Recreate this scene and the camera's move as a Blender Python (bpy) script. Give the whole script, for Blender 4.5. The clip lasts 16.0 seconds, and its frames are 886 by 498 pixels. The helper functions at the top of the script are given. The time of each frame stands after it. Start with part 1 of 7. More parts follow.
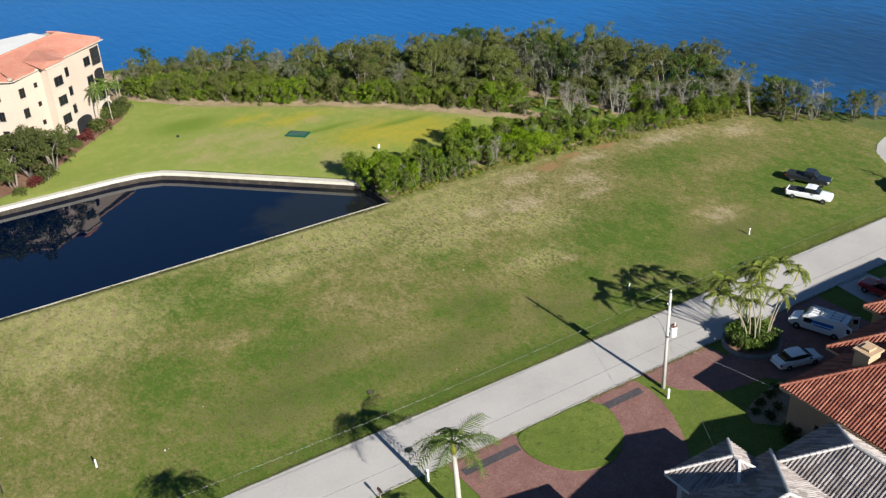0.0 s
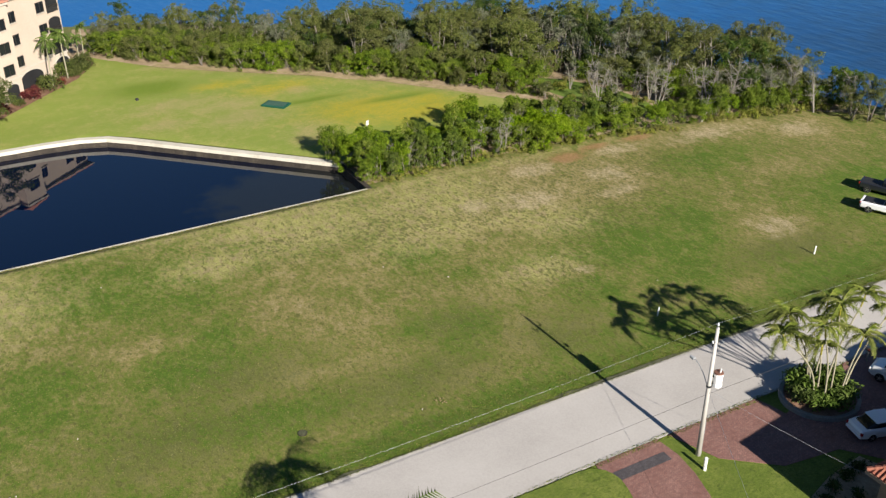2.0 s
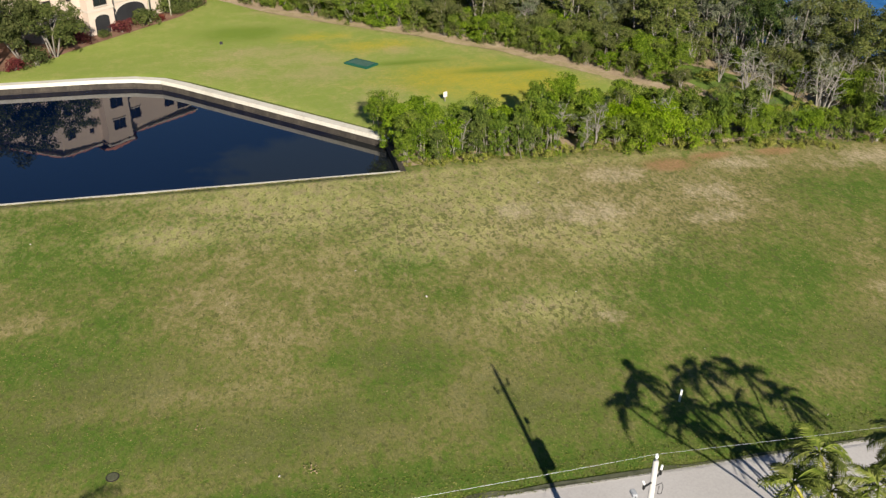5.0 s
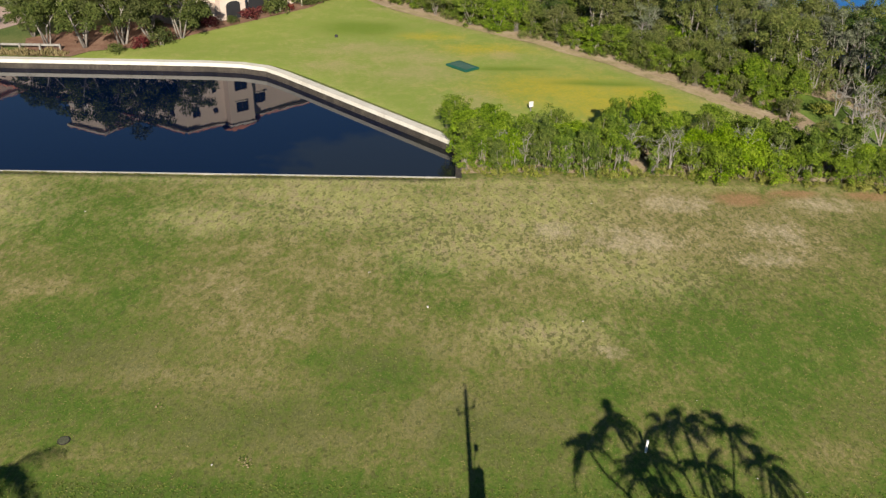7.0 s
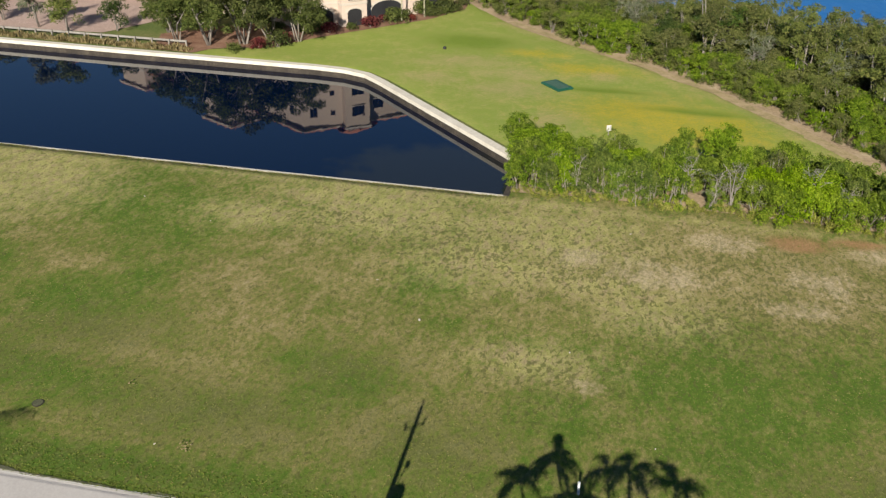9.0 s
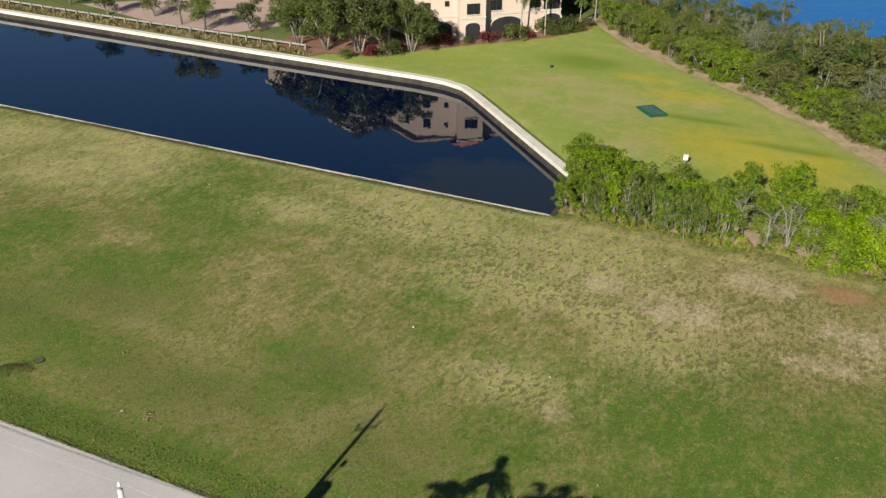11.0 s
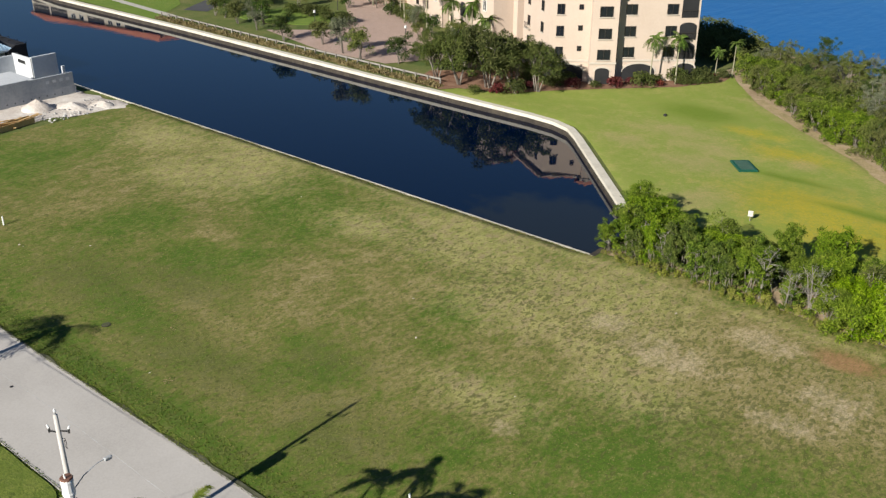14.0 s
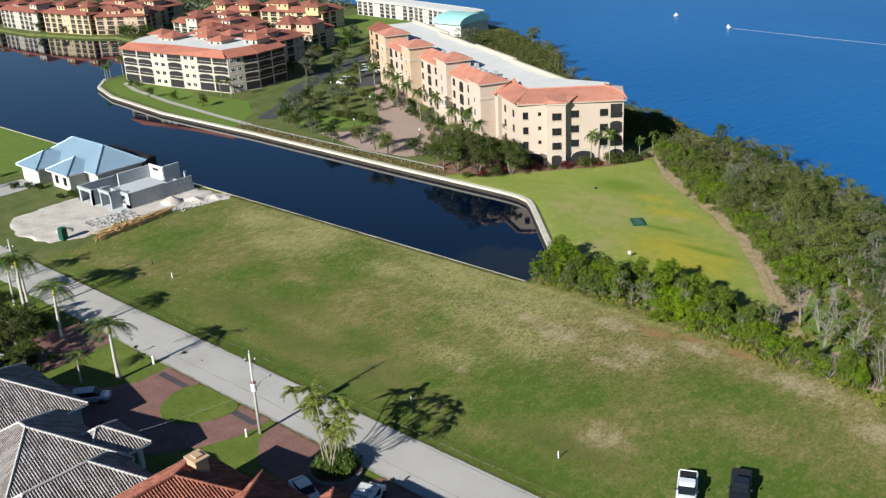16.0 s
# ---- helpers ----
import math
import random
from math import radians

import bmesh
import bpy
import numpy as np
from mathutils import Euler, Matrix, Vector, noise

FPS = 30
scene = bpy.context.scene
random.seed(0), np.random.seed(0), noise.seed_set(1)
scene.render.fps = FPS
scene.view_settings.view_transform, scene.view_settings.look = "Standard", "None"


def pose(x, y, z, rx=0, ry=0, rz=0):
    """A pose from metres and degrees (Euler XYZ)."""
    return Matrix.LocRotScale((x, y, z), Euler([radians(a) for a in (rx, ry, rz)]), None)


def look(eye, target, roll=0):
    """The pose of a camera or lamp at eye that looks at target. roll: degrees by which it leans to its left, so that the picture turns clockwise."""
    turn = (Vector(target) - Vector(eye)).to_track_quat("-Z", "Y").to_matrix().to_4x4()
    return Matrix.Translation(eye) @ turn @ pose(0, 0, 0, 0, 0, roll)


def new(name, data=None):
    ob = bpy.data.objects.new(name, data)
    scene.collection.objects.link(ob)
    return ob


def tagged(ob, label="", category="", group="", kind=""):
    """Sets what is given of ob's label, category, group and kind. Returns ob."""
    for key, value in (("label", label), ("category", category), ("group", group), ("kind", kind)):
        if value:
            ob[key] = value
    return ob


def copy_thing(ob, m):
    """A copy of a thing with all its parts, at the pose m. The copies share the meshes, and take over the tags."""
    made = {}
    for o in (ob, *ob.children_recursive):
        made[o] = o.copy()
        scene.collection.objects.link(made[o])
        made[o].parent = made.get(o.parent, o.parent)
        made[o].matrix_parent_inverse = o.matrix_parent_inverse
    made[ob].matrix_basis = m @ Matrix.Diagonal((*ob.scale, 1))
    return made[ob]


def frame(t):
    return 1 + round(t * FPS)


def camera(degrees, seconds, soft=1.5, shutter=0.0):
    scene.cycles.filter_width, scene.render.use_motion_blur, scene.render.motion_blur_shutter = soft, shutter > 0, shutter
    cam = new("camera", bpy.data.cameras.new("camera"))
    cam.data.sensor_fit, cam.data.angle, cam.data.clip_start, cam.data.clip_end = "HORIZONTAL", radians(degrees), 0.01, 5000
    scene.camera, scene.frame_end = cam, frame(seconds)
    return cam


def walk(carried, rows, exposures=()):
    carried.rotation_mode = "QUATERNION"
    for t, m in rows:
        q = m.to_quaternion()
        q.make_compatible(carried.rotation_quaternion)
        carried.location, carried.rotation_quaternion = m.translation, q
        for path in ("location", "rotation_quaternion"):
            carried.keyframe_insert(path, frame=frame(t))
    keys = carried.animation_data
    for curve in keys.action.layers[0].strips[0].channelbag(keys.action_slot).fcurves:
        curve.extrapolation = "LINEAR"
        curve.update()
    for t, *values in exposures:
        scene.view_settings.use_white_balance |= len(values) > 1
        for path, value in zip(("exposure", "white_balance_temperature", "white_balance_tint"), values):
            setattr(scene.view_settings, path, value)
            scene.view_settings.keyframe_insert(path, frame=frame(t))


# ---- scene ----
cam = camera(50, 16.0, soft=1.35)
PATH = [
    (0, (-53.52, -103.81, 55.04), (-30.94, -65.97, 31.42), -2.83),
    (0.5, (-49.74, -99.48, 52.25), (-27.42, -61.51, 28.57), -2.77),
    (1, (-45.89, -95.32, 48.55), (-23.89, -57.03, 25.09), -1.95),
    (1.5, (-41.88, -91.24, 45.48), (-20.41, -52.63, 22.07), -1.38),
    (2, (-39.53, -88.19, 43.69), (-18.03, -49.64, 20.21), -0.16),
    (2.5, (-34.79, -84.84, 41.16), (-14.55, -45.62, 17.65), -0.12),
    (3, (-30.19, -82.78, 39.62), (-11.70, -42.88, 15.84), 0.26),
    (3.5, (-25.16, -80.50, 38.05), (-8.93, -39.82, 13.94), 0.41),
    (4, (-20.87, -77.85, 36.10), (-6.64, -36.46, 11.92), 0.59),
    (6.5, (-3.97, -77.57, 35.41), (-1.72, -33.88, 11.21), 0.58),
    (7, (-1.05, -77.46, 35.60), (-1.01, -33.70, 11.39), 0.92),
    (7.5, (2.41, -77.31, 35.57), (-0.14, -33.53, 11.54), 0.57),
    (8, (5.59, -76.94, 35.65), (0.62, -33.32, 11.73), 0.70),
    (8.5, (8.87, -76.40, 35.69), (1.41, -33.07, 11.88), 0.54),
    (9, (11.92, -75.69, 35.65), (2.12, -32.74, 12.00), 0.52),
    (11.5, (26.95, -69.54, 35.06), (5.38, -30.53, 12.43), 0.17),
    (12, (29.80, -67.18, 35.17), (5.86, -29.58, 12.50), -0.21),
    (12.5, (31.98, -66.04, 34.86), (6.26, -29.39, 12.61), 0.23),
    (13, (33.84, -63.90, 35.00), (6.42, -28.56, 12.67), 0.08),
    (13.5, (35.11, -63.47, 34.94), (6.61, -28.81, 12.89), 0.15),
    (14, (40.40, -69.18, 37.93), (11.36, -34.57, 16.52), 0.29),
    (14.5, (47.46, -76.79, 41.95), (17.90, -42.13, 21.32), -0.02),
    (15, (56.04, -84.72, 47.54), (25.87, -50.41, 27.22), -1.10),
    (15.5, (67.20, -96.50, 52.60), (36.72, -61.74, 33.55), -2.15),
    (16, (81.00, -105.70, 59.60), (49.53, -71.66, 40.87), -3.10),
]
walk(cam, [(t, look(eye, target, roll)) for t, eye, target, roll in PATH], exposures=[(0, 1.04, 6130, 9), (1.5, 1.05, 6400, 11), (4, 1.00, 6500, 11), (6.5, 0.95, 6520, 11), (8, 0.91, 6500, 10.5), (12, 0.85, 6450, 9), (13.5, 0.84, 6400, 9), (16, 0.84, 6000, 6)])

# ---- light ----
SUN_EL, SUN_AZ = radians(26.6), radians(178.6)   # azimuth clockwise from +y
world = bpy.data.worlds.new("world")
scene.world = world
world.use_nodes = True
_wn = world.node_tree.nodes
_sky = _wn.new("ShaderNodeTexSky")
_sky.sky_type, _sky.sun_disc = "NISHITA", False
_sky.sun_elevation, _sky.sun_rotation = SUN_EL, SUN_AZ
_sky.air_density, _sky.dust_density, _sky.ozone_density = 1.0, 0.05, 6.0
_wn["Background"].inputs["Strength"].default_value = 0.038
world.node_tree.links.new(_sky.outputs[0], _wn["Background"].inputs["Color"])
sun_data = bpy.data.lights.new("sun", "SUN")
sun_data.energy, sun_data.angle, sun_data.color = 5.0, radians(0.55), (1.0, 0.93, 0.81)
sun = new("sun", sun_data)
_toward = Vector((math.sin(SUN_AZ) * math.cos(SUN_EL), math.cos(SUN_AZ) * math.cos(SUN_EL), math.sin(SUN_EL)))
sun.matrix_world = look(_toward * 200, (0, 0, 0))


# ---- mesh helpers ----
class Geo:
    """Vertices and faces of one mesh."""

    def __init__(self):
        self.v, self.f = [], []

    def add(self, verts, faces):
        k = len(self.v)
        self.v.extend([tuple(p) for p in verts])
        self.f.extend([tuple(i + k for i in face) for face in faces])
        return self

    def box(self, x0, y0, z0, x1, y1, z1):
        return self.add([(x0, y0, z0), (x1, y0, z0), (x1, y1, z0), (x0, y1, z0), (x0, y0, z1), (x1, y0, z1), (x1, y1, z1), (x0, y1, z1)],
                        [(3, 2, 1, 0), (4, 5, 6, 7), (0, 1, 5, 4), (1, 2, 6, 5), (2, 3, 7, 6), (3, 0, 4, 7)])

    def soft_box(self, x0, y0, z0, x1, y1, z1, b):
        """A box with chamfered upright and top edges."""
        ring = lambda d, z: [(x0 + b + d, y0 + d, z), (x1 - b - d, y0 + d, z), (x1 - d, y0 + b + d, z), (x1 - d, y1 - b - d, z),
                             (x1 - b - d, y1 - d, z), (x0 + b + d, y1 - d, z), (x0 + d, y1 - b - d, z), (x0 + d, y0 + b + d, z)]
        return self.loft([ring(0, z0), ring(0, z1 - b), ring(b, z1)])

    def loft(self, rings, close=True):
        n, faces = len(rings[0]), []
        for k in range(len(rings) - 1):
            for i in range(n):
                j = (i + 1) % n
                faces.append((k * n + i, k * n + j, (k + 1) * n + j, (k + 1) * n + i))
        if close:
            faces += [tuple(range(n))[::-1], tuple(range((len(rings) - 1) * n, len(rings) * n))]
        return self.add([p for r in rings for p in r], faces)

    def cyl(self, p, q, r0, r1=None, n=8, close=True):
        r1 = r0 if r1 is None else r1
        p, q = Vector(p), Vector(q)
        turn = (q - p).to_track_quat("Z", "Y")
        ring = lambda c, r: [tuple(c + turn @ Vector((r * math.cos(a * math.tau / n), r * math.sin(a * math.tau / n), 0))) for a in range(n)]
        return self.loft([ring(p, r0), ring(q, r1)], close)

    def tube(self, points, radii, n=7):
        pts = [Vector(p) for p in points]
        rings = []
        for k, p in enumerate(pts):
            way = pts[min(k + 1, len(pts) - 1)] - pts[max(k - 1, 0)]
            turn = way.to_track_quat("Z", "Y")
            rings.append([tuple(p + turn @ Vector((radii[k] * math.cos(a * math.tau / n), radii[k] * math.sin(a * math.tau / n), 0))) for a in range(n)])
        return self.loft(rings)

    def prism(self, pts, z0, z1):
        n = len(pts)
        if sum(pts[i][0] * pts[(i + 1) % n][1] - pts[(i + 1) % n][0] * pts[i][1] for i in range(n)) < 0:
            pts = pts[::-1]
        return self.loft([[(x, y, z0) for x, y in pts], [(x, y, z1) for x, y in pts]])

    def sphere(self, c, r, n=10, m=6, squash=1.0):
        rings = [[(c[0] + r * math.sin(math.pi * (k + .5) / m) * math.cos(a * math.tau / n), c[1] + r * math.sin(math.pi * (k + .5) / m) * math.sin(a * math.tau / n),
                   c[2] - squash * r * math.cos(math.pi * (k + .5) / m)) for a in range(n)] for k in range(m)]
        return self.loft(rings)

    def moved(self, m):
        self.v = [tuple(m @ Vector(p)) for p in self.v]
        return self

    def join(self, other, m=None):
        return self.add([tuple(m @ Vector(p)) for p in other.v] if m else other.v, other.f)


def mesh_of(name, geo, material, smooth=False):
    data = bpy.data.meshes.new(name)
    if isinstance(geo, bmesh.types.BMesh):
        geo.to_mesh(data)
        geo.free()
    else:
        data.from_pydata(geo.v, [], geo.f)
    data.materials.append(material)
    if smooth:
        data.polygons.foreach_set("use_smooth", [True] * len(data.polygons))
    data.update()
    return data


def part(name, geo, material, parent, label="", smooth=False, m=None):
    """One mesh object under a thing or under a part."""
    ob = new(name, geo if isinstance(geo, bpy.types.Mesh) else mesh_of(name, geo, material, smooth))
    ob.parent = parent
    if m is not None:
        ob.matrix_basis = m
    return tagged(ob, label)


def thing(name, label, category, x=0.0, y=0.0, z=0.0, rz=0.0, group="", kind=""):
    ob = new(name)
    ob.matrix_basis = pose(x, y, z, 0, 0, rz)
    ob.empty_display_size = 0.3
    return tagged(ob, label, category, group, kind)


def solid(name, geo, material, label, category, kind="", group="", smooth=False):
    return tagged(new(name, mesh_of(name, geo, material, smooth)), label, category, group, kind)


# ---- materials ----
def material(name, colours, scale=1.0, rough=0.8, bump=0.15, fine=12.0, metal=0.0, spec=0.4, vary=0.0, island=0.0, stretch=(1, 1, 1), distance=0.03, coat=0.0):
    """Two or three colours mixed by a coarse noise, with a finer grain and relief. Sizes in metres: scale is the stains' frequency."""
    m = bpy.data.materials.new(name)
    m.use_nodes = True
    nt = m.node_tree
    n, link = nt.nodes, nt.links.new
    bsdf = n["Principled BSDF"]
    place = n.new("ShaderNodeNewGeometry").outputs["Position"]
    mapping = n.new("ShaderNodeMapping")
    mapping.inputs["Scale"].default_value = stretch
    link(place, mapping.inputs["Vector"])
    big, small = n.new("ShaderNodeTexNoise"), n.new("ShaderNodeTexNoise")
    big.inputs["Scale"].default_value, big.inputs["Detail"].default_value, big.inputs["Roughness"].default_value = scale, 5.0, 0.6
    small.inputs["Scale"].default_value, small.inputs["Detail"].default_value = scale * fine, 3.0
    link(mapping.outputs[0], big.inputs["Vector"])
    link(mapping.outputs[0], small.inputs["Vector"])
    mix = n.new("ShaderNodeMix")
    mix.data_type, mix.blend_type = "FLOAT", "MIX"
    mix.inputs[0].default_value = 0.4
    link(big.outputs["Fac"], mix.inputs[2])
    link(small.outputs["Fac"], mix.inputs[3])
    fac = mix.outputs[0]
    if vary or island:
        rnd = n.new("ShaderNodeObjectInfo").outputs["Random"] if vary else n.new("ShaderNodeNewGeometry").outputs["Random Per Island"]
        ma = n.new("ShaderNodeMath")
        ma.operation = "MULTIPLY_ADD"
        ma.inputs[1].default_value = vary or island
        link(rnd, ma.inputs[0])
        sub = n.new("ShaderNodeMath")
        sub.operation = "SUBTRACT"
        link(fac, sub.inputs[0])
        sub.inputs[1].default_value = 0.5 * (vary or island)
        link(sub.outputs[0], ma.inputs[2])
        fac = ma.outputs[0]
    ramp = n.new("ShaderNodeValToRGB")
    ramp.color_ramp.elements[0].position, ramp.color_ramp.elements[1].position = 0.34, 0.66
    ramp.color_ramp.elements[0].color, ramp.color_ramp.elements[1].color = (*colours[0], 1), (*colours[-1], 1)
    if len(colours) == 3:
        ramp.color_ramp.elements.new(0.5).color = (*colours[1], 1)
    link(fac, ramp.inputs["Fac"])
    link(ramp.outputs["Color"], bsdf.inputs["Base Color"])
    bsdf.inputs["Roughness"].default_value, bsdf.inputs["Metallic"].default_value = rough, metal
    bsdf.inputs["Specular IOR Level"].default_value = spec
    bsdf.inputs["Coat Weight"].default_value = coat
    if bump:
        b = n.new("ShaderNodeBump")
        b.inputs["Strength"].default_value, b.inputs["Distance"].default_value = bump, distance
        link(small.outputs["Fac"], b.inputs["Height"])
        link(b.outputs["Normal"], bsdf.inputs["Normal"])
    return m


def leaf_material(name, dark, mid, light, scale=0.8):
    m = material(name, (dark, mid, light), scale, 0.75, 0, 3.0, spec=0.12, island=0.26)
    bsdf = m.node_tree.nodes["Principled BSDF"]
    ramp = next(x for x in m.node_tree.nodes if x.type == "VALTORGB")
    # light shining through the leaves
    hue = m.node_tree.nodes.new("ShaderNodeHueSaturation")
    rnd = m.node_tree.nodes.new("ShaderNodeObjectInfo")
    for socket, lo, hi in (("Hue", 0.488, 0.502), ("Value", 0.85, 1.12), ("Saturation", 1.0, 1.12)):
        mr = m.node_tree.nodes.new("ShaderNodeMapRange")
        mr.inputs[3].default_value, mr.inputs[4].default_value = lo, hi
        m.node_tree.links.new(rnd.outputs["Random"], mr.inputs[0])
        m.node_tree.links.new(mr.outputs[0], hue.inputs[socket])
    m.node_tree.links.new(ramp.outputs["Color"], hue.inputs["Color"])
    m.node_tree.links.new(hue.outputs["Color"], bsdf.inputs["Base Color"])
    tr = m.node_tree.nodes.new("ShaderNodeBsdfTranslucent")
    mx = m.node_tree.nodes.new("ShaderNodeMixShader")
    mx.inputs[0].default_value = 0.24
    m.node_tree.links.new(hue.outputs["Color"], tr.inputs["Color"])
    m.node_tree.links.new(bsdf.outputs[0], mx.inputs[1])
    m.node_tree.links.new(tr.outputs[0], mx.inputs[2])
    m.node_tree.links.new(mx.outputs[0], m.node_tree.nodes["Material Output"].inputs["Surface"])
    return m


def glass_material(name, colour, rough=0.08):
    m = material(name, (colour, tuple(c * 1.5 for c in colour)), 0.4, rough, 0, 4.0, spec=0.45)
    return m


def water_material(name, deep, shallow, scale, strength, rough, tone_patch=None, spec=0.4, soft=(0.68, 0.82)):
    m = bpy.data.materials.new(name)
    m.use_nodes = True
    n, link = m.node_tree.nodes, m.node_tree.links.new
    bsdf = n["Principled BSDF"]
    geo = n.new("ShaderNodeNewGeometry")
    noise_big = n.new("ShaderNodeTexNoise")
    noise_big.inputs["Scale"].default_value, noise_big.inputs["Detail"].default_value = 0.012, 4.0
    link(geo.outputs["Position"], noise_big.inputs["Vector"])
    ramp = n.new("ShaderNodeValToRGB")
    ramp.color_ramp.elements[0].position, ramp.color_ramp.elements[1].position = 0.35, 0.7
    ramp.color_ramp.elements[0].color, ramp.color_ramp.elements[1].color = (*deep, 1), (*shallow, 1)
    link(noise_big.outputs["Fac"], ramp.inputs["Fac"])
    colour = ramp.outputs["Color"]
    # blend one ragged ellipse of another tone into the water colour
    if tone_patch:
        cx, cy, rx, ry, tone = tone_patch
        mp = n.new("ShaderNodeMapping")
        mp.inputs["Location"].default_value = (-cx / rx, -cy / ry, 0)
        mp.inputs["Scale"].default_value = (1 / rx, 1 / ry, 0)
        link(geo.outputs["Position"], mp.inputs["Vector"])
        ln = n.new("ShaderNodeVectorMath")
        ln.operation = "LENGTH"
        link(mp.outputs[0], ln.inputs[0])
        nz = n.new("ShaderNodeTexNoise")
        nz.inputs["Scale"].default_value, nz.inputs["Detail"].default_value = 0.35, 6.0
        link(geo.outputs["Position"], nz.inputs["Vector"])
        ad = n.new("ShaderNodeMath")
        ad.operation = "ADD"
        link(ln.outputs["Value"], ad.inputs[0])
        link(nz.outputs["Fac"], ad.inputs[1])
        r2 = n.new("ShaderNodeValToRGB")
        r2.color_ramp.elements[0].position, r2.color_ramp.elements[1].position = soft
        r2.color_ramp.elements[0].color, r2.color_ramp.elements[1].color = (1, 1, 1, 1), (0, 0, 0, 1)
        sc = n.new("ShaderNodeMath")
        sc.operation = "MULTIPLY"
        sc.inputs[1].default_value = 0.5
        link(ad.outputs[0], sc.inputs[0])
        link(sc.outputs[0], r2.inputs["Fac"])
        mx = n.new("ShaderNodeMix")
        mx.data_type = "RGBA"
        link(r2.outputs["Color"], mx.inputs[0])
        link(colour, mx.inputs[6])
        mx.inputs[7].default_value = (*tone, 1)
        colour = mx.outputs[2]
    link(colour, bsdf.inputs["Base Color"])
    bsdf.inputs["Roughness"].default_value, bsdf.inputs["IOR"].default_value, bsdf.inputs["Specular IOR Level"].default_value = rough, 1.33, spec
    mp2 = n.new("ShaderNodeMapping")
    mp2.inputs["Rotation"].default_value = (0, 0, 0.7)
    mp2.inputs["Scale"].default_value = (1.0, 0.35, 1.0)
    link(geo.outputs["Position"], mp2.inputs["Vector"])
    wave = n.new("ShaderNodeTexNoise")
    wave.inputs["Scale"].default_value, wave.inputs["Detail"].default_value = scale, 3.0
    link(mp2.outputs[0], wave.inputs["Vector"])
    b = n.new("ShaderNodeBump")
    b.inputs["Strength"].default_value, b.inputs["Distance"].default_value = strength, 0.25
    link(wave.outputs["Fac"], b.inputs["Height"])
    link(b.outputs["Normal"], bsdf.inputs["Normal"])
    return m


def lot_material(name, GREEN, OLIVE, LUSH_C, PALE_C, DRY_C, STRAW, TUFT, ragged=1.0, straw=0.5, spot=0.55):
    """Patchy turf: two attributes say where it is dry and where it is lush; noise breaks them up."""
    m = bpy.data.materials.new(name)
    m.use_nodes = True
    n, link = m.node_tree.nodes, m.node_tree.links.new
    bsdf = n["Principled BSDF"]
    pos = n.new("ShaderNodeNewGeometry").outputs["Position"]

    streaky = n.new("ShaderNodeMapping")
    streaky.inputs["Scale"].default_value = (0.78, 1.1, 1.0)
    streaky.inputs["Rotation"].default_value = (0, 0, 0.06)
    link(pos, streaky.inputs["Vector"])

    def tex(scale, detail, rough=0.6, mown=False):
        t = n.new("ShaderNodeTexNoise")
        t.inputs["Scale"].default_value, t.inputs["Detail"].default_value, t.inputs["Roughness"].default_value = scale, detail, rough
        link(streaky.outputs[0] if mown else pos, t.inputs["Vector"])
        return t.outputs["Fac"]

    def math_(op, a, b):
        t = n.new("ShaderNodeMath")
        t.operation = op
        for k, v in enumerate((a, b)):
            if isinstance(v, (int, float)):
                t.inputs[k].default_value = v
            else:
                link(v, t.inputs[k])
        return t.outputs[0]

    def attr(key):
        t = n.new("ShaderNodeAttribute")
        t.attribute_name = key
        return t.outputs["Fac"]

    def step(v, lo, hi):
        t = n.new("ShaderNodeMapRange")
        t.interpolation_type = "SMOOTHSTEP"
        t.inputs[1].default_value, t.inputs[2].default_value = lo, hi
        link(v, t.inputs[0])
        return t.outputs[0]

    def mixc(f, a, b):
        t = n.new("ShaderNodeMix")
        t.data_type = "RGBA"
        if isinstance(f, float):
            t.inputs[0].default_value = f
        else:
            link(f, t.inputs[0])
        for k, v in ((6, a), (7, b)):
            if isinstance(v, tuple):
                t.inputs[k].default_value = (*v, 1)
            else:
                link(v, t.inputs[k])
        return t.outputs[2]

    coarse, mid, half, fine = tex(0.11, 3), tex(0.4, 5, 0.7), tex(1.8, 6, 0.75, True), tex(6.0, 4, 0.8, True)
    speck = math_("ADD", math_("MULTIPLY", half, 0.55), math_("MULTIPLY", fine, 0.45))
    grain = speck
    where = lambda key, k: math_("ADD", math_("ADD", math_("MULTIPLY", attr(key), k), math_("MULTIPLY", mid, 0.40)), math_("MULTIPLY", speck, 0.65 * ragged))
    off = 0.325 * (ragged - 1)
    base = mixc(step(math_("ADD", math_("MULTIPLY", coarse, 0.25), math_("ADD", math_("MULTIPLY", mid, 0.35), math_("MULTIPLY", speck, 0.40))), 0.45, 0.63), GREEN, OLIVE)
    c = mixc(math_("MULTIPLY", step(where("pale", 0.27), 0.57 + off, 0.88 + off), 0.8), base, PALE_C)
    c = mixc(math_("MULTIPLY", step(where("dry", 0.22), 0.56 + off, 0.86 + off), straw), c, DRY_C)
    c = mixc(math_("MULTIPLY", step(math_("ADD", tex(2.6, 5, 0.75, True), math_("MULTIPLY", attr("dry"), 0.10)), 0.53, 0.68), straw * 0.7), c, STRAW)
    c = mixc(math_("MULTIPLY", step(where("lush", 0.38), 0.58 + off, 0.90 + off), 0.9), c, LUSH_C)
    spots = step(math_("ADD", math_("MULTIPLY", tex(2.4, 3, 0.6, True), 0.85), math_("ADD", math_("MULTIPLY", fine, 0.15), math_("MULTIPLY", attr("tufty"), 0.10))), 0.575, 0.645)
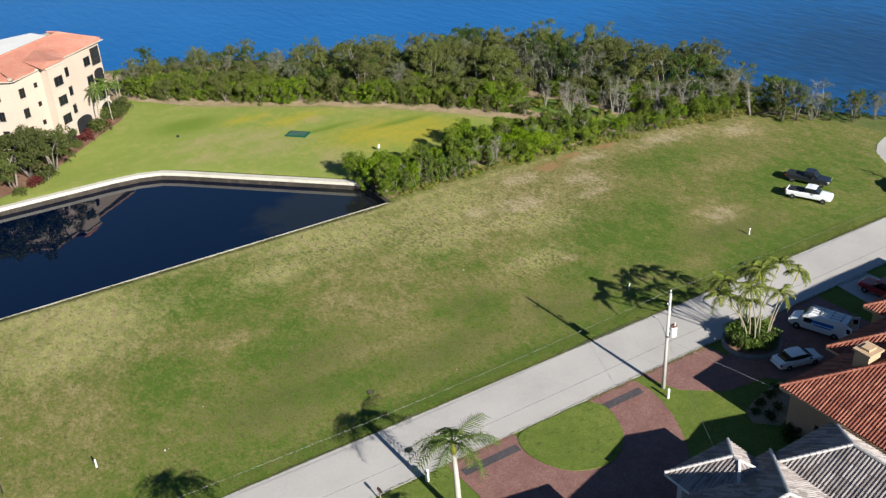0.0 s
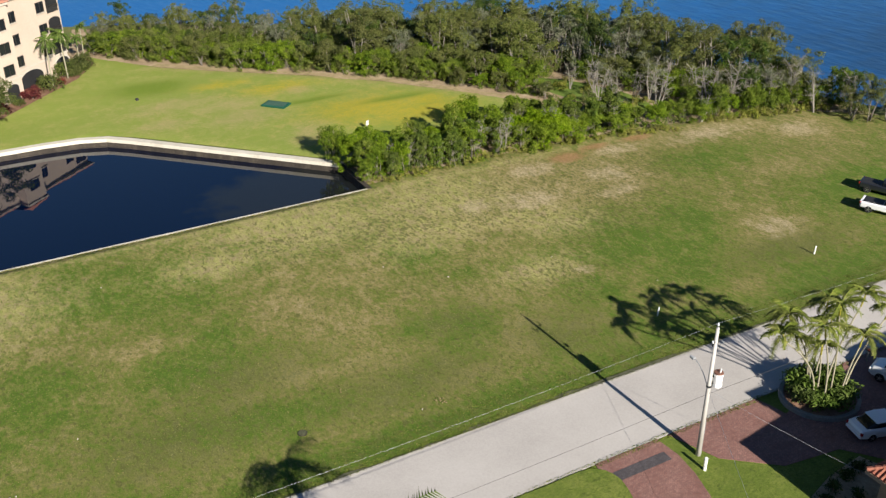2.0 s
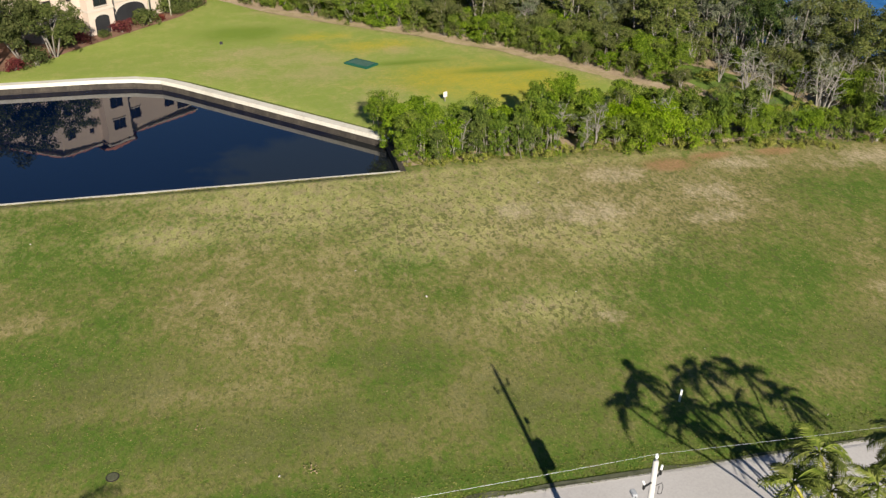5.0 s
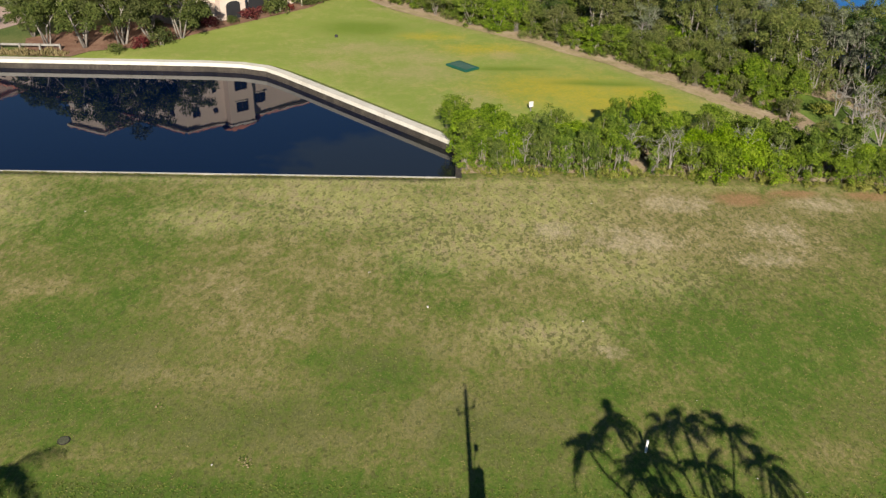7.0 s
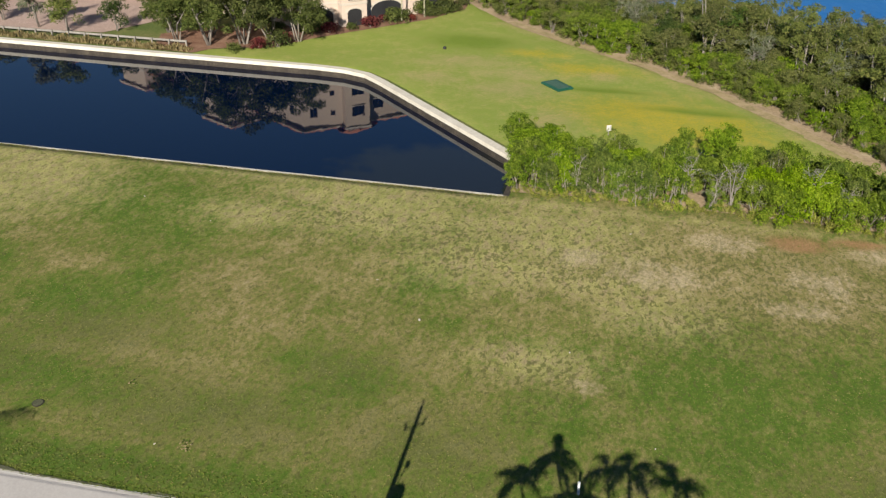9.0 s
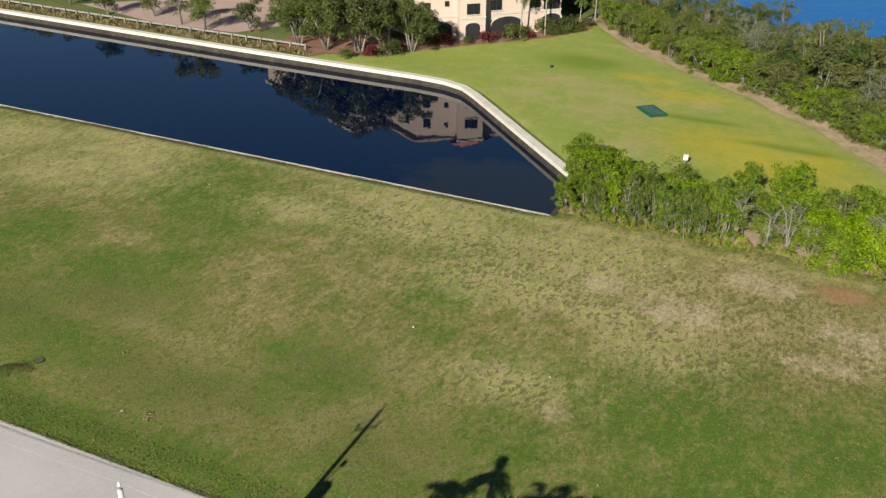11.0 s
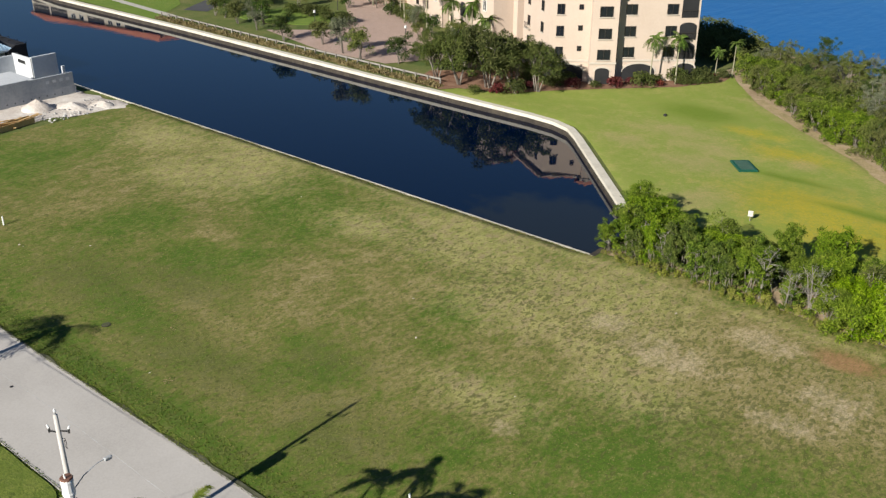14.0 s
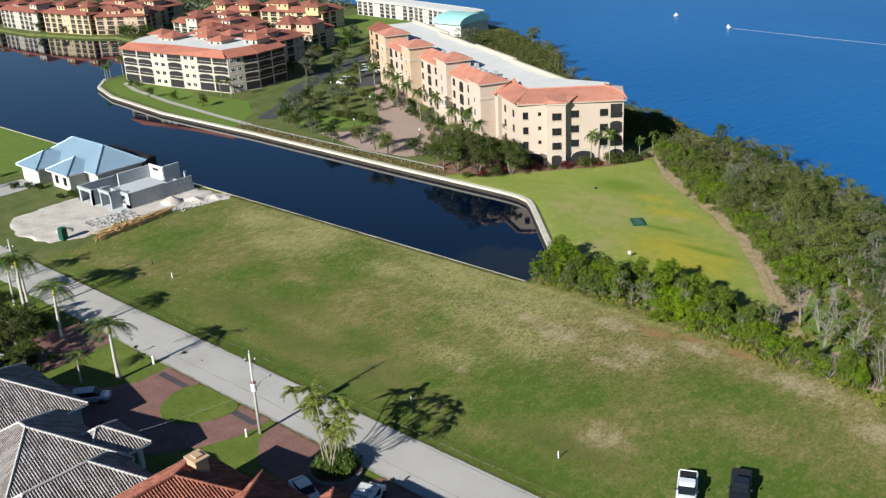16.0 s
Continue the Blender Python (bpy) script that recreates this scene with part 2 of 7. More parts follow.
    c = mixc(math_("MULTIPLY", spots, spot), c, TUFT)
    c = mixc(step(fine, 0.28, 0.62), mixc(0.65, c, TUFT), c)
    c = mixc(math_("MULTIPLY", step(tex(13.0, 3, 0.8), 0.48, 0.68), 0.55 * spot), c, mixc(0.5, PALE_C, STRAW))
    link(c, bsdf.inputs["Base Color"])
    bsdf.inputs["Roughness"].default_value, bsdf.inputs["Specular IOR Level"].default_value = 0.9, 0.15
    b = n.new("ShaderNodeBump")
    b.inputs["Strength"].default_value, b.inputs["Distance"].default_value = 0.7, 0.12
    link(grain, b.inputs["Height"])
    link(b.outputs["Normal"], bsdf.inputs["Normal"])
    return m


def field_material(name):
    """Rough mown turf of the empty lot: green, olive and straw mottled at three scales, with bare soil, clay and dark tufts where the attributes say."""
    m = bpy.data.materials.new(name)
    m.use_nodes = True
    n, link = m.node_tree.nodes, m.node_tree.links.new
    bsdf = n["Principled BSDF"]
    pos = n.new("ShaderNodeNewGeometry").outputs["Position"]
    mown = n.new("ShaderNodeMapping")
    mown.inputs["Scale"].default_value, mown.inputs["Rotation"].default_value = (1.15, 0.70, 1.0), (0, 0, 0.05)
    link(pos, mown.inputs["Vector"])

    def tex(scale, detail, rough=0.6, streak=True, warp=0.0):
        t = n.new("ShaderNodeTexNoise")
        t.inputs["Scale"].default_value, t.inputs["Detail"].default_value, t.inputs["Roughness"].default_value, t.inputs["Distortion"].default_value = scale, detail, rough, warp
        link(mown.outputs[0] if streak else pos, t.inputs["Vector"])
        return t.outputs["Fac"]

    def attr(key):
        t = n.new("ShaderNodeAttribute")
        t.attribute_name = key
        return t.outputs["Fac"]

    def calc(op, a, b):
        t = n.new("ShaderNodeMath")
        t.operation = op
        for k, v in enumerate((a, b)):
            if isinstance(v, (int, float)):
                t.inputs[k].default_value = v
            else:
                link(v, t.inputs[k])
        return t.outputs[0]

    def total(*terms):
        out = calc("MULTIPLY", *terms[0])
        for v, k in terms[1:]:
            out = calc("ADD", out, calc("MULTIPLY", v, k))
        return out

    def step(v, lo, hi, top=1.0):
        t = n.new("ShaderNodeMapRange")
        t.interpolation_type = "SMOOTHSTEP"
        t.inputs[1].default_value, t.inputs[2].default_value, t.inputs[4].default_value = lo, hi, top
        link(v, t.inputs[0])
        return t.outputs[0]

    def mixc(f, a, b, mode="MIX"):
        t = n.new("ShaderNodeMix")
        t.data_type, t.blend_type = "RGBA", mode
        if isinstance(f, float):
            t.inputs[0].default_value = f
        else:
            link(f, t.inputs[0])
        for k, v in ((6, a), (7, b)):
            if isinstance(v, tuple):
                t.inputs[k].default_value = (*v, 1)
            else:
                link(v, t.inputs[k])
        return t.outputs[2]

    broad, mid, clump, grain = tex(0.17, 6, 0.66, False, 0.8), tex(0.62, 6, 0.68, True, 0.5), tex(2.4, 5, 0.7), tex(6.5, 3, 0.6)
    # how dry the turf is, from lush green to bleached straw
    dryness = total((broad, 0.34), (mid, 0.52), (clump, 0.62), (attr("dry"), 0.085), (attr("straw"), 0.145), (attr("lush"), -0.155))
    ramp = n.new("ShaderNodeValToRGB")
    el = ramp.color_ramp.elements
    el[0].position, el[0].color = 0.57, (0.074, 0.130, 0.015, 1)
    el[1].position, el[1].color = 1.06, (0.400, 0.320, 0.185, 1)
    for p, c in ((0.67, (0.116, 0.150, 0.027)), (0.755, (0.160, 0.160, 0.045)), (0.85, (0.234, 0.199, 0.080)), (0.95, (0.310, 0.248, 0.124))):
        el.new(p).color = (*c, 1)
    link(dryness, ramp.inputs["Fac"])
    c = ramp.outputs["Color"]
    bleached = mixc(step(total((tex(1.1, 5, 0.7, True, 0.6), 0.7), (clump, 0.35)), 0.42, 0.64), (0.410, 0.385, 0.140), (0.335, 0.262, 0.150))
    bleached = mixc(step(total((tex(0.8, 5, 0.7, True, 0.4), 0.7), (grain, 0.35)), 0.50, 0.68, 0.75), bleached, (0.215, 0.240, 0.060))
    c = mixc(step(total((attr("pale"), 0.40), (mid, 0.58), (clump, 0.55)), 0.58, 1.02, 0.88), c, bleached)
    # ginger thatch showing through in places
    c = mixc(step(total((tex(0.55, 5, 0.7, False), 0.75), (clump, 0.40)), 0.61, 0.82, 0.36), c, (0.310, 0.198, 0.098))
    # dense deep green growth along the road
    c = mixc(step(total((attr("deep"), 0.26), (mid, 0.55), (clump, 0.80)), 0.74, 1.08, 0.70), c, (0.060, 0.090, 0.018))
    # dark tufts that stand out of the straw
    spots = total((tex(2.7, 2, 0.5, True, 0.6), 0.90), (clump, 0.14), (attr("tufty"), 0.085))
    c = mixc(step(spots, 0.612, 0.668, 0.72), c, (0.090, 0.096, 0.028))
    # bare soil and reddish clay beside the bushes
    c = mixc(step(total((attr("straw"), 0.40), (mid, 0.50), (clump, 0.35)), 0.65, 0.96, 0.78), c, (0.465, 0.375, 0.250))
    c = mixc(step(total((attr("clay"), 0.70), (mid, 0.30), (clump, 0.25)), 0.52, 0.88, 0.85), c, (0.315, 0.175, 0.090))
    c = mixc(step(total((grain, 0.7), (tex(14.0, 2, 0.6, False), 0.3)), 0.30, 0.64), mixc(0.50, c, (0.046, 0.058, 0.016)), c)
    c = mixc(step(total((tex(7.5, 3, 0.75), 0.8), (mid, 0.25)), 0.57, 0.72, 0.40), c, mixc(0.55, c, (0.42, 0.40, 0.17)))
    link(c, bsdf.inputs["Base Color"])
    bsdf.inputs["Roughness"].default_value, bsdf.inputs["Specular IOR Level"].default_value = 0.92, 0.12
    b = n.new("ShaderNodeBump")
    b.inputs["Strength"].default_value, b.inputs["Distance"].default_value = 0.55, 0.14
    link(total((clump, 0.6), (grain, 0.4)), b.inputs["Height"])
    link(b.outputs["Normal"], bsdf.inputs["Normal"])
    return m


def brick_material(name, a, b, mortar, size):
    m = material(name, (a, b), 0.5, 0.85, 0, 8.0)
    n, link = m.node_tree.nodes, m.node_tree.links.new
    ramp = next(x for x in n if x.type == "VALTORGB")
    br = n.new("ShaderNodeTexBrick")
    br.inputs["Scale"].default_value = 1.0 / size
    br.inputs["Mortar Size"].default_value = 0.03
    br.inputs["Mortar"].default_value = (*mortar, 1)
    pos = n.new("ShaderNodeNewGeometry").outputs["Position"]
    link(pos, br.inputs["Vector"])
    dark = n.new("ShaderNodeMix")
    dark.data_type, dark.blend_type = "RGBA", "MULTIPLY"
    dark.inputs[0].default_value = 1.0
    link(ramp.outputs["Color"], dark.inputs[6])
    dark.inputs[7].default_value = (0.72, 0.72, 0.74, 1)
    link(ramp.outputs["Color"], br.inputs["Color1"])
    link(dark.outputs[2], br.inputs["Color2"])
    link(br.outputs["Color"], n["Principled BSDF"].inputs["Base Color"])
    return m


M = {}
M["lot"] = field_material("patchy_turf")
M["lawn_n"] = lot_material("bright_lawn", (0.192, 0.246, 0.042), (0.300, 0.288, 0.088), (0.110, 0.172, 0.012), (0.400, 0.305, 0.012), (0.360, 0.270, 0.140), (0.275, 0.265, 0.095), (0.165, 0.205, 0.045), 0.7, 0.8, 0.12)
M["lawn_s"] = lot_material("mown_lawn", (0.100, 0.142, 0.020), (0.175, 0.200, 0.040), (0.065, 0.115, 0.016), (0.16, 0.18, 0.05), (0.2, 0.16, 0.08), (0.165, 0.175, 0.060), (0.055, 0.082, 0.015), 1.0, 0.4, 0.75)
M["lawn_w"] = lot_material("lush_lawn", (0.115, 0.180, 0.028), (0.170, 0.215, 0.045), (0.08, 0.14, 0.02), (0.20, 0.22, 0.06), (0.2, 0.16, 0.08), (0.200, 0.220, 0.070), (0.070, 0.115, 0.020), 1.0, 0.4, 0.35)
M["ground"] = material("rough_grass", ((0.055, 0.09, 0.02), (0.10, 0.12, 0.035), (0.16, 0.15, 0.06)), 0.22, 0.9, 0.5, 14, spec=0.15)
M["bare"] = material("dry_soil_and_straw", ((0.16, 0.125, 0.06), (0.25, 0.19, 0.10), (0.30, 0.235, 0.14)), 0.5, 0.95, 0.5, 8, spec=0.1)
M["litter"] = material("dry_leaf_litter", ((0.20, 0.145, 0.09), (0.31, 0.235, 0.15), (0.41, 0.33, 0.225)), 0.35, 0.95, 0.6, 10, spec=0.1)
M["track"] = material("pinkish_dry_earth", ((0.205, 0.175, 0.085), (0.300, 0.235, 0.130), (0.385, 0.300, 0.190)), 0.55, 0.95, 0.5, 7, spec=0.1)
M["mulch"] = material("red_brown_mulch", ((0.12, 0.062, 0.042), (0.19, 0.108, 0.072), (0.26, 0.165, 0.115)), 0.6, 0.95, 0.6, 10, spec=0.1)
M["road"] = material("pale_worn_asphalt", ((0.345, 0.325, 0.305), (0.395, 0.372, 0.350), (0.435, 0.412, 0.390)), 0.14, 0.9, 0.15, 60, spec=0.2)
M["kerb"] = material("grey_kerb_concrete", ((0.32, 0.31, 0.28), (0.42, 0.40, 0.36)), 0.6, 0.9, 0.2, 10)
M["cap"] = material("sunlit_concrete_cap", ((0.40, 0.365, 0.30), (0.50, 0.465, 0.39), (0.56, 0.525, 0.45)), 0.5, 0.85, 0.2, 9)
# very dark brown tones mixed by an upright-stretched noise
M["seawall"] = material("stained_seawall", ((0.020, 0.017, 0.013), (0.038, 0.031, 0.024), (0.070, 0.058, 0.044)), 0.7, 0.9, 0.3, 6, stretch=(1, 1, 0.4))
M["paver"] = brick_material("red_pavers", (0.20, 0.088, 0.070), (0.31, 0.165, 0.135), (0.13, 0.08, 0.07), 0.42)
M["paver_band"] = brick_material("dark_band_pavers", (0.06, 0.055, 0.06), (0.10, 0.09, 0.095), (0.05, 0.04, 0.04), 0.4)
M["paver_pink"] = brick_material("pink_pavers", (0.36, 0.26, 0.21), (0.45, 0.33, 0.28), (0.3, 0.22, 0.18), 0.5)
M["asphalt"] = material("dark_asphalt", ((0.045, 0.046, 0.05), (0.065, 0.066, 0.07)), 0.3, 0.9, 0.2, 30)
M["sand"] = material("white_building_sand", ((0.38, 0.325, 0.285), (0.50, 0.45, 0.405), (0.60, 0.56, 0.52)), 0.28, 0.95, 0.6, 12, spec=0.1, distance=0.12)
M["block"] = material("raw_concrete_block", ((0.27, 0.29, 0.31), (0.33, 0.35, 0.37), (0.39, 0.40, 0.42)), 0.5, 0.9, 0.25, 7)
M["slab"] = material("pale_screed", ((0.42, 0.435, 0.455), (0.50, 0.515, 0.535)), 0.3, 0.85, 0.15, 8)
M["canal"] = water_material("still_canal_water", (0.0002, 0.0030, 0.0132), (0.0003, 0.0037, 0.0162), 1.3, 0.016, 0.008, (-4.0, 5.0, 13.0, 7.0, (0.010, 0.012, 0.013)), 0.78)
M["bay"] = water_material("blue_bay_water", (0.006, 0.092, 0.290), (0.012, 0.120, 0.340), 0.55, 0.75, 0.28, (108, 0, 60, 60, (0.012, 0.050, 0.128)), 0.28, (0.35, 0.85))
M["cream"] = material("cream_stucco", ((0.43, 0.345, 0.280), (0.48, 0.390, 0.322)), 0.2, 0.9, 0.12, 20)
M["ivory"] = material("ivory_stucco", ((0.41, 0.36, 0.305), (0.46, 0.41, 0.352)), 0.2, 0.9, 0.1, 20)
M["peach"] = material("peach_stucco", ((0.43, 0.315, 0.215), (0.48, 0.365, 0.262)), 0.2, 0.9, 0.1, 20)
M["yellow"] = material("yellow_stucco", ((0.45, 0.34, 0.18), (0.52, 0.405, 0.23)), 0.15, 0.9, 0.1, 15)
M["white"] = material("white_stucco", ((0.44, 0.42, 0.395), (0.51, 0.49, 0.465)), 0.25, 0.85, 0.1, 15)
M["tan"] = material("tan_stucco", ((0.40, 0.27, 0.16), (0.47, 0.33, 0.21)), 0.25, 0.9, 0.12, 14)
M["grey_wall"] = material("grey_blue_stucco", ((0.36, 0.39, 0.42), (0.43, 0.46, 0.49)), 0.3, 0.9, 0.1, 14)
M["tile_orange"] = material("orange_clay_tile", ((0.36, 0.140, 0.092), (0.42, 0.180, 0.125), (0.46, 0.23, 0.17)), 0.35, 0.8, 0.25, 9)
M["tile_red"] = material("red_clay_tile", ((0.165, 0.052, 0.034), (0.24, 0.080, 0.050), (0.31, 0.122, 0.078)), 0.8, 0.8, 0.25, 7, island=0.35)
M["tile_mid"] = material("salmon_clay_tile", ((0.30, 0.105, 0.07), (0.37, 0.14, 0.095)), 0.3, 0.8, 0.2, 9)
M["tile_far"] = material("dull_red_tile", ((0.185, 0.060, 0.042), (0.26, 0.095, 0.066)), 0.25, 0.85, 0.15, 9)
M["tile_grey"] = material("grey_brown_tile", ((0.17, 0.145, 0.137), (0.255, 0.222, 0.212), (0.34, 0.306, 0.293)), 0.8, 0.75, 0.25, 7, island=0.35)
M["tile_cap"] = material("pale_ridge_tile", ((0.45, 0.42, 0.40), (0.58, 0.55, 0.53)), 1.2, 0.8, 0.2, 6)
M["metal_roof"] = material("pale_blue_metal_roof", ((0.25, 0.36, 0.46), (0.31, 0.42, 0.53)), 0.25, 0.42, 0.05, 9, metal=0.25)
M["flat_roof"] = material("white_roof_membrane", ((0.56, 0.55, 0.53), (0.66, 0.65, 0.63)), 0.15, 0.85, 0.1, 20)
M["glass"] = glass_material("dark_window_glass", (0.008, 0.010, 0.013))
# black of the pool cage mesh, also painted on panels for shaded recesses
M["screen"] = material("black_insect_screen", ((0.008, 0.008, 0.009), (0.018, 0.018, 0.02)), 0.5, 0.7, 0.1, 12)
M["frame"] = material("white_frame", ((0.62, 0.6, 0.56), (0.7, 0.68, 0.64)), 1.0, 0.6, 0, 6)
M["bronze"] = material("dark_bronze_frame", ((0.02, 0.016, 0.013), (0.035, 0.028, 0.024)), 1.0, 0.5, 0, 6)
M["teal"] = material("teal_metal_roof", ((0.26, 0.55, 0.53), (0.36, 0.64, 0.61)), 0.1, 0.5, 0, 9)
M["tarp"] = material("blue_tarpaulin", ((0.01, 0.11, 0.42), (0.02, 0.17, 0.55)), 0.8, 0.5, 0.4, 4, distance=0.1)
M["steel"] = material("galvanised_steel", ((0.30, 0.31, 0.32), (0.44, 0.45, 0.46)), 1.5, 0.5, 0.1, 6, metal=0.6)
M["ac"] = material("grey_unit_casing", ((0.26, 0.27, 0.28), (0.40, 0.41, 0.42)), 1.5, 0.6, 0.1, 6)
M["pole"] = material("weathered_pale_pole", ((0.36, 0.34, 0.31), (0.50, 0.48, 0.45)), 1.2, 0.9, 0.3, 6, stretch=(1, 1, 0.15))
M["rail"] = material("weathered_grey_timber", ((0.15, 0.138, 0.122), (0.26, 0.242, 0.215)), 1.0, 0.9, 0.3, 8)
M["timber"] = material("sawn_yellow_timber", ((0.36, 0.20, 0.07), (0.47, 0.29, 0.11), (0.55, 0.37, 0.17)), 1.2, 0.85, 0.2, 9, island=0.7)
M["debris"] = material("broken_concrete", ((0.20, 0.20, 0.20), (0.32, 0.31, 0.30), (0.44, 0.43, 0.41)), 1.0, 0.95, 0.4, 5, island=0.6)
M["green_box"] = material("green_enamel", ((0.006, 0.055, 0.032), (0.012, 0.08, 0.048)), 1.2, 0.45, 0.05, 6)
M["green_lid"] = material("faded_green_lid", ((0.03, 0.075, 0.05), (0.06, 0.115, 0.08)), 1.2, 0.7, 0.2, 8)
M["black"] = material("black_plastic", ((0.012, 0.012, 0.012), (0.025, 0.025, 0.025)), 2.0, 0.6, 0, 5)
M["grit"] = material("dark_road_grit", ((0.050, 0.054, 0.030), (0.085, 0.088, 0.052), (0.13, 0.128, 0.085)), 1.6, 0.95, 0.5, 9, spec=0.1)
M["rusty_lid"] = material("rust_brown_lid", ((0.10, 0.045, 0.03), (0.20, 0.10, 0.07)), 3.0, 0.8, 0.2, 6)
M["rubber"] = material("tyre_rubber", ((0.014, 0.014, 0.014), (0.024, 0.024, 0.024)), 4.0, 0.85, 0.1, 5)
M["rim"] = material("alloy_rim", ((0.42, 0.43, 0.44), (0.55, 0.56, 0.57)), 4.0, 0.35, 0, 5, metal=0.9)
M["bone"] = material("white_enamel", ((0.70, 0.70, 0.69), (0.78, 0.78, 0.77)), 1.5, 0.5, 0.05, 5)
M["trunk"] = material("grey_bark", ((0.11, 0.095, 0.08), (0.20, 0.175, 0.15), (0.30, 0.27, 0.24)), 2.0, 0.95, 0.4, 6, stretch=(1, 1, 0.3))
M["stem"] = material("thin_brown_stems", ((0.07, 0.06, 0.045), (0.13, 0.115, 0.09), (0.20, 0.18, 0.15)), 2.0, 0.95, 0.3, 6)
M["pale_stem"] = material("pale_grey_stems", ((0.12, 0.105, 0.08), (0.20, 0.18, 0.14), (0.30, 0.275, 0.23)), 2.0, 0.95, 0.3, 6)
M["dead"] = material("bleached_dead_wood", ((0.15, 0.135, 0.115), (0.27, 0.245, 0.21)), 2.0, 0.95, 0.3, 6)
M["palm_trunk"] = material("pale_palm_trunk", ((0.34, 0.31, 0.27), (0.48, 0.45, 0.40)), 1.5, 0.9, 0.3, 8, stretch=(0.3, 0.3, 3))
M["cane"] = material("ringed_palm_canes", ((0.20, 0.185, 0.125), (0.32, 0.295, 0.21)), 1.5, 0.85, 0.3, 8, stretch=(0.3, 0.3, 4))
M["crownshaft"] = material("yellow_green_crownshaft", ((0.30, 0.29, 0.03), (0.40, 0.36, 0.05)), 1.5, 0.5, 0.1, 6)
M["leaf_bush"] = leaf_material("bright_bush_leaves", (0.034, 0.062, 0.009), (0.100, 0.155, 0.020), (0.200, 0.255, 0.042))
M["leaf_deep"] = leaf_material("deep_green_leaves", (0.034, 0.060, 0.012), (0.085, 0.128, 0.024), (0.165, 0.205, 0.046))
M["leaf_lime"] = leaf_material("lime_green_leaves", (0.046, 0.084, 0.009), (0.122, 0.190, 0.018), (0.220, 0.288, 0.040))
M["leaf_mang"] = leaf_material("olive_mangrove_leaves", (0.050, 0.068, 0.021), (0.100, 0.120, 0.035), (0.175, 0.180, 0.064))
M["leaf_grey"] = leaf_material("grey_green_leaves", (0.075, 0.088, 0.055), (0.125, 0.14, 0.085), (0.20, 0.205, 0.14))
M["leaf_weed"] = leaf_material("yellow_green_weeds", (0.105, 0.125, 0.025), (0.185, 0.200, 0.045), (0.290, 0.280, 0.090))
M["leaf_dark"] = leaf_material("dark_tree_leaves", (0.020, 0.040, 0.012), (0.042, 0.072, 0.018), (0.085, 0.115, 0.028))
M["leaf_oak"] = leaf_material("olive_tree_leaves", (0.034, 0.048, 0.014), (0.066, 0.084, 0.024), (0.120, 0.135, 0.045))
M["leaf_palm"] = leaf_material("palm_leaves", (0.040, 0.070, 0.016), (0.080, 0.125, 0.028), (0.140, 0.185, 0.055))
M["leaf_areca"] = leaf_material("yellow_green_palm_leaves", (0.060, 0.085, 0.018), (0.130, 0.160, 0.036), (0.230, 0.250, 0.075))
M["leaf_gold"] = leaf_material("golden_ornamental_grass", (0.105, 0.092, 0.040), (0.19, 0.155, 0.075), (0.27, 0.225, 0.125))
M["leaf_red"] = leaf_material("red_shrub_leaves", (0.06, 0.014, 0.014), (0.105, 0.028, 0.026), (0.15, 0.06, 0.04))
M["blade_green"] = leaf_material("verge_blades", (0.055, 0.086, 0.014), (0.105, 0.142, 0.026), (0.175, 0.195, 0.050), 0.5)
M["blade"] = leaf_material("grass_blades", (0.120, 0.140, 0.030), (0.190, 0.185, 0.060), (0.280, 0.240, 0.110), 0.5)

# ---- ground, water, roads ----
WATER_Z = -0.95
COAST = [(-30, 97), (-18, 89), (7, 79), (29, 58), (48.5, 35), (63.5, 11.5), (70, -6), (76, -17.5), (84, -25), (98, -38), (125, -70), (150, -150), (160, -400)]
CANAL_N = [(0.4, 8.0), (-16.2, 24.3), (-19.6, 27.7), (-22.0, 29.8), (-25.0, 30.9), (-29, 31.3), (-56, 31.6), (-110, 33.0), (-150, 33.0), (-183, 36.8), (-200, 42), (-210, 50),
           (-212, 62), (-226, 92), (-262, 99), (-290, 101), (-303, 94.5), (-340, 87), (-380, 87.5), (-425, 93), (-520, 104), (-760, 120)]
FAR_N = [(-760, 175), (-604, 176), (-436, 208), (-290, 214), (-200, 205), (-150, 186), (-122, 166), (-102, 154), (-81, 127), (-65, 116), (-37, 94)]
LAND = [(-760, 0), (0, 0)] + CANAL_N + FAR_N + COAST + [(-760, -400)]


def fine_line(pts, step):
    out = []
    for a, b in zip(pts, pts[1:]):
        k = max(1, int(math.dist(a, b) / step))
        out += [(a[0] + (b[0] - a[0]) * i / k, a[1] + (b[1] - a[1]) * i / k) for i in range(k)]
    return out + [pts[-1]]


def smooth(pts, n=5):
    """A closed outline rounded by a Catmull-Rom curve."""
    out = []
    for k in range(len(pts)):
        p0, p1, p2, p3 = (Vector(pts[(k + j) % len(pts)]) for j in (-1, 0, 1, 2))
        for i in range(n):
            t = i / n
            out.append(tuple(0.5 * (2 * p1 + (p2 - p0) * t + (2 * p0 - 5 * p1 + 4 * p2 - p3) * t * t + (3 * p1 - p0 - 3 * p2 + p3) * t ** 3)))
    return out


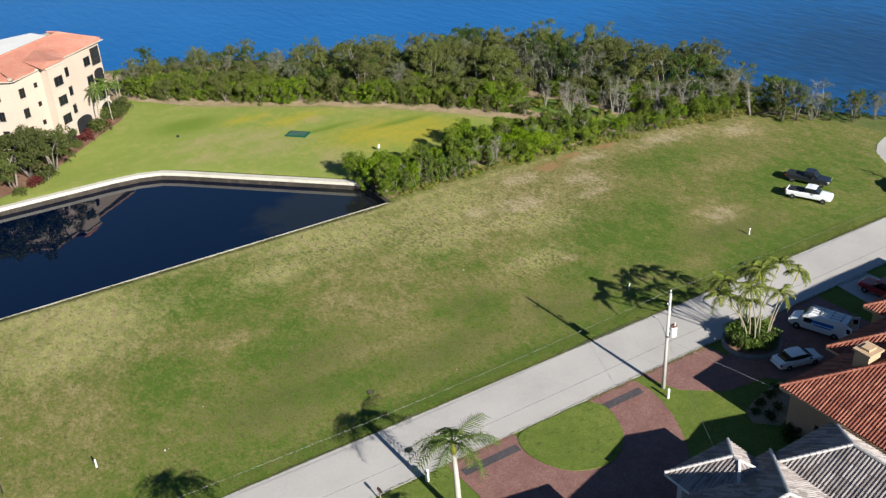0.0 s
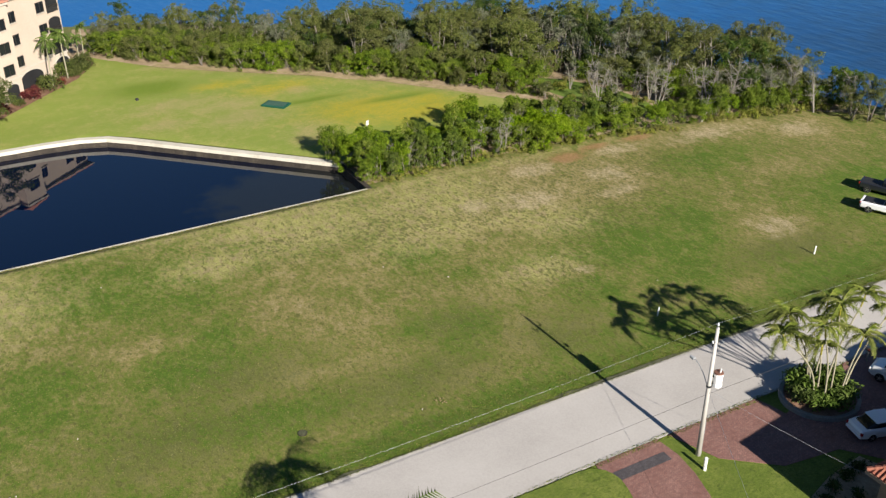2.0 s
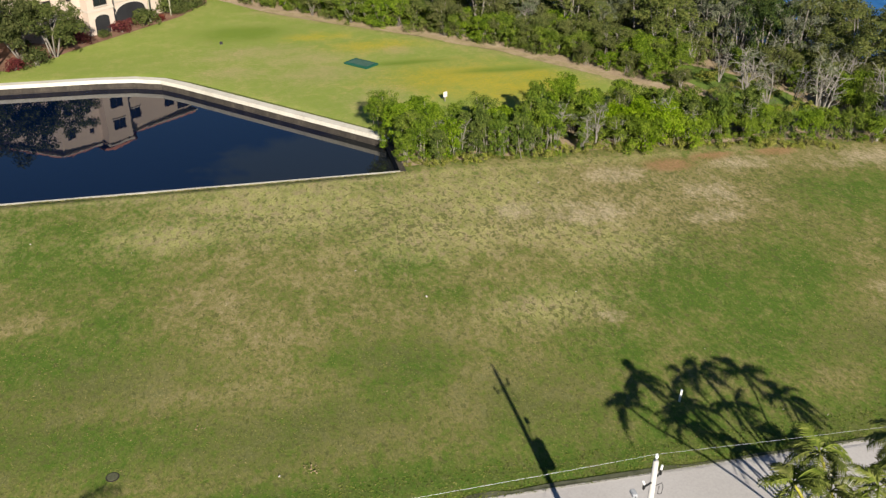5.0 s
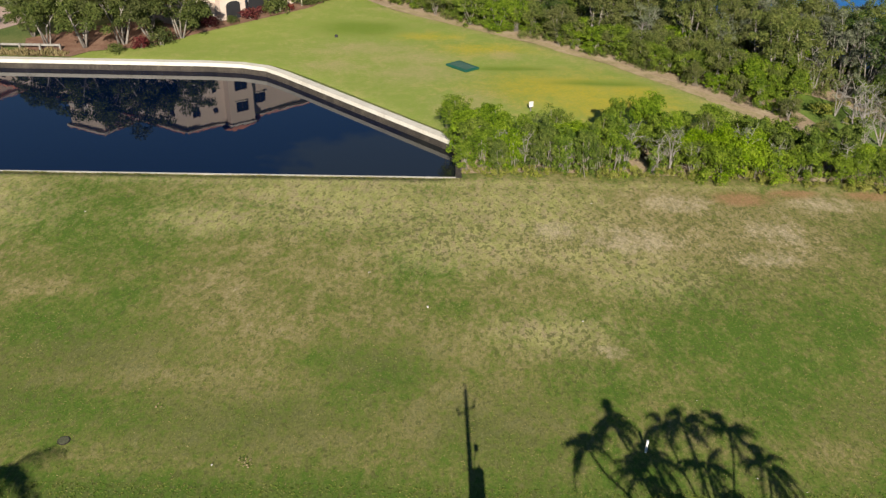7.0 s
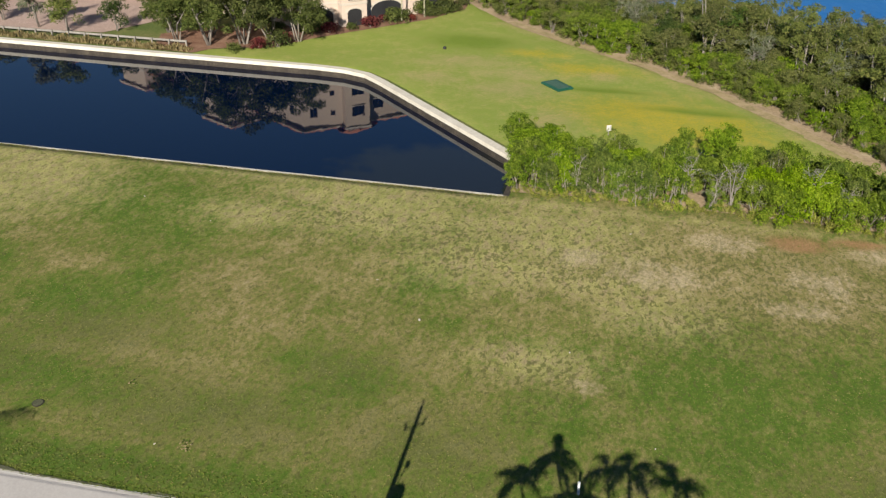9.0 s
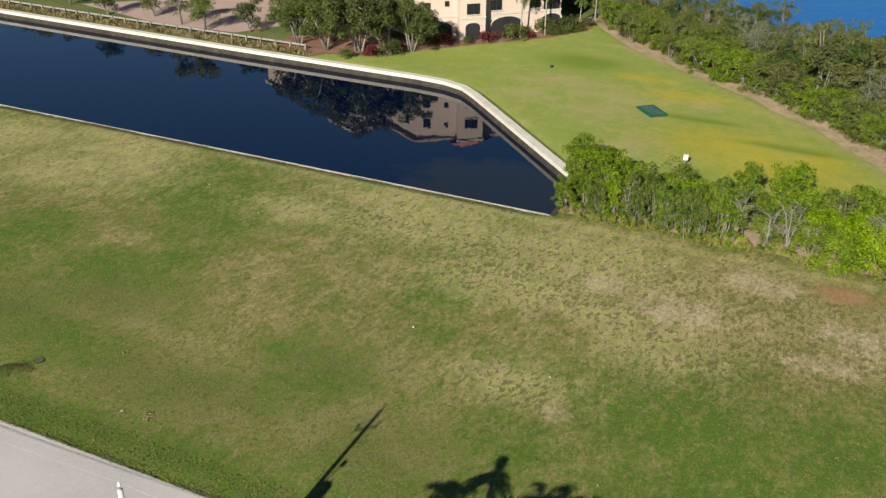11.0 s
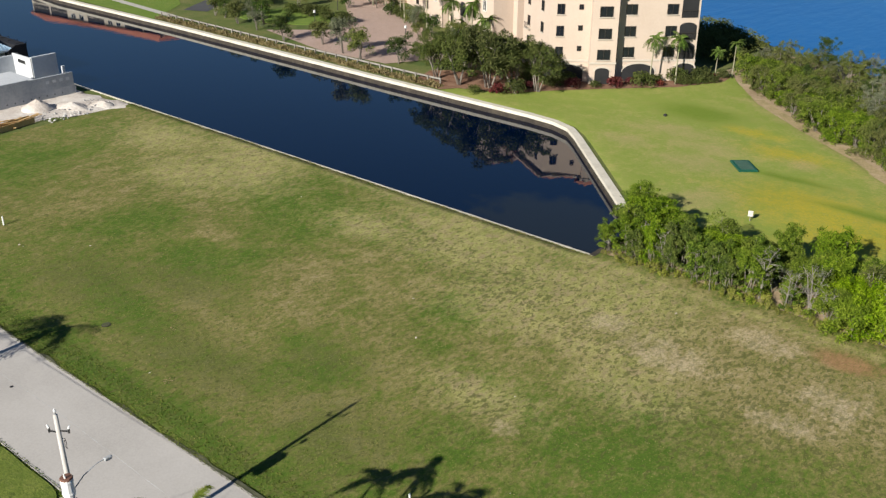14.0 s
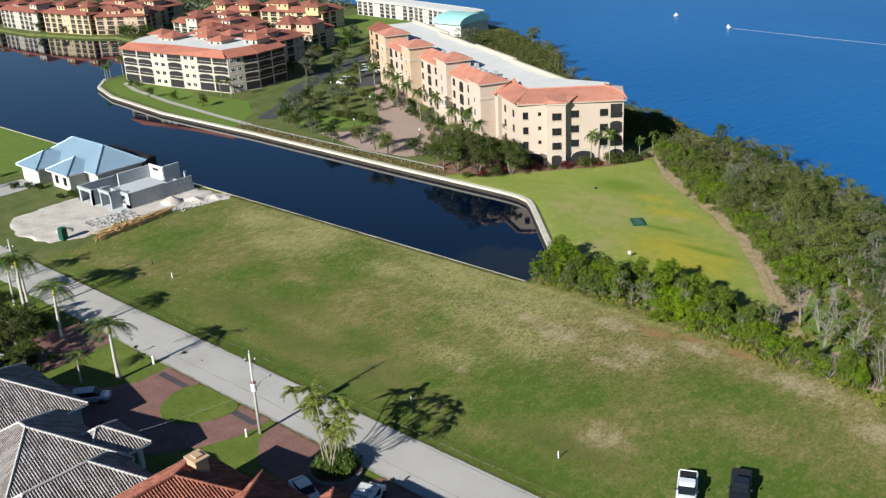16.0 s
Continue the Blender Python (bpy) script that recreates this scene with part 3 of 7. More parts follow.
def land_sheet(name, pts, z, mat, label, category, depth=0.0):
    bm = bmesh.new()
    vs = [bm.verts.new((x, y, z)) for x, y in pts]
    face = bm.faces.new(vs)
    if face.normal.z < 0 or True:
        bmesh.ops.recalc_face_normals(bm, faces=[face])
        face.normal_update()
        if face.normal.z < 0:
            face.normal_flip()
    if depth:
        got = bmesh.ops.extrude_face_region(bm, geom=[face])
        low = [v for v in got["geom"] if isinstance(v, bmesh.types.BMVert)]
        bmesh.ops.translate(bm, verts=low, vec=(0, 0, -depth))
        bmesh.ops.recalc_face_normals(bm, faces=bm.faces)
    bmesh.ops.triangulate(bm, faces=[f for f in bm.faces if len(f.verts) > 4])
    return solid(name, bm, mat, label, category, "structure")


land_sheet("ground", LAND, 0.0, M["ground"], "rough dry green grass ground sloping nowhere", "ground", 4.0)
bay = Geo().add([(-4900, -4900, WATER_Z), (4900, -4900, WATER_Z), (4900, 4900, WATER_Z), (-4900, 4900, WATER_Z)], [(0, 1, 2, 3)])
solid("water_bay", bay, M["bay"], "open blue bay water with small wind ripples", "water", "structure")
canal = [(-760, -0.05), (-0.1, -0.05)] + [(x - 0.1, y - 0.1) for x, y in CANAL_N]
land_sheet("water_canal", canal, WATER_Z + 0.03, M["canal"], "still dark navy canal water mirroring the buildings", "water")

# the vacant lot: a grid with attributes for the state of the turf
DRY = [(-15.2, -20.3, 6.0, 3.6), (-31.4, -19.2, 3.4, 1.8), (-21.7, -29.1, 4.4, 3.4), (-0.2, -27.0, 3.0, 2.0), (-3.1, -34.5, 3.0, 1.2), (-17.4, -38.0, 2.8, 0.8), (-13.6, -32.1, 2.6, 1.6), (19.5, -9.0, 7.3, 5.0), (6.3, -15.4, 4.6, 5.0),
       (-9.1, -24.9, 4.6, 2.7), (27.6, -12.0, 4.8, 4.6), (3.8, -33.9, 2.0, 1.0), (21.5, -36.9, 2.8, 1.5), (-46.3, -22.8, 3.2, 5.0), (-35.9, -13.8, 4.7, 4.0), (-56, -20, 5, 4), (-60, -33, 5, 2), (46, -18, 7, 4), (-9, -29.5, 4.5, 2.2), (-19.5, -30, 4.5, 2.4), (0.5, -31.5, 3.5, 1.8), (-8, -35.5, 4, 1.0), (-13, -24, 5, 2.4), (-10, -17, 6, 3)]
STRAW = [(19.2, -4.6, 5.2, 2.6), (13.8, -11.6, 6.4, 3.8), (10.3, -26.7, 2.2, 1.2), (25.9, -9.6, 3.6, 3.4), (8.2, -9.9, 4.1, 2.5), (45.0, -5.6, 9.5, 3.4), (31.5, -4.6, 5.0, 2.4), (32.6, -28.9, 4.3, 3.2), (56, -10, 5, 4), (24, -14, 4, 2)]
CLAY = [(24.6, -3.6, 3.0, 1.7), (29.5, -2.4, 2.6, 1.0), (36, -2.6, 3, 1.0)]
LUSH = [(-30.5, -9.5, 8.2, 5.6), (-23.2, -21.0, 1.5, 2.8), (13.7, -25.5, 3.7, 2.7), (18.8, -31.8, 4.0, 4.1), (-0.4, -21.5, 1.0, 1.1), (-12.8, -39.8, 14, 1.3), (25.6, -23.0, 3.4, 4.6), (-2.9, -16.6, 2.7, 2.3), (-26.4, -24.2, 4.4, 2.2),
        (-8.5, -28.1, 2.2, 1.8), (8.9, -30.4, 2.8, 2.4), (-38.2, -23.1, 3.6, 4.8), (39.5, -12.1, 7.6, 3.5), (18.2, -24.1, 6.5, 4.6), (-50, -38.6, 18, 2.2), (30, -38.6, 20, 2.4), (-14, -40.6, 34, 1.5), (-22, -33.6, 4.0, 2.0), (-4.8, -30.4, 3.0, 2.4), (14.8, -24.6, 3.4, 2.2), (21.5, -27.5, 5, 3), (-24, -14, 4, 2.4), (-62, -22, 6, 7), (50, -27, 10, 6)]
PALE = [(-10.9, -3.6, 11, 2.9), (6.0, -24.5, 2.6, 1.4), (-0.5, -6.0, 4.6, 2.8), (10.6, -14.2, 6.8, 2.2), (-19.4, -8.6, 5.5, 3.0), (-44.9, -11.0, 8.4, 4.9), (-42.9, -2.2, 7.0, 3.6), (-57, -6, 8, 4.5), (-2, -1.4, 34, 0.9), (8.5, -4.2, 5, 2.2), (-9.5, -7.0, 9.0, 4.5), (-10, -4, 8, 3), (5, -7.5, 9, 7), (1, -12, 8, 5), (6.5, -24.5, 4.5, 2.6), (-44, -6, 6.5, 5), (3.5, -4.6, 5, 3), (14, -17, 5, 3), (-41, -7, 7, 6.5), (-46, -2, 8, 3)]
TUFTY = [(-1.6, -10.6, 6.8, 6.0), (10.3, -11.0, 9.7, 6.2), (24, -14, 8, 5), (18, -18, 6, 4), (19.5, -9.0, 8.2, 5.0), (-12.5, -8.5, 5.5, 2.6), (7.4, -25.7, 3.4, 2.7), (30, -10, 7, 4)]

DEEP = [(-16, -40.6, 42, 1.5), (24, -40.6, 32, 1.5), (-13, -34.5, 9, 3.4), (2, -34.5, 6, 4), (-23, -27.5, 6, 3.4), (-5, -28.5, 5, 3), (-30, -33, 8, 4), (30, -33, 8, 3)]


def blob(pts, x, y):
    return max(math.exp(-(((x - a) / c) ** 2 + ((y - b) / d) ** 2) * 0.8) for a, b, c, d in pts)


def uneven(x, y):
    return noise.noise(Vector((x * 0.11, y * 0.11, 3))) + 0.2 * noise.noise(Vector((x * 0.6, y * 0.6, 7))) + 0.6


def turf(name, pts, mat, label, category, attrs, z, rough=0.10, cell=1.0):
    """A sheet of turf cut into a grid, slightly uneven, with attributes for the state of the grass."""
    bm = bmesh.new()
    bm.faces.new([bm.verts.new((x, y, z)) for x, y in fine_line(pts + pts[:1], cell)[:-1]])
    xs, ys = [p[0] for p in pts], [p[1] for p in pts]
    for axis, lo, hi in ((0, min(xs), max(xs)), (1, min(ys), max(ys))):
        k = lo + cell * 0.51
        while k < hi:
            co, no = ((k, 0, 0), (1, 0, 0)) if axis == 0 else ((0, k, 0), (0, 1, 0))
            bmesh.ops.bisect_plane(bm, geom=bm.verts[:] + bm.edges[:] + bm.faces[:], plane_co=co, plane_no=no)
            k += cell
    for v in bm.verts:
        if not v.is_boundary:
            v.co.z += rough * uneven(v.co.x, v.co.y)
    for f in bm.faces:
        f.normal_update()
        if f.normal.z < 0:
            f.normal_flip()
    data = mesh_of(name, bm, mat, True)
    co = [v.co.copy() for v in data.vertices]
    for key, spots in attrs.items():
        a = data.attributes.new(key, "FLOAT", "POINT")
        a.data.foreach_set("value", [blob(spots, p.x, p.y) for p in co])
    return tagged(new(name, data), label, category, kind="structure")


turf("ground_lot", [(-73.5, -0.2), (-0.2, -0.2), (0.4, 1.0), (8, 1.6), (24, 1.0), (37, 0.2), (46, -1.4), (62, -5.8), (69, -11.5), (73, -25.2), (66.2, -26.5), (61, -34), (59, -41.75), (-73.5, -41.75)], M["lot"],
     "patchy green and straw-brown turf of an empty building lot", "grass", {"dry": DRY, "straw": STRAW, "clay": CLAY, "lush": LUSH, "pale": PALE, "tufty": TUFTY, "deep": DEEP}, 0.03)


def blades(name, n, area, mat, label, size, seed):
    """Short upright tufts over a stretch of turf, as one mesh."""
    rng = np.random.default_rng(seed)
    x0, y0, x1, y1 = area
    px, py = rng.uniform(x0, x1, n), rng.uniform(y0, y1, n)
    c = np.c_[px, py, [0.025 + 0.10 * uneven(x, y) for x, y in zip(px, py)]]
    ang, h, w = rng.uniform(0, math.tau, n), rng.uniform(0.5, 1.3, n) * size, rng.uniform(0.6, 1.4, n) * size * 0.9
    d = np.c_[np.cos(ang), np.sin(ang), np.zeros(n)] * w[:, None]
    lean = np.c_[rng.normal(0, .5, n), rng.normal(0, .5, n), np.ones(n)] * h[:, None]
    v = np.stack([c - d, c + d, c + d * 0.5 + lean, c - d * 0.5 + lean * 0.9], 1).reshape(-1, 3)
    data = bpy.data.meshes.new(name)
    data.from_pydata(v.tolist(), [], np.arange(4 * n).reshape(-1, 4).tolist())
    data.materials.append(mat)
    return tagged(new(name, data), label, "grass", kind="stuff")


blades("grass_tufts", 56000, (-56, -41.3, 44, -0.8), M["blade"], "short straw and green grass tufts standing in the turf", 0.040, 11)
blades("grass_tufts", 36000, (-56, -41.3, 44, -0.8), M["blade_green"], "short green grass tufts standing in the turf", 0.046, 15)
blades("grass_tufts", 9000, (-56, -41.4, 44, -39.4), M["blade_green"], "thick green grass tufts beside the road", 0.055, 16)

land_sheet("woodland_floor", [(0.6, 0.4), (8, 1.0), (24, 0.0), (44, -4.6), (62, -16.5), (70, -14.5), (65, 5.5), (48, 32.5), (28.6, 55.5), (7, 77), (-16, 86), (-20, 68), (-17.8, 67.6), (-14.8, 63.8), (-8.2, 55.6), (-0.2, 48.8), (9.8, 41), (18.8, 32.4), (25.8, 23.6), (33.2, 13.4), (39.6, 6.8), (37, 6.8), (31, 10.8), (24, 11.8), (12, 11), (3, 9.4), (0.6, 8.2)],
           0.022, M["litter"], "dry leaf litter and bare soil under the bushes", "ground")

blades("verge_tufts", 16000, (-74, -41.96, 59, -41.3), M["blade_green"], "ragged green grass fringe along the road edge", 0.04, 12)
blades("verge_tufts", 9000, (-60, -49.5, 60, -48.9), M["blade_green"], "ragged green grass fringe along the front lawns", 0.04, 13)
blades("seawall_tufts", 5000, (-73, -0.5, 0, -0.14), M["blade"], "straw-coloured grass fringe behind the seawall cap", 0.045, 14)

land_sheet("clearing_grass", smooth([(40, 3.5), (45, 4.5), (46, 11), (43, 19), (38.5, 24), (36, 22), (37.5, 14), (39, 8)], 4), 0.03, M["lawn_w"], "lush green weeds in a clearing behind the hedge", "grass")

track = fine_line([(-9, 58), (0, 50), (10, 42), (19, 33.4), (26, 24.6), (33, 14.4), (38.5, 8.2), (43, 3.4), (48, -0.6)], 2.0)
wob = [0.5 * noise.noise(Vector((k * 0.37, 5, 1))) for k in range(len(track))]
land_sheet("worn_track", [(x - 0.5 + w, y - 0.45) for (x, y), w in zip(track, wob)] + [(x + 0.6 - w, y + 0.5 + w) for (x, y), w in zip(track[::-1], wob[::-1])], 0.10, M["track"],
           "worn pinkish-tan earth track between lawn and thicket", "path")

# the road with its edges, and the turning circle
road = [(-760, -49.0), (-760, -41.9), (59.2, -41.9)]
circle = [(73 + 12.3 * math.cos(a), -37.5 + 12.3 * math.sin(a)) for a in [radians(d) for d in range(200, -150, -14)]]
land_sheet("road", road + circle + [(62, -49.0)], 0.05, M["road"], "pale grey worn asphalt residential road", "road", 0.3)
grit = fine_line([(-60, -41.72), (58, -41.72)], 0.9)
land_sheet("verge_grit", [(x, y - 0.14) for x, y in grit] + [(x, y + max(-0.10, -0.04 + 0.40 * noise.noise(Vector((x * 0.5, 2, 1))) + 0.22 * math.exp(-((x - 2) / 9) ** 2))) for x, y in grit[::-1]], 0.125, M["grit"],
           "dark gritty soil spilling along the road edge", "ground")
kerb = Geo()
for y in (-41.9, -49.0):
    kerb.box(-760, y - 0.09, -0.1, 58, y + 0.09, 0.056)
solid("kerb_strip", kerb, M["road"], "flush grey concrete edge strips beside the road", "kerb", "structure")
island = [(76 + 4.5 * math.cos(k * 0.35), -37 + 4.5 * math.sin(k * 0.35)) for k in range(18)]
land_sheet("turning_island", island, 0.16, M["lawn_s"], "round green grass island in the turning circle", "ground", 0.15)

# lawns
lawn_n = [(-25.4, 31.9), (-29, 32.3), (-46, 32.6), (-44.5, 35.0), (-37.2, 37.8), (-33.7, 42.7), (-27.7, 49.2), (-20.8, 56.6), (-17.0, 63.6), (-17.4, 68.2), (-14.6, 64.2), (-8, 56), (0, 49.2), (10, 41.4), (19, 32.8), (26, 24), (33.4, 13.6), (40, 6.5), (37, 6.3), (31, 10.4), (24, 11.4), (12, 10.6), (3, 9), (1.5, 8.4), (-15.2, 25.3), (-18.8, 28.8), (-21.6, 30.9)]
# the two narrow lush spots draw thin darker green streaks east of the vault
turf("lawn_green", lawn_n, M["lawn_n"], "broad bright yellow-green mown lawn with yellowed and lush patches", "lawn",
     {"pale": [(11, 24, 10, 6.5), (17, 19.5, 9, 5.5), (14, 22, 6, 4), (4, 38, 7, 3), (20, 23, 4, 4), (-3, 43.5, 5, 2)], "lush": [(-12.2, 46.8, 6.2, 3.4), (-12.0, 46.4, 5.0, 2.6), (6, 31, 6, .9), (17, 26, 6, 1.0)], "dry": [(-11, 38, 7, 3.5), (-5, 35, 6, 3.5), (-4, 29, 6, 4), (1.5, 19, 4, 5), (-14, 31, 4, 2.5), (6, 36, 4, 2), (2, 17.5, 3, 3)] + [(x + .9, y + .2, 2.9, 1.9) for x, y in fine_line([(-9, 57), (0, 49.2), (10, 41.4), (19, 32.8), (26, 24), (33.4, 13.6), (39.5, 7)], 2.2)], "tufty": [(500, 500, 1, 1)]}, 0.04, 0.08)


def oval(cx, cy, rx, ry, turn=0.0, n=28, wob=0.12, seed=0):
    out = []
    for k in range(n):
        a = k * math.tau / n
        r = 1 + wob * noise.noise(Vector((math.cos(a) * 1.4, math.sin(a) * 1.4, seed + 0.5)))
        x, y = rx * r * math.cos(a), ry * r * math.sin(a)
        out.append((cx + x * math.cos(turn) - y * math.sin(turn), cy + x * math.sin(turn) + y * math.cos(turn)))
    return out


land_sheet("mulch_bed", [(-53, 33.2), (-46, 33.0), (-44.3, 35.2), (-37, 38), (-33.4, 43), (-27.4, 49.5), (-20.4, 56.8), (-16.6, 63.8), (-17.2, 67.6), (-20.4, 61.8), (-26.5, 57), (-34.5, 49.6), (-45, 48), (-54, 40), (-52, 34)], 0.07, M["mulch"],
           "red-brown bark mulch bed at the foot of the building", "ground")
land_sheet("lawn_point", [(-118, 34), (-150, 35), (-184, 39.5), (-201, 44.5), (-207, 51), (-206, 60), (-195, 60), (-160, 52), (-140, 55), (-126, 46)], 0.04, M["lawn_w"], "green lawn with a curving path on the point", "lawn")
land_sheet("lawn_court", oval(-100, 53, 11, 6.5, 0.35, seed=2), 0.09, M["lawn_w"], "green lawn inside the drive", "lawn", 0.08)
land_sheet("forecourt", [(-62, 38.5), (-75, 37.5), (-95, 42), (-86, 50), (-92, 60), (-112, 78), (-126, 92), (-118, 98), (-100, 82), (-82, 66), (-66, 57), (-56, 49)], 0.05, M["paver_pink"],
           "pinkish paved forecourt of the apartments", "pavement")
land_sheet("drive", [(-121, 43), (-116, 45), (-124, 58), (-136, 74), (-146, 96), (-156, 126), (-164, 126), (-152, 92), (-141, 70), (-128, 56)], 0.055, M["asphalt"], "curving dark asphalt access drive", "road")
land_sheet("parking", [(-126, 80), (-140, 100), (-150, 128), (-128, 128), (-116, 100)], 0.058, M["asphalt"], "dark asphalt car park between the apartments", "road")
pts = fine_line([(-117, 38), (-135, 39.5), (-160, 42), (-185, 46), (-197, 50), (-200, 56)], 3)
land_sheet("path", [(x, y - 0.8) for x, y in pts] + [(x, y + 0.8) for x, y in pts[::-1]], 0.07, M["kerb"], "narrow pale concrete footpath on the lawn", "path")
land_sheet("lawn_north", [(-240, 158), (-200, 150), (-150, 156), (-165, 190), (-235, 192)], 0.04, M["lawn_w"], "distant green lawn before the white building", "lawn")
land_sheet("lawn_west", [(-300, -0.5), (-128, -0.5), (-128, -41), (-300, -41)], 0.03, M["lawn_w"], "wide mown green lawn along the canal", "lawn")
land_sheet("lawn_front", [(-180, -49.2), (62, -49.2), (62, -90), (-180, -90)], 0.035, M["lawn_s"], "mown green front lawns of the houses", "lawn")

# seawalls
cap = Geo()
cap.box(-200, -0.18, -0.10, 0.35, 0.10, 0.075)
low = Geo().box(-200, -0.02, -2.5, 0.3, 0.10, -0.10)
solid("seawall_near", low, M["seawall"], "dark brown concrete seawall below the vacant lot", "seawall", "structure")
solid("seawall_cap_near", cap, M["cap"], "narrow pale concrete cap along the lot's seawall", "seawall", "structure")


def wall_along(pts, w, z0, z1, side):
    g = Geo()
    pts = [Vector((*p, 0)) for p in pts]
    rows = []
    for k, p in enumerate(pts):
        way = (pts[min(k + 1, len(pts) - 1)] - pts[max(k - 1, 0)]).normalized()
        nrm = Vector((-way.y, way.x, 0)) * side
        rows.append([(p.x, p.y, z0), (p.x + nrm.x * w, p.y + nrm.y * w, z0), (p.x + nrm.x * w, p.y + nrm.y * w, z1), (p.x, p.y, z1)])
    return g.loft(rows)


north = fine_line([(0.3, 7.8)] + CANAL_N[1:12], 6)
solid("seawall_far", wall_along([(x, y - 0.12) for x, y in north], 0.3, -2.5, -0.25, -1), M["seawall"], "dark brown concrete seawall across the canal", "seawall", "structure")
solid("seawall_cap_far", wall_along([(x, y - 0.15) for x, y in north], 0.95, -0.30, 0.13, -1), M["cap"], "broad sunlit concrete cap of the far seawall", "seawall", "structure")
solid("seawall_step", wall_along([(x, y - 0.30) for x, y in north], 0.40, -2.5, -0.84, -1), M["seawall"], "dark brown lower step of the far seawall", "seawall", "structure")
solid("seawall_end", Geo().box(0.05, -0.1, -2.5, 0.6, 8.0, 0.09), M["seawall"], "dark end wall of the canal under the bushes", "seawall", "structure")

# ---- buildings ----
def window(parent, x, z, w, h, m, frame_mat, deep=0.10, sill=True):
    """A window on the wall plane y = 0 of m: frame, pane and sill."""
    key = ("window", round(w, 2), round(h, 2), frame_mat.name, sill)
    if key not in SHARED:
        f = Geo()
        t = 0.09
        for a, b, c, d in ((-w / 2, 0, -w / 2 + t, h), (w / 2 - t, 0, w / 2, h), (-w / 2 + t, 0, w / 2 - t, t), (-w / 2 + t, h - t, w / 2 - t, h), (-0.03, t, 0.03, h - t)):
            f.box(a, -0.07, b, c, 0.05, d)
        p = Geo().box(-w / 2 + t, -0.02, t, w / 2 - t, 0.03, h - t)
        s = Geo().box(-w / 2 - 0.12, -0.16, -0.12, w / 2 + 0.12, 0.02, 0.0)
        SHARED[key] = (mesh_of("window", f, frame_mat), mesh_of("pane", p, M["glass"]), mesh_of("sill", s, M["ivory"]))
    f, p, s = SHARED[key]
    ob = part("window", f, None, parent, m=m @ pose(x, 0, z))
    part("pane", p, None, ob)
    if sill:
        part("sill", s, None, ob)
    return ob


SHARED = {}


def along(a, b):
    """The pose whose x runs from a to b along a wall, with outside at -y."""
    return pose(a[0], a[1], 0, 0, 0, math.degrees(math.atan2(b[1] - a[1], b[0] - a[0])))


def arch(w, h, depth, n=10, rise=0.25):
    """A raised panel with a flat-arched head; black paints it as a shaded recess."""
    pts = [(-w / 2, 0), (w / 2, 0)] + [(w / 2 * math.cos(k * math.pi / n), h - rise * w + rise * w * math.sin(k * math.pi / n)) for k in range(n + 1)]
    return Geo().loft([[(x, -depth, z) for x, z in pts], [(x, 0.04, z) for x, z in pts]])


def tile_band(roof, name, pts, inner, z0, z1, mat, over=0.7, closed=False, rib=0.5):
    """A sloping strip of tiled roof over the run of walls pts, up to the inner line, with its ribs."""
    g, ribs = Geo(), Geo()
    for (a, b), (c, d) in zip(zip(pts, pts[1:]), zip(inner, inner[1:])):
        a, b, c, d = Vector((*a, z0)), Vector((*b, z0)), Vector((*c, z1)), Vector((*d, z1))
        out = Vector(((b - a).y, -(b - a).x, 0)).normalized() * over
        a, b = a + out - Vector((0, 0, .3)), b + out - Vector((0, 0, .3))
        up = Vector((0, 0, 0.22))
        g.add([a, b, d, c, a - up, b - up, d - up, c - up], [(0, 1, 2, 3), (7, 6, 5, 4), (0, 4, 5, 1), (1, 5, 6, 2), (2, 6, 7, 3), (3, 7, 4, 0)])
        k = max(2, int((b - a).length / rib))
        for i in range(k + 1):
            p, q = a.lerp(b, i / k), c.lerp(d, i / k)
            ribs.cyl(p - Vector((0, 0, .01)), q - Vector((0, 0, .01)), 0.07, 0.07, 5, False)
    ob = part(name, g, mat, roof)
    tagged(part("tiles", ribs, mat, ob), kind="stuff")
    return ob


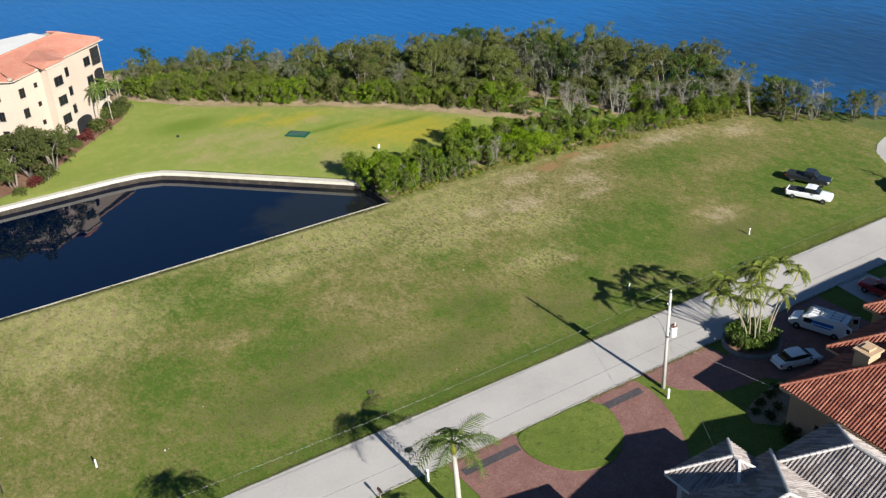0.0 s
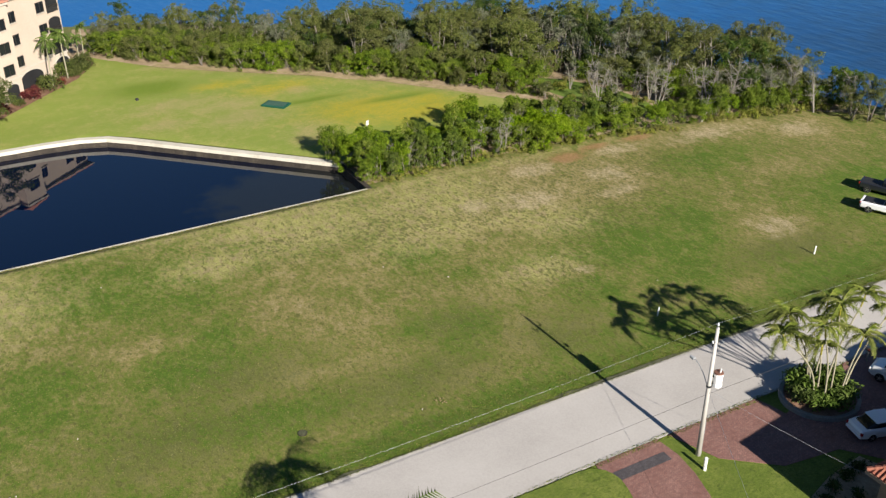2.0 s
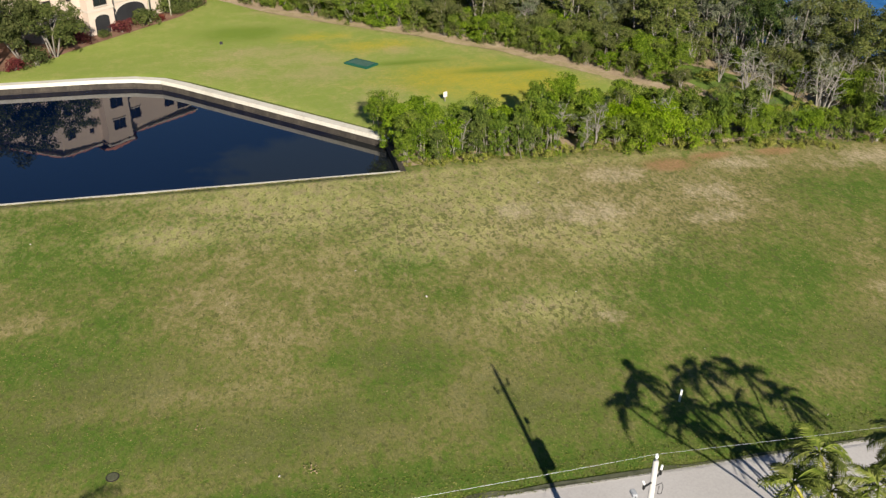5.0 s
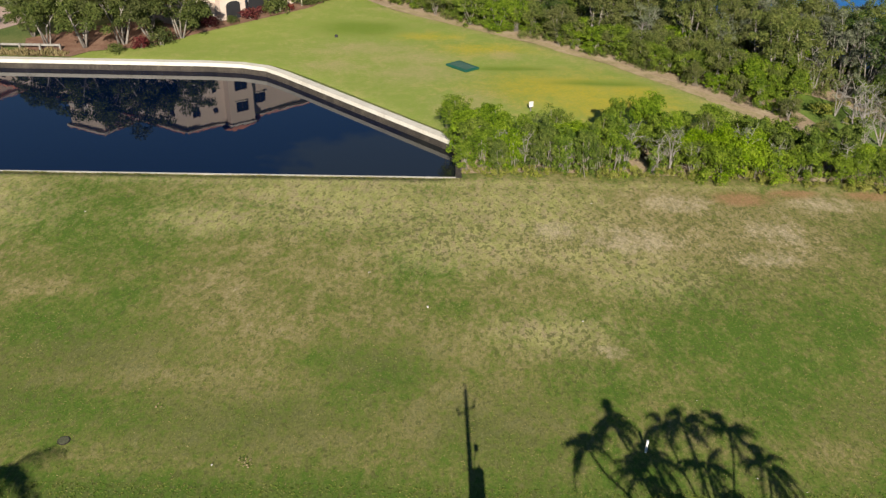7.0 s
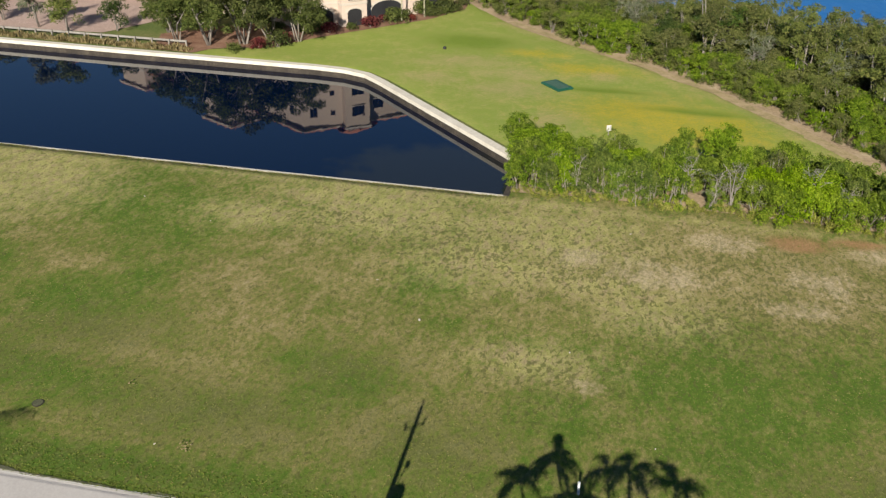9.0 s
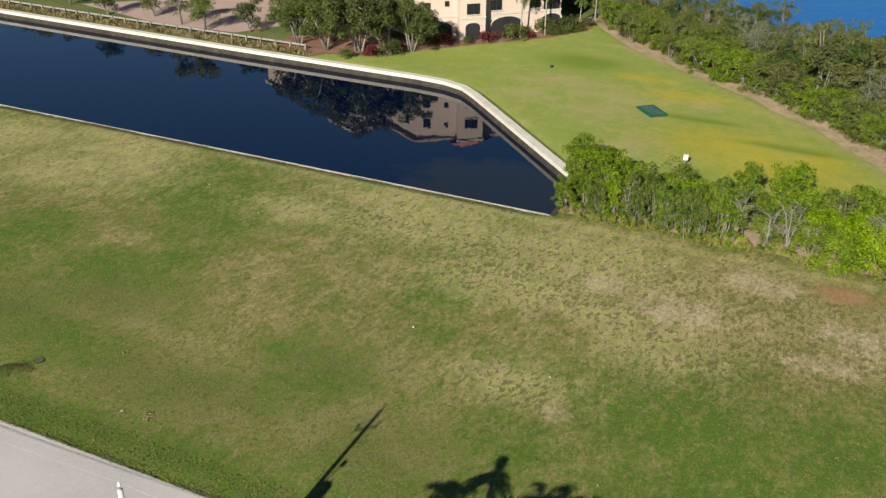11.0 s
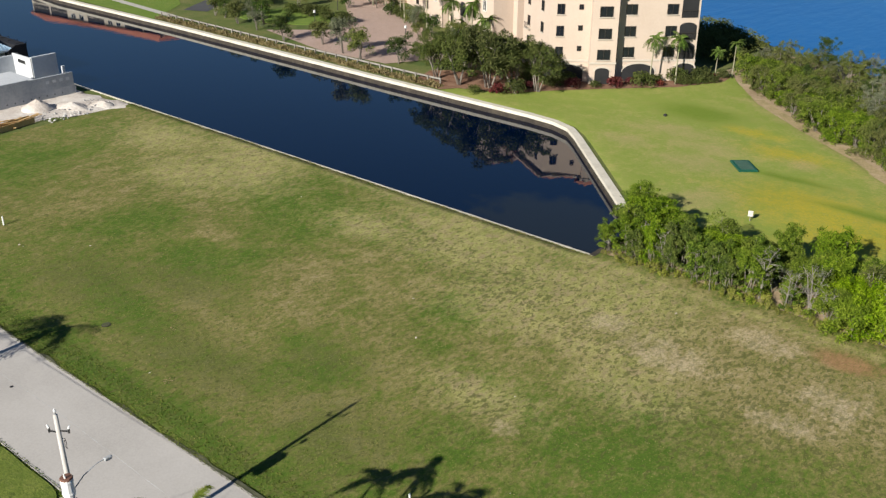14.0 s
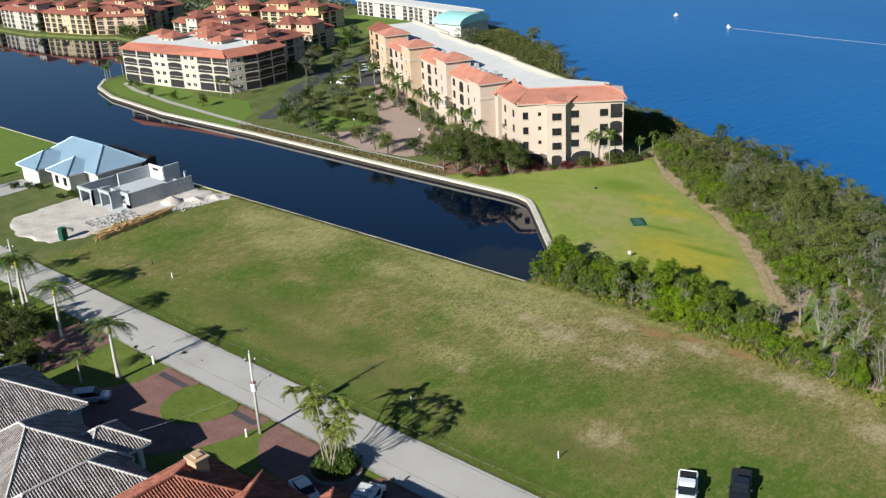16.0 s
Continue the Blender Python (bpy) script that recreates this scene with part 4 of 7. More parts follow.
def main_block():
    """The nearest apartment building: end block with tiled roof and a long stepped range behind."""
    b = thing("apartment_building", "four-storey cream stucco apartments with orange tiled roof edges", "building")
    A0, A, P1, P2, P3, B = (-45.4, 52.2), (-37.0, 47.0), (-32.2, 50.4), (-31.3, 49.3), (-28.4, 51.7), (-20.6, 61.3)
    P4 = (-29.1, 53.3)
    C = (-26.6, 70.6)
    back = (-50, 67)
    H = 13.4
    foot = [A0, A, P1, P2, P3, P4, B, C, back]
    part("wall", Geo().prism(foot, -0.2, H), M["cream"], b)
    # plinth and string courses
    for z, t in ((3.05, 0.10), (H - 0.35, 0.22)):
        g = Geo()
        for p, q in zip(foot, foot[1:7]):
            m = along(p, q)
            L = math.dist(p, q)
            g.join(Geo().box(-0.05, -t, z, L + 0.05, 0.02, z + 0.28), m)
        part("string_course", g, M["ivory"], b)
    lev = (3.55, 6.6, 9.75)
    # end face: windows by storey
    for p, q, xs, w in ((A0, A, (2.2, 7.2), 1.0), (A, P1, (1.5,), 1.15), (P2, P3, (1.95,), 2.0), (P4, B, (1.6, 7.6), 1.75)):
        m = along(p, q)
        for z in lev:
            for x in xs:
                window(b, x, z + 0.12, w * 0.95, 1.5, m, M["bronze"])
    m = along(A, P1)
    for z in (4.6, 7.6, 10.6):
        window(b, 4.4, z, 0.65, 0.75, m, M["bronze"], sill=False)
    # corner loggias: black panels paint the screens and the shade behind them
    m = along(P4, B)
    LB = math.dist(P4, B)
    for z, h in ((9.4, 2.9), (6.2, 2.5), (3.3, 2.5)):
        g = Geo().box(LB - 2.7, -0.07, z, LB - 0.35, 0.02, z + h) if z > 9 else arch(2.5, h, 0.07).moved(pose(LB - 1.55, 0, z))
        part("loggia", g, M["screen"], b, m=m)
        r = Geo()
        for k in range(12):
            r.cyl((LB - 2.7 + k * 0.215, -0.16, z + 0.05), (LB - 2.7 + k * 0.215, -0.16, z + 1.0), 0.02, n=4)
        r.box(LB - 2.8, -0.2, z + 1.0, LB - 0.3, -0.12, z + 1.06)
        part("balcony_rail", r, M["bronze"], b, m=m)
    m2 = along(B, C)
    for z in (3.3, 6.3, 9.4):
        part("loggia", Geo().box(0.4, -0.06, z, 3.6, 0.02, z + 2.6), M["screen"], b, m=m2)
        window(b, 6.5, z + 0.3, 1.6, 1.7, m2, M["frame"])
    # ground floor arches, black panels painting the shade of the openings
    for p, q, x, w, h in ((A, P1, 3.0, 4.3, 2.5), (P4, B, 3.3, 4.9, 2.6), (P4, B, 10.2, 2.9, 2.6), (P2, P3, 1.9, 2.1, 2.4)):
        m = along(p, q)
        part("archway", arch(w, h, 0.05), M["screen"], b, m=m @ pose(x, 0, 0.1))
        hood = Geo()
        for k in range(12):
            a0, a1 = k * math.pi / 12, (k + 1) * math.pi / 12
            r0, r1 = w / 2, w / 2 + 0.25
            f = lambda a, r: (r * math.cos(a), h - 0.25 * w + (r - w / 4) * math.sin(a) if r > w / 2 else h - 0.25 * w + 0.5 * r * math.sin(a))
            q4 = [f(a0, r0), f(a0, r1), f(a1, r1), f(a1, r0)]
            hood.loft([[(u, -0.1, v) for u, v in q4], [(u, 0.02, v) for u, v in q4]])
        part("arch_trim", hood, M["ivory"], b, m=m @ pose(x, 0, 0.1))
    # small balconies with iron rails on the side face
    m = along(A0, A)
    for z in (6.2, 3.2):
        bal = part("balcony", Geo().box(1.4, -0.55, z, 3.0, 0.0, z + 0.12), M["ivory"], b, m=m)
        part("handrail", Geo().box(1.4, -0.55, z + 0.95, 3.0, -0.47, z + 1.0), M["bronze"], bal)
        for k in range(8):
            part("baluster", Geo().cyl((1.45 + k * 0.21, -0.5, z + .12), (1.45 + k * 0.21, -0.5, z + 0.95), 0.02, n=4), M["bronze"], bal)
    # tiled roof edge over the end block
    run = [(-49.6, 56.6), A0, A, B, (-24.6, 66.1)]
    ins = [(-47.4, 59.4), (-44.4, 56.2), (-38.9, 52.9), (-26.1, 63.4), (-27.6, 65)]
    tile_band(b, "roof", run, ins, H + 0.25, H + 1.55, M["tile_orange"])
    for p, q in zip(run[1:], run[2:4]):
        part("soffit", Geo().box(-0.45, -0.80, H - 0.40, math.dist(p, q) + 0.45, 0.05, H - 0.275), M["ivory"], b, m=along(p, q))
    bay = Geo().add([(-32.1, 48.4, H + 0.02), (-27.9, 51.8, H + 0.02), (-31.4, 56, H + 1.25), (-30.9, 49.7, H + 0.75), (-34, 52.3, H + 0.75), (-28.4, 55.8, H + 0.75)],
                    [(0, 1, 3), (1, 5, 2), (1, 2, 3), (0, 3, 4), (3, 2, 4)])
    part("bay_roof", bay, M["tile_orange"], b)
    part("flat_roof", Geo().prism([(-46.6, 59.4), (-44, 56.4), (-38.7, 53.1), (-26.5, 63.6), (-29.4, 69.7), (-49, 66.4)], H, H + 0.7), M["flat_roof"], b, "flat white membrane roof")
    for p, q in zip(ins, ins[1:]):
        part("ridge_cap", Geo().cyl((*p, H + 1.55), (*q, H + 1.55), 0.17, n=6), M["tile_orange"], b)
    for p, q in zip(run, ins):
        part("ridge_cap", Geo().cyl((*p, H + 0.05), (*q, H + 1.55), 0.15, n=6), M["tile_orange"], b)
    # long range: stepped blocks towards the north-west, flat white roofs, parapet on the bay side
    ax = Vector((-0.89, 0.456))
    nx = Vector((0.456, 0.89))
    o = Vector((-48.4, 53.2))
    at = lambda a, n: tuple(o + ax * a + nx * n)
    for n, (a0, a1, n0, n1, h, wallm, tilem) in enumerate(((-1, 27, 0.5, 17, 12.9, M["cream"], M["tile_orange"]), (27, 52, 1.5, 18, 12.9, M["cream"], M["tile_orange"]),
                                                         (52, 80, 0.5, 18, 12.5, M["cream"], M["tile_orange"]), (80, 112, 6.0, 21, 12.0, M["tan"], M["tile_far"]))):
        quad = [at(a0, n0), at(a0, n1), at(a1, n1), at(a1, n0)]
        part("range_wall", Geo().prism(quad, -0.2, h), wallm, b)
        part("flat_roof", Geo().prism([at(a0 + .2, n0 + 3), at(a0 + .2, n1 - .4), at(a1 - .2, n1 - .4), at(a1 - .2, n0 + 3)], h, h + 0.35), M["flat_roof"], b, "flat white membrane roof")
        par = Geo()
        m = along(at(a0, n1), at(a1, n1))
        L = a1 - a0
        par.box(0, -0.45, h - 0.2, L, 0.15, h + 1.25)
        part("parapet", par, M["ivory"], b, m=m)
        tile_band(b, "range_roof", [at(a1, n0), at(a0, n0)], [at(a1 - 1, n0 + 3.2), at(a0 + 1, n0 + 3.2)], h + 0.25, h + 1.9, tilem)
        ws = along(at(a1, n0), at(a0, n0))
        k = int(L // 4.6)
        for i in range(k):
            for z in (0.9, 3.9, 7.0, 10.0):
                x = (i + 0.5) * L / k
                if i % 3 == 1 and z > 1:
                    # loggia depth is only a black panel, its shade put into the colour
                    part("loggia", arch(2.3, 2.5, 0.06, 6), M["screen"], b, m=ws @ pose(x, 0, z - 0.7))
                else:
                    window(b, x, z, 1.4, 1.7, ws, M["bronze"])
        we = along(at(a0, n1), at(a1, n1))
        for i in range(k):
            for z in (0.6, 3.6, 6.7, 9.7):
                # bay-side loggias: flat black plates painted as shaded openings
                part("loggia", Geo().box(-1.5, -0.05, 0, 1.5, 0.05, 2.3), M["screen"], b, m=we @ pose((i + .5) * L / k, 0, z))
    # square stair towers
    for a, n, s, h in ((3.6, -3.0, 6.4, 15.0), (29.5, -0.8, 6.5, 15.4), (54, -1.5, 6.5, 15.2), (78, -0.5, 7, 15.0)):
        quad = [at(a - s / 2, n), at(a + s / 2, n), at(a + s / 2, n + s), at(a - s / 2, n + s)]
        tw = part("tower", Geo().prism(quad, -0.2, h), M["peach"] if a > 40 else M["cream"], b)
        c = Vector((0, 0))
        for p in quad:
            c += Vector(p) / 4
        eave = [tuple(c + (Vector(p) - c) * 1.16) for p in quad]
        part("soffit", Geo().prism([tuple(c + (Vector(p) - c) * 1.17) for p in quad], h - 0.07, h + 0.18), M["ivory"], tw)
        g = Geo().prism(eave, h + 0.18, h + 0.3)
        g.add([(*p, h + 0.3) for p in eave] + [(c.x, c.y, h + 1.9)], [(0, 1, 4), (1, 2, 4), (2, 3, 4), (3, 0, 4)])
        part("tower_roof", g, M["tile_orange"], tw)
        part("tower_band", Geo().prism([tuple(c + (Vector(p) - c) * 1.04) for p in quad], h - 3.4, h - 3.0), M["ivory"], tw)
        ws = along(quad[1], quad[0])
        for z in (4.2, 7.4, 10.4):
            window(tw, s / 2, z, 1.2, 1.8, ws, M["frame"])
    part("tarpaulin", Geo().prism([at(52, 2), at(58, 2), at(58, 6), at(52, 6)], 14.0, 14.5), M["tarp"], b, "blue tarpaulin over roof damage")
    rng = random.Random(4)
    for k in range(14):
        a, n = 4 + k * 3.3 + rng.uniform(-.8, .8), 5.0 + rng.uniform(0, 2.5)
        x, y = at(a, n)
        u = Geo().soft_box(-0.6, -0.5, 0, 0.6, 0.5, 1.1, 0.06)
        u.cyl((0, 0, 1.1), (0, 0, 1.18), 0.4, n=10)
        part("roof_unit", u, M["ac"], b, m=pose(x, y, 13.2, 0, 0, -27))
    x, y = at(-3.5, 9)
    part("roof_pad", Geo().box(-3.5, -2, 0, 3.5, 2, 0.25), M["ac"], b, m=pose(x, y, 13.3, 0, 0, -27))
    return b


main_block()


def loggia_condo(name, label, pts, h, storeys, wall, tile, depth, group, bays, dark=0.66, arches=True, flat=True, roof_rise=1.9, deep=4.2, towers=0):
    """An apartment house over the front line pts (outside to the right of the run): loggias in bays and a tiled roof edge."""
    b = thing(name, label, "building", group=group)
    vs = [Vector(p) for p in pts]
    way = (vs[-1] - vs[0]).normalized()
    inn = Vector((-way.y, way.x))
    foot = [tuple(p) for p in vs] + [tuple(vs[-1] + inn * depth), tuple(vs[0] + inn * depth)]
    part("wall", Geo().prism(foot, -0.3, h), wall, b)
    sh = h / storeys
    k = 0
    for p, q in zip(foot, foot[1:-1] if True else foot):
        m, L = along(p, q), math.dist(p, q)
        nb = max(1, round(L / bays))
        for i in range(nb):
            for s in range(storeys):
                x, w = (i + .5) * L / nb, L / nb * dark
                if (i + k) % 4 == 3:
                    for dx in (-0.22, 0.22):
                        window(b, x + dx * L / nb, s * sh + 0.35 * sh, w * 0.28, sh * 0.46, m, M["frame"], sill=False)
                    continue
                hh = sh * 0.85
                # no real recess here: the balcony shade is painted as a black panel
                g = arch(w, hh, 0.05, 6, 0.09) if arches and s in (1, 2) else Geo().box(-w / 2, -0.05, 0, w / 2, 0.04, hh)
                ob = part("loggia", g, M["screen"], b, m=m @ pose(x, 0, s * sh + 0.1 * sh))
                if s and L / nb > 2.5:
                    part("balcony_rail", Geo().box(-w / 2, -0.12, sh * 0.26, w / 2, -0.06, sh * 0.30), wall, ob)
        for s in range(1, storeys):
            part("floor_band", Geo().box(0, -0.10, s * sh - 0.12, L, 0.02, s * sh + 0.1), M["ivory"], b, m=m)
        k += 1
    c = sum((Vector(p) for p in foot), Vector((0, 0))) / len(foot)
    run = foot + [foot[0]]
    inner = []
    for p in run:
        d = c - Vector(p)
        inner.append(tuple(Vector(p) + d.normalized() * min(deep, d.length * 0.5)))
    tile_band(b, "roof", run, inner, h + 0.3, h + roof_rise, tile, over=0.8, rib=1.6)
    part("flat_roof", Geo().prism(inner[:-1], h + roof_rise - 0.6, h + roof_rise - 0.1), M["flat_roof"] if flat else tile, b)
    rng = random.Random(len(label) + int(abs(pts[0][0])))
    for i in range(towers):
        u = (i + 0.5) / towers
        p = vs[0].lerp(vs[-1], u) + inn * (depth * (0.12 if i % 2 else 0.5) + rng.uniform(0, 2))
        s, top = rng.uniform(2.2, 3.6), h + roof_rise + rng.uniform(0.3, 1.3)
        turn = pose(p.x, p.y, 0, 0, 0, math.degrees(math.atan2(way.y, way.x)))
        tw = part("tower", Geo().box(-s, -s, h - 1, s, s, top), wall, b, m=turn)
        e = s + 0.6
        g = Geo().box(-e, -e, top, e, e, top + 0.2)
        g.add([(-e, -e, top + 0.2), (e, -e, top + 0.2), (e, e, top + 0.2), (-e, e, top + 0.2), (0, 0, top + 1.5)], [(0, 1, 4), (1, 2, 4), (2, 3, 4), (3, 0, 4)])
        part("tower_roof", g, tile, tw)
        for dx in (-s * .5, s * .5):
            part("tower_window", Geo().box(dx - .4, -s - .04, top - 1.3, dx + .4, -s + .02, top - .4), M["glass"], tw)
    return b


loggia_condo("apartment_building", "white four-storey apartments with arched dark balconies and red tile roof",
             [(-205, 60), (-200, 52.5), (-178, 54.5), (-152.5, 58.6), (-150.5, 68)], 10.6, 4, M["ivory"], M["tile_mid"], 12, "apartments", 6.4, dark=0.9, deep=3.2, towers=5)
loggia_condo("apartment_building", "cream apartment block with low red tiled roofs behind the point", [(-215, 86), (-172, 92)], 8.2, 3, M["cream"], M["tile_far"], 14, "apartments", 5, flat=False, towers=4)
loggia_condo("apartment_building", "cream apartment block with dull red roof among trees", [(-200, 112), (-182, 116)], 7.0, 3, M["peach"], M["tile_far"], 14, "apartments", 5, flat=False, towers=4)
loggia_condo("apartment_building", "cream apartment block with several small red roofs", [(-262, 112), (-222, 112)], 6.4, 3, M["ivory"], M["tile_far"], 16, "apartments", 5, flat=False, towers=4)
loggia_condo("apartment_building", "yellow waterside apartment block with red tiled roof", [(-420, 99), (-382, 93)], 8.6, 4, M["yellow"], M["tile_far"], 20, "apartments", 4.5, flat=False, towers=4)
loggia_condo("apartment_building", "pale cream waterside apartment block with red tiled roof", [(-372, 92), (-338, 92.5)], 8.2, 4, M["ivory"], M["tile_far"], 20, "apartments", 4.5, flat=False, towers=4)
loggia_condo("apartment_building", "yellow waterside apartments stepping along the lake shore", [(-334, 93.5), (-304, 98.5)], 8.4, 4, M["yellow"], M["tile_far"], 20, "apartments", 4.5, flat=False, towers=4)
loggia_condo("apartment_building", "brown shaded waterside apartment block with red roof", [(-302, 100), (-282, 112)], 7.6, 4, M["tan"], M["tile_far"], 18, "apartments", 4.5, flat=False, towers=4)
loggia_condo("apartment_building", "yellow apartment block with stepped gables", [(-278, 139), (-250, 142)], 6.6, 3, M["yellow"], M["tile_far"], 14, "apartments", 4.5, flat=False, towers=4)
loggia_condo("apartment_building", "yellow apartment block with red roof and dark bays", [(-246, 144), (-214, 150)], 7.2, 3, M["yellow"], M["tile_far"], 14, "apartments", 4.5, flat=False, towers=4)
loggia_condo("apartment_building", "long red-roofed apartment row on the lake's far side", [(-340, 124), (-298, 128)], 7.4, 3, M["peach"], M["tile_far"], 14, "apartments", 4.5, flat=False, towers=4)
loggia_condo("apartment_building", "low cream block with clustered red hipped roofs", [(-196, 74), (-176, 76)], 9.0, 4, M["cream"], M["tile_mid"], 10, "apartments", 5, flat=False, roof_rise=2.6, towers=3)
hotel = loggia_condo("beach_building", "white waterside building with a teal barrel roof at one end", [(-234, 188), (-196, 184), (-163, 174)], 6.2, 4, M["white"], M["white"], 12, "apartments", 4, roof_rise=0.6)
dome = Geo()
dome.loft([[(-166 + 14 * u, 171 + 9 * math.cos(k * math.pi / 12), 4.5 + 3.0 * math.sin(k * math.pi / 12)) for k in range(13)] for u in (0, 0.5, 1.0)])
part("barrel_roof", dome, M["teal"], hotel)
part("barrel_wall", Geo().box(-165.5, 163, -0.2, -152.5, 179, 4.6), M["white"], hotel)


# ---- houses ----
def hip_roof(parent, x0, y0, x1, y1, z, rise, mat, cap_mat, over=0.7,  rib=0.3, r=0.09, name="roof"):
    """A hipped roof over a rectangle: planes, tile ribs down each slope, hip and ridge caps."""
    x0, y0, x1, y1 = x0 - over, y0 - over, x1 + over, y1 + over
    w, d = x1 - x0, y1 - y0
    half = min(w, d) / 2
    a = Vector((x0 + half, y0 + half, z + rise))
    b = Vector((x1 - half, y1 - half, z + rise))
    c = [Vector((x0, y0, z)), Vector((x1, y0, z)), Vector((x1, y1, z)), Vector((x0, y1, z))]
    ra, rb = (a, b)
    planes = Geo()
    if w >= d:
        tops = [(ra, rb), (rb, rb), (rb, ra), (ra, ra)]
    else:
        tops = [(ra, ra), (ra, rb), (rb, rb), (rb, ra)]
    ribs = Geo()
    for k in range(4):
        p, q = c[k], c[(k + 1) % 4]
        s, t = tops[k]
        down = Vector((0, 0, -0.16))
        if s == t:
            planes.add([p, q, s, p + down, q + down, s + down], [(0, 1, 2), (5, 4, 3), (0, 3, 4, 1)])
        else:
            planes.add([p, q, t, s, p + down, q + down, t + down, s + down], [(0, 1, 2, 3), (7, 6, 5, 4), (0, 4, 5, 1)])
        L = (q - p).length
        n = int(L / rib)
        e = (q - p).normalized()
        mid = (s + t) / 2
        up = (mid - p) - e * (mid - p).dot(e)   # straight up the slope to the ridge
        for i in range(n):
            u = (i + 0.5) * L / n
            lim = min(1.0, u / half, (L - u) / half)
            steps = max(1, int(lim * up.length / 1.2))
            for j in range(steps):
                f0, f1 = lim * j / steps, lim * (j + 1) / steps
                lift = Vector((0, 0, 0.03))
                ribs.cyl(p + e * u + up * f0 + lift * 1.6, p + e * u + up * f1 + lift * 0.6, r, r * 0.9, 5, False)
    ob = part(name, planes, mat, parent)
    tagged(part("tiles", ribs, mat, ob), kind="stuff")
    tile = mesh_of("hip_cap", Geo().cyl((0, 0, 0.03), (0, 0, 0.49), 0.15, 0.12, 6, False), cap_mat)
    for p, q in ((c[0], ra), (c[3], ra if w >= d else rb), (c[1], rb if w >= d else ra), (c[2], rb), (ra, rb)):
        if (q - p).length < 0.1:
            continue
        n = max(1, int((q - p).length / 0.45))
        for i in range(n):
            low = p.lerp(q, i / n) + Vector((0, 0, .08))
            part("hip_cap", tile, None, ob, m=Matrix.Translation(low) @ (q - p).to_track_quat("Z", "Y").to_matrix().to_4x4())
    fas = Geo()
    for p, q in zip(c, c[1:] + c[:1]):
        e = (q - p).normalized()
        o = Vector((e.y, -e.x, 0)) * 0.04
        fas.loft([[p + o + Vector((0, 0, dz)) - o * s for dz, s in ((0.0, 0), (-0.24, 0), (-0.24, 2), (0.0, 2))], [q + o + Vector((0, 0, dz)) - o * s for dz, s in ((0.0, 0), (-0.24, 0), (-0.24, 2), (0.0, 2))]])
    part("fascia", fas, M["tan"] if mat is M["tile_red"] else M["bone"], ob)
    return ob


def grey_house():
    h = thing("house", "single-storey house with grey-brown barrel tile hipped roofs and pale walls", "house", group="houses")
    g = Geo()
    for x0, y0, x1, y1, z in ((-31, -82, -16.5, -64.0, 3.5), (-16.6, -80, -2, -66.8, 3.5), (-9.2, -69.2, -3.6, -65.6, 3.3), (-4, -83, 5.2, -67.2, 3.4)):
        g.box(x0, y0, -0.1, x1, y1, z)
    part("wall", g, M["grey_wall"], h)
    hip_roof(h, -31, -82, -16.5, -64.0, 3.5, 4.8, M["tile_grey"], M["tile_cap"])
    hip_roof(h, -16.6, -80, -2, -66.8, 3.5, 4.7, M["tile_grey"], M["tile_cap"])
    hip_roof(h, -9.2, -70.0, -3.6, -63.8, 3.3, 2.4, M["tile_grey"], M["tile_cap"])
    hip_roof(h, -4, -83, 5.2, -67.2, 3.4, 3.6, M["tile_grey"], M["tile_cap"])
    for x, y in ((-8.9, -64.1), (-3.9, -64.1)):
        part("porch_column", Geo().box(x - 0.25, y - 0.25, 0, x + 0.25, y + 0.25, 3.3), M["bone"], h)
    part("garage_door", Geo().box(-29, -64.05, 0, -24, -63.92, 2.4), M["bone"], h)
    for x in (-22, -19):
        window(h, x, 1.0, 1.4, 1.4, pose(0, -64.0, 0, 0, 0, 180) @ pose(-2 * x, 0, 0), M["frame"])
    dk = part("door", Geo().box(-7.2, -65.65, 0, -6.0, -65.52, 2.2), M["bronze"], h)


def red_house():
    h = thing("house", "single-storey tan house with red barrel tile roofs and stucco chimney", "house", group="houses")
    g = Geo()
    for x0, y0, x1, y1, z in ((5.4, -84, 18, -62.4, 4.6), (15, -78, 26, -60.8, 4.6), (21.6, -74, 38, -58.6, 4.9)):
        g.box(x0, y0, -0.1, x1, y1, z)
    part("wall", g, M["tan"], h)
    hip_roof(h, 5.4, -84, 19, -62.4, 4.6, 4.3, M["tile_red"], M["tile_red"])
    hip_roof(h, 13.5, -78, 27, -60.8, 4.6, 4.2, M["tile_red"], M["tile_red"])
    hip_roof(h, 21.6, -74, 38, -58.6, 4.9, 4.3, M["tile_red"], M["tile_red"])
    c = part("chimney", Geo().box(9.6, -66.3, 4.0, 11.2, -64.9, 8.2), M["tan"], h)
    cap = Geo().box(9.45, -66.45, 8.2, 11.35, -64.75, 8.4)
    cap.box(9.9, -66.0, 8.4, 10.9, -65.2, 8.6)
    part("chimney_cap", cap, M["tan"], c)
    for y in (-66, -72, -78):
        window(h, 0, 1.0, 1.5, 1.4, pose(5.4, y, 0, 0, 0, -90), M["bronze"])
    for x in (24, 31):
        window(h, 0, 1.0, 1.8, 1.5, pose(x, -58.5, 0, 0, 0, 180), M["bronze"])


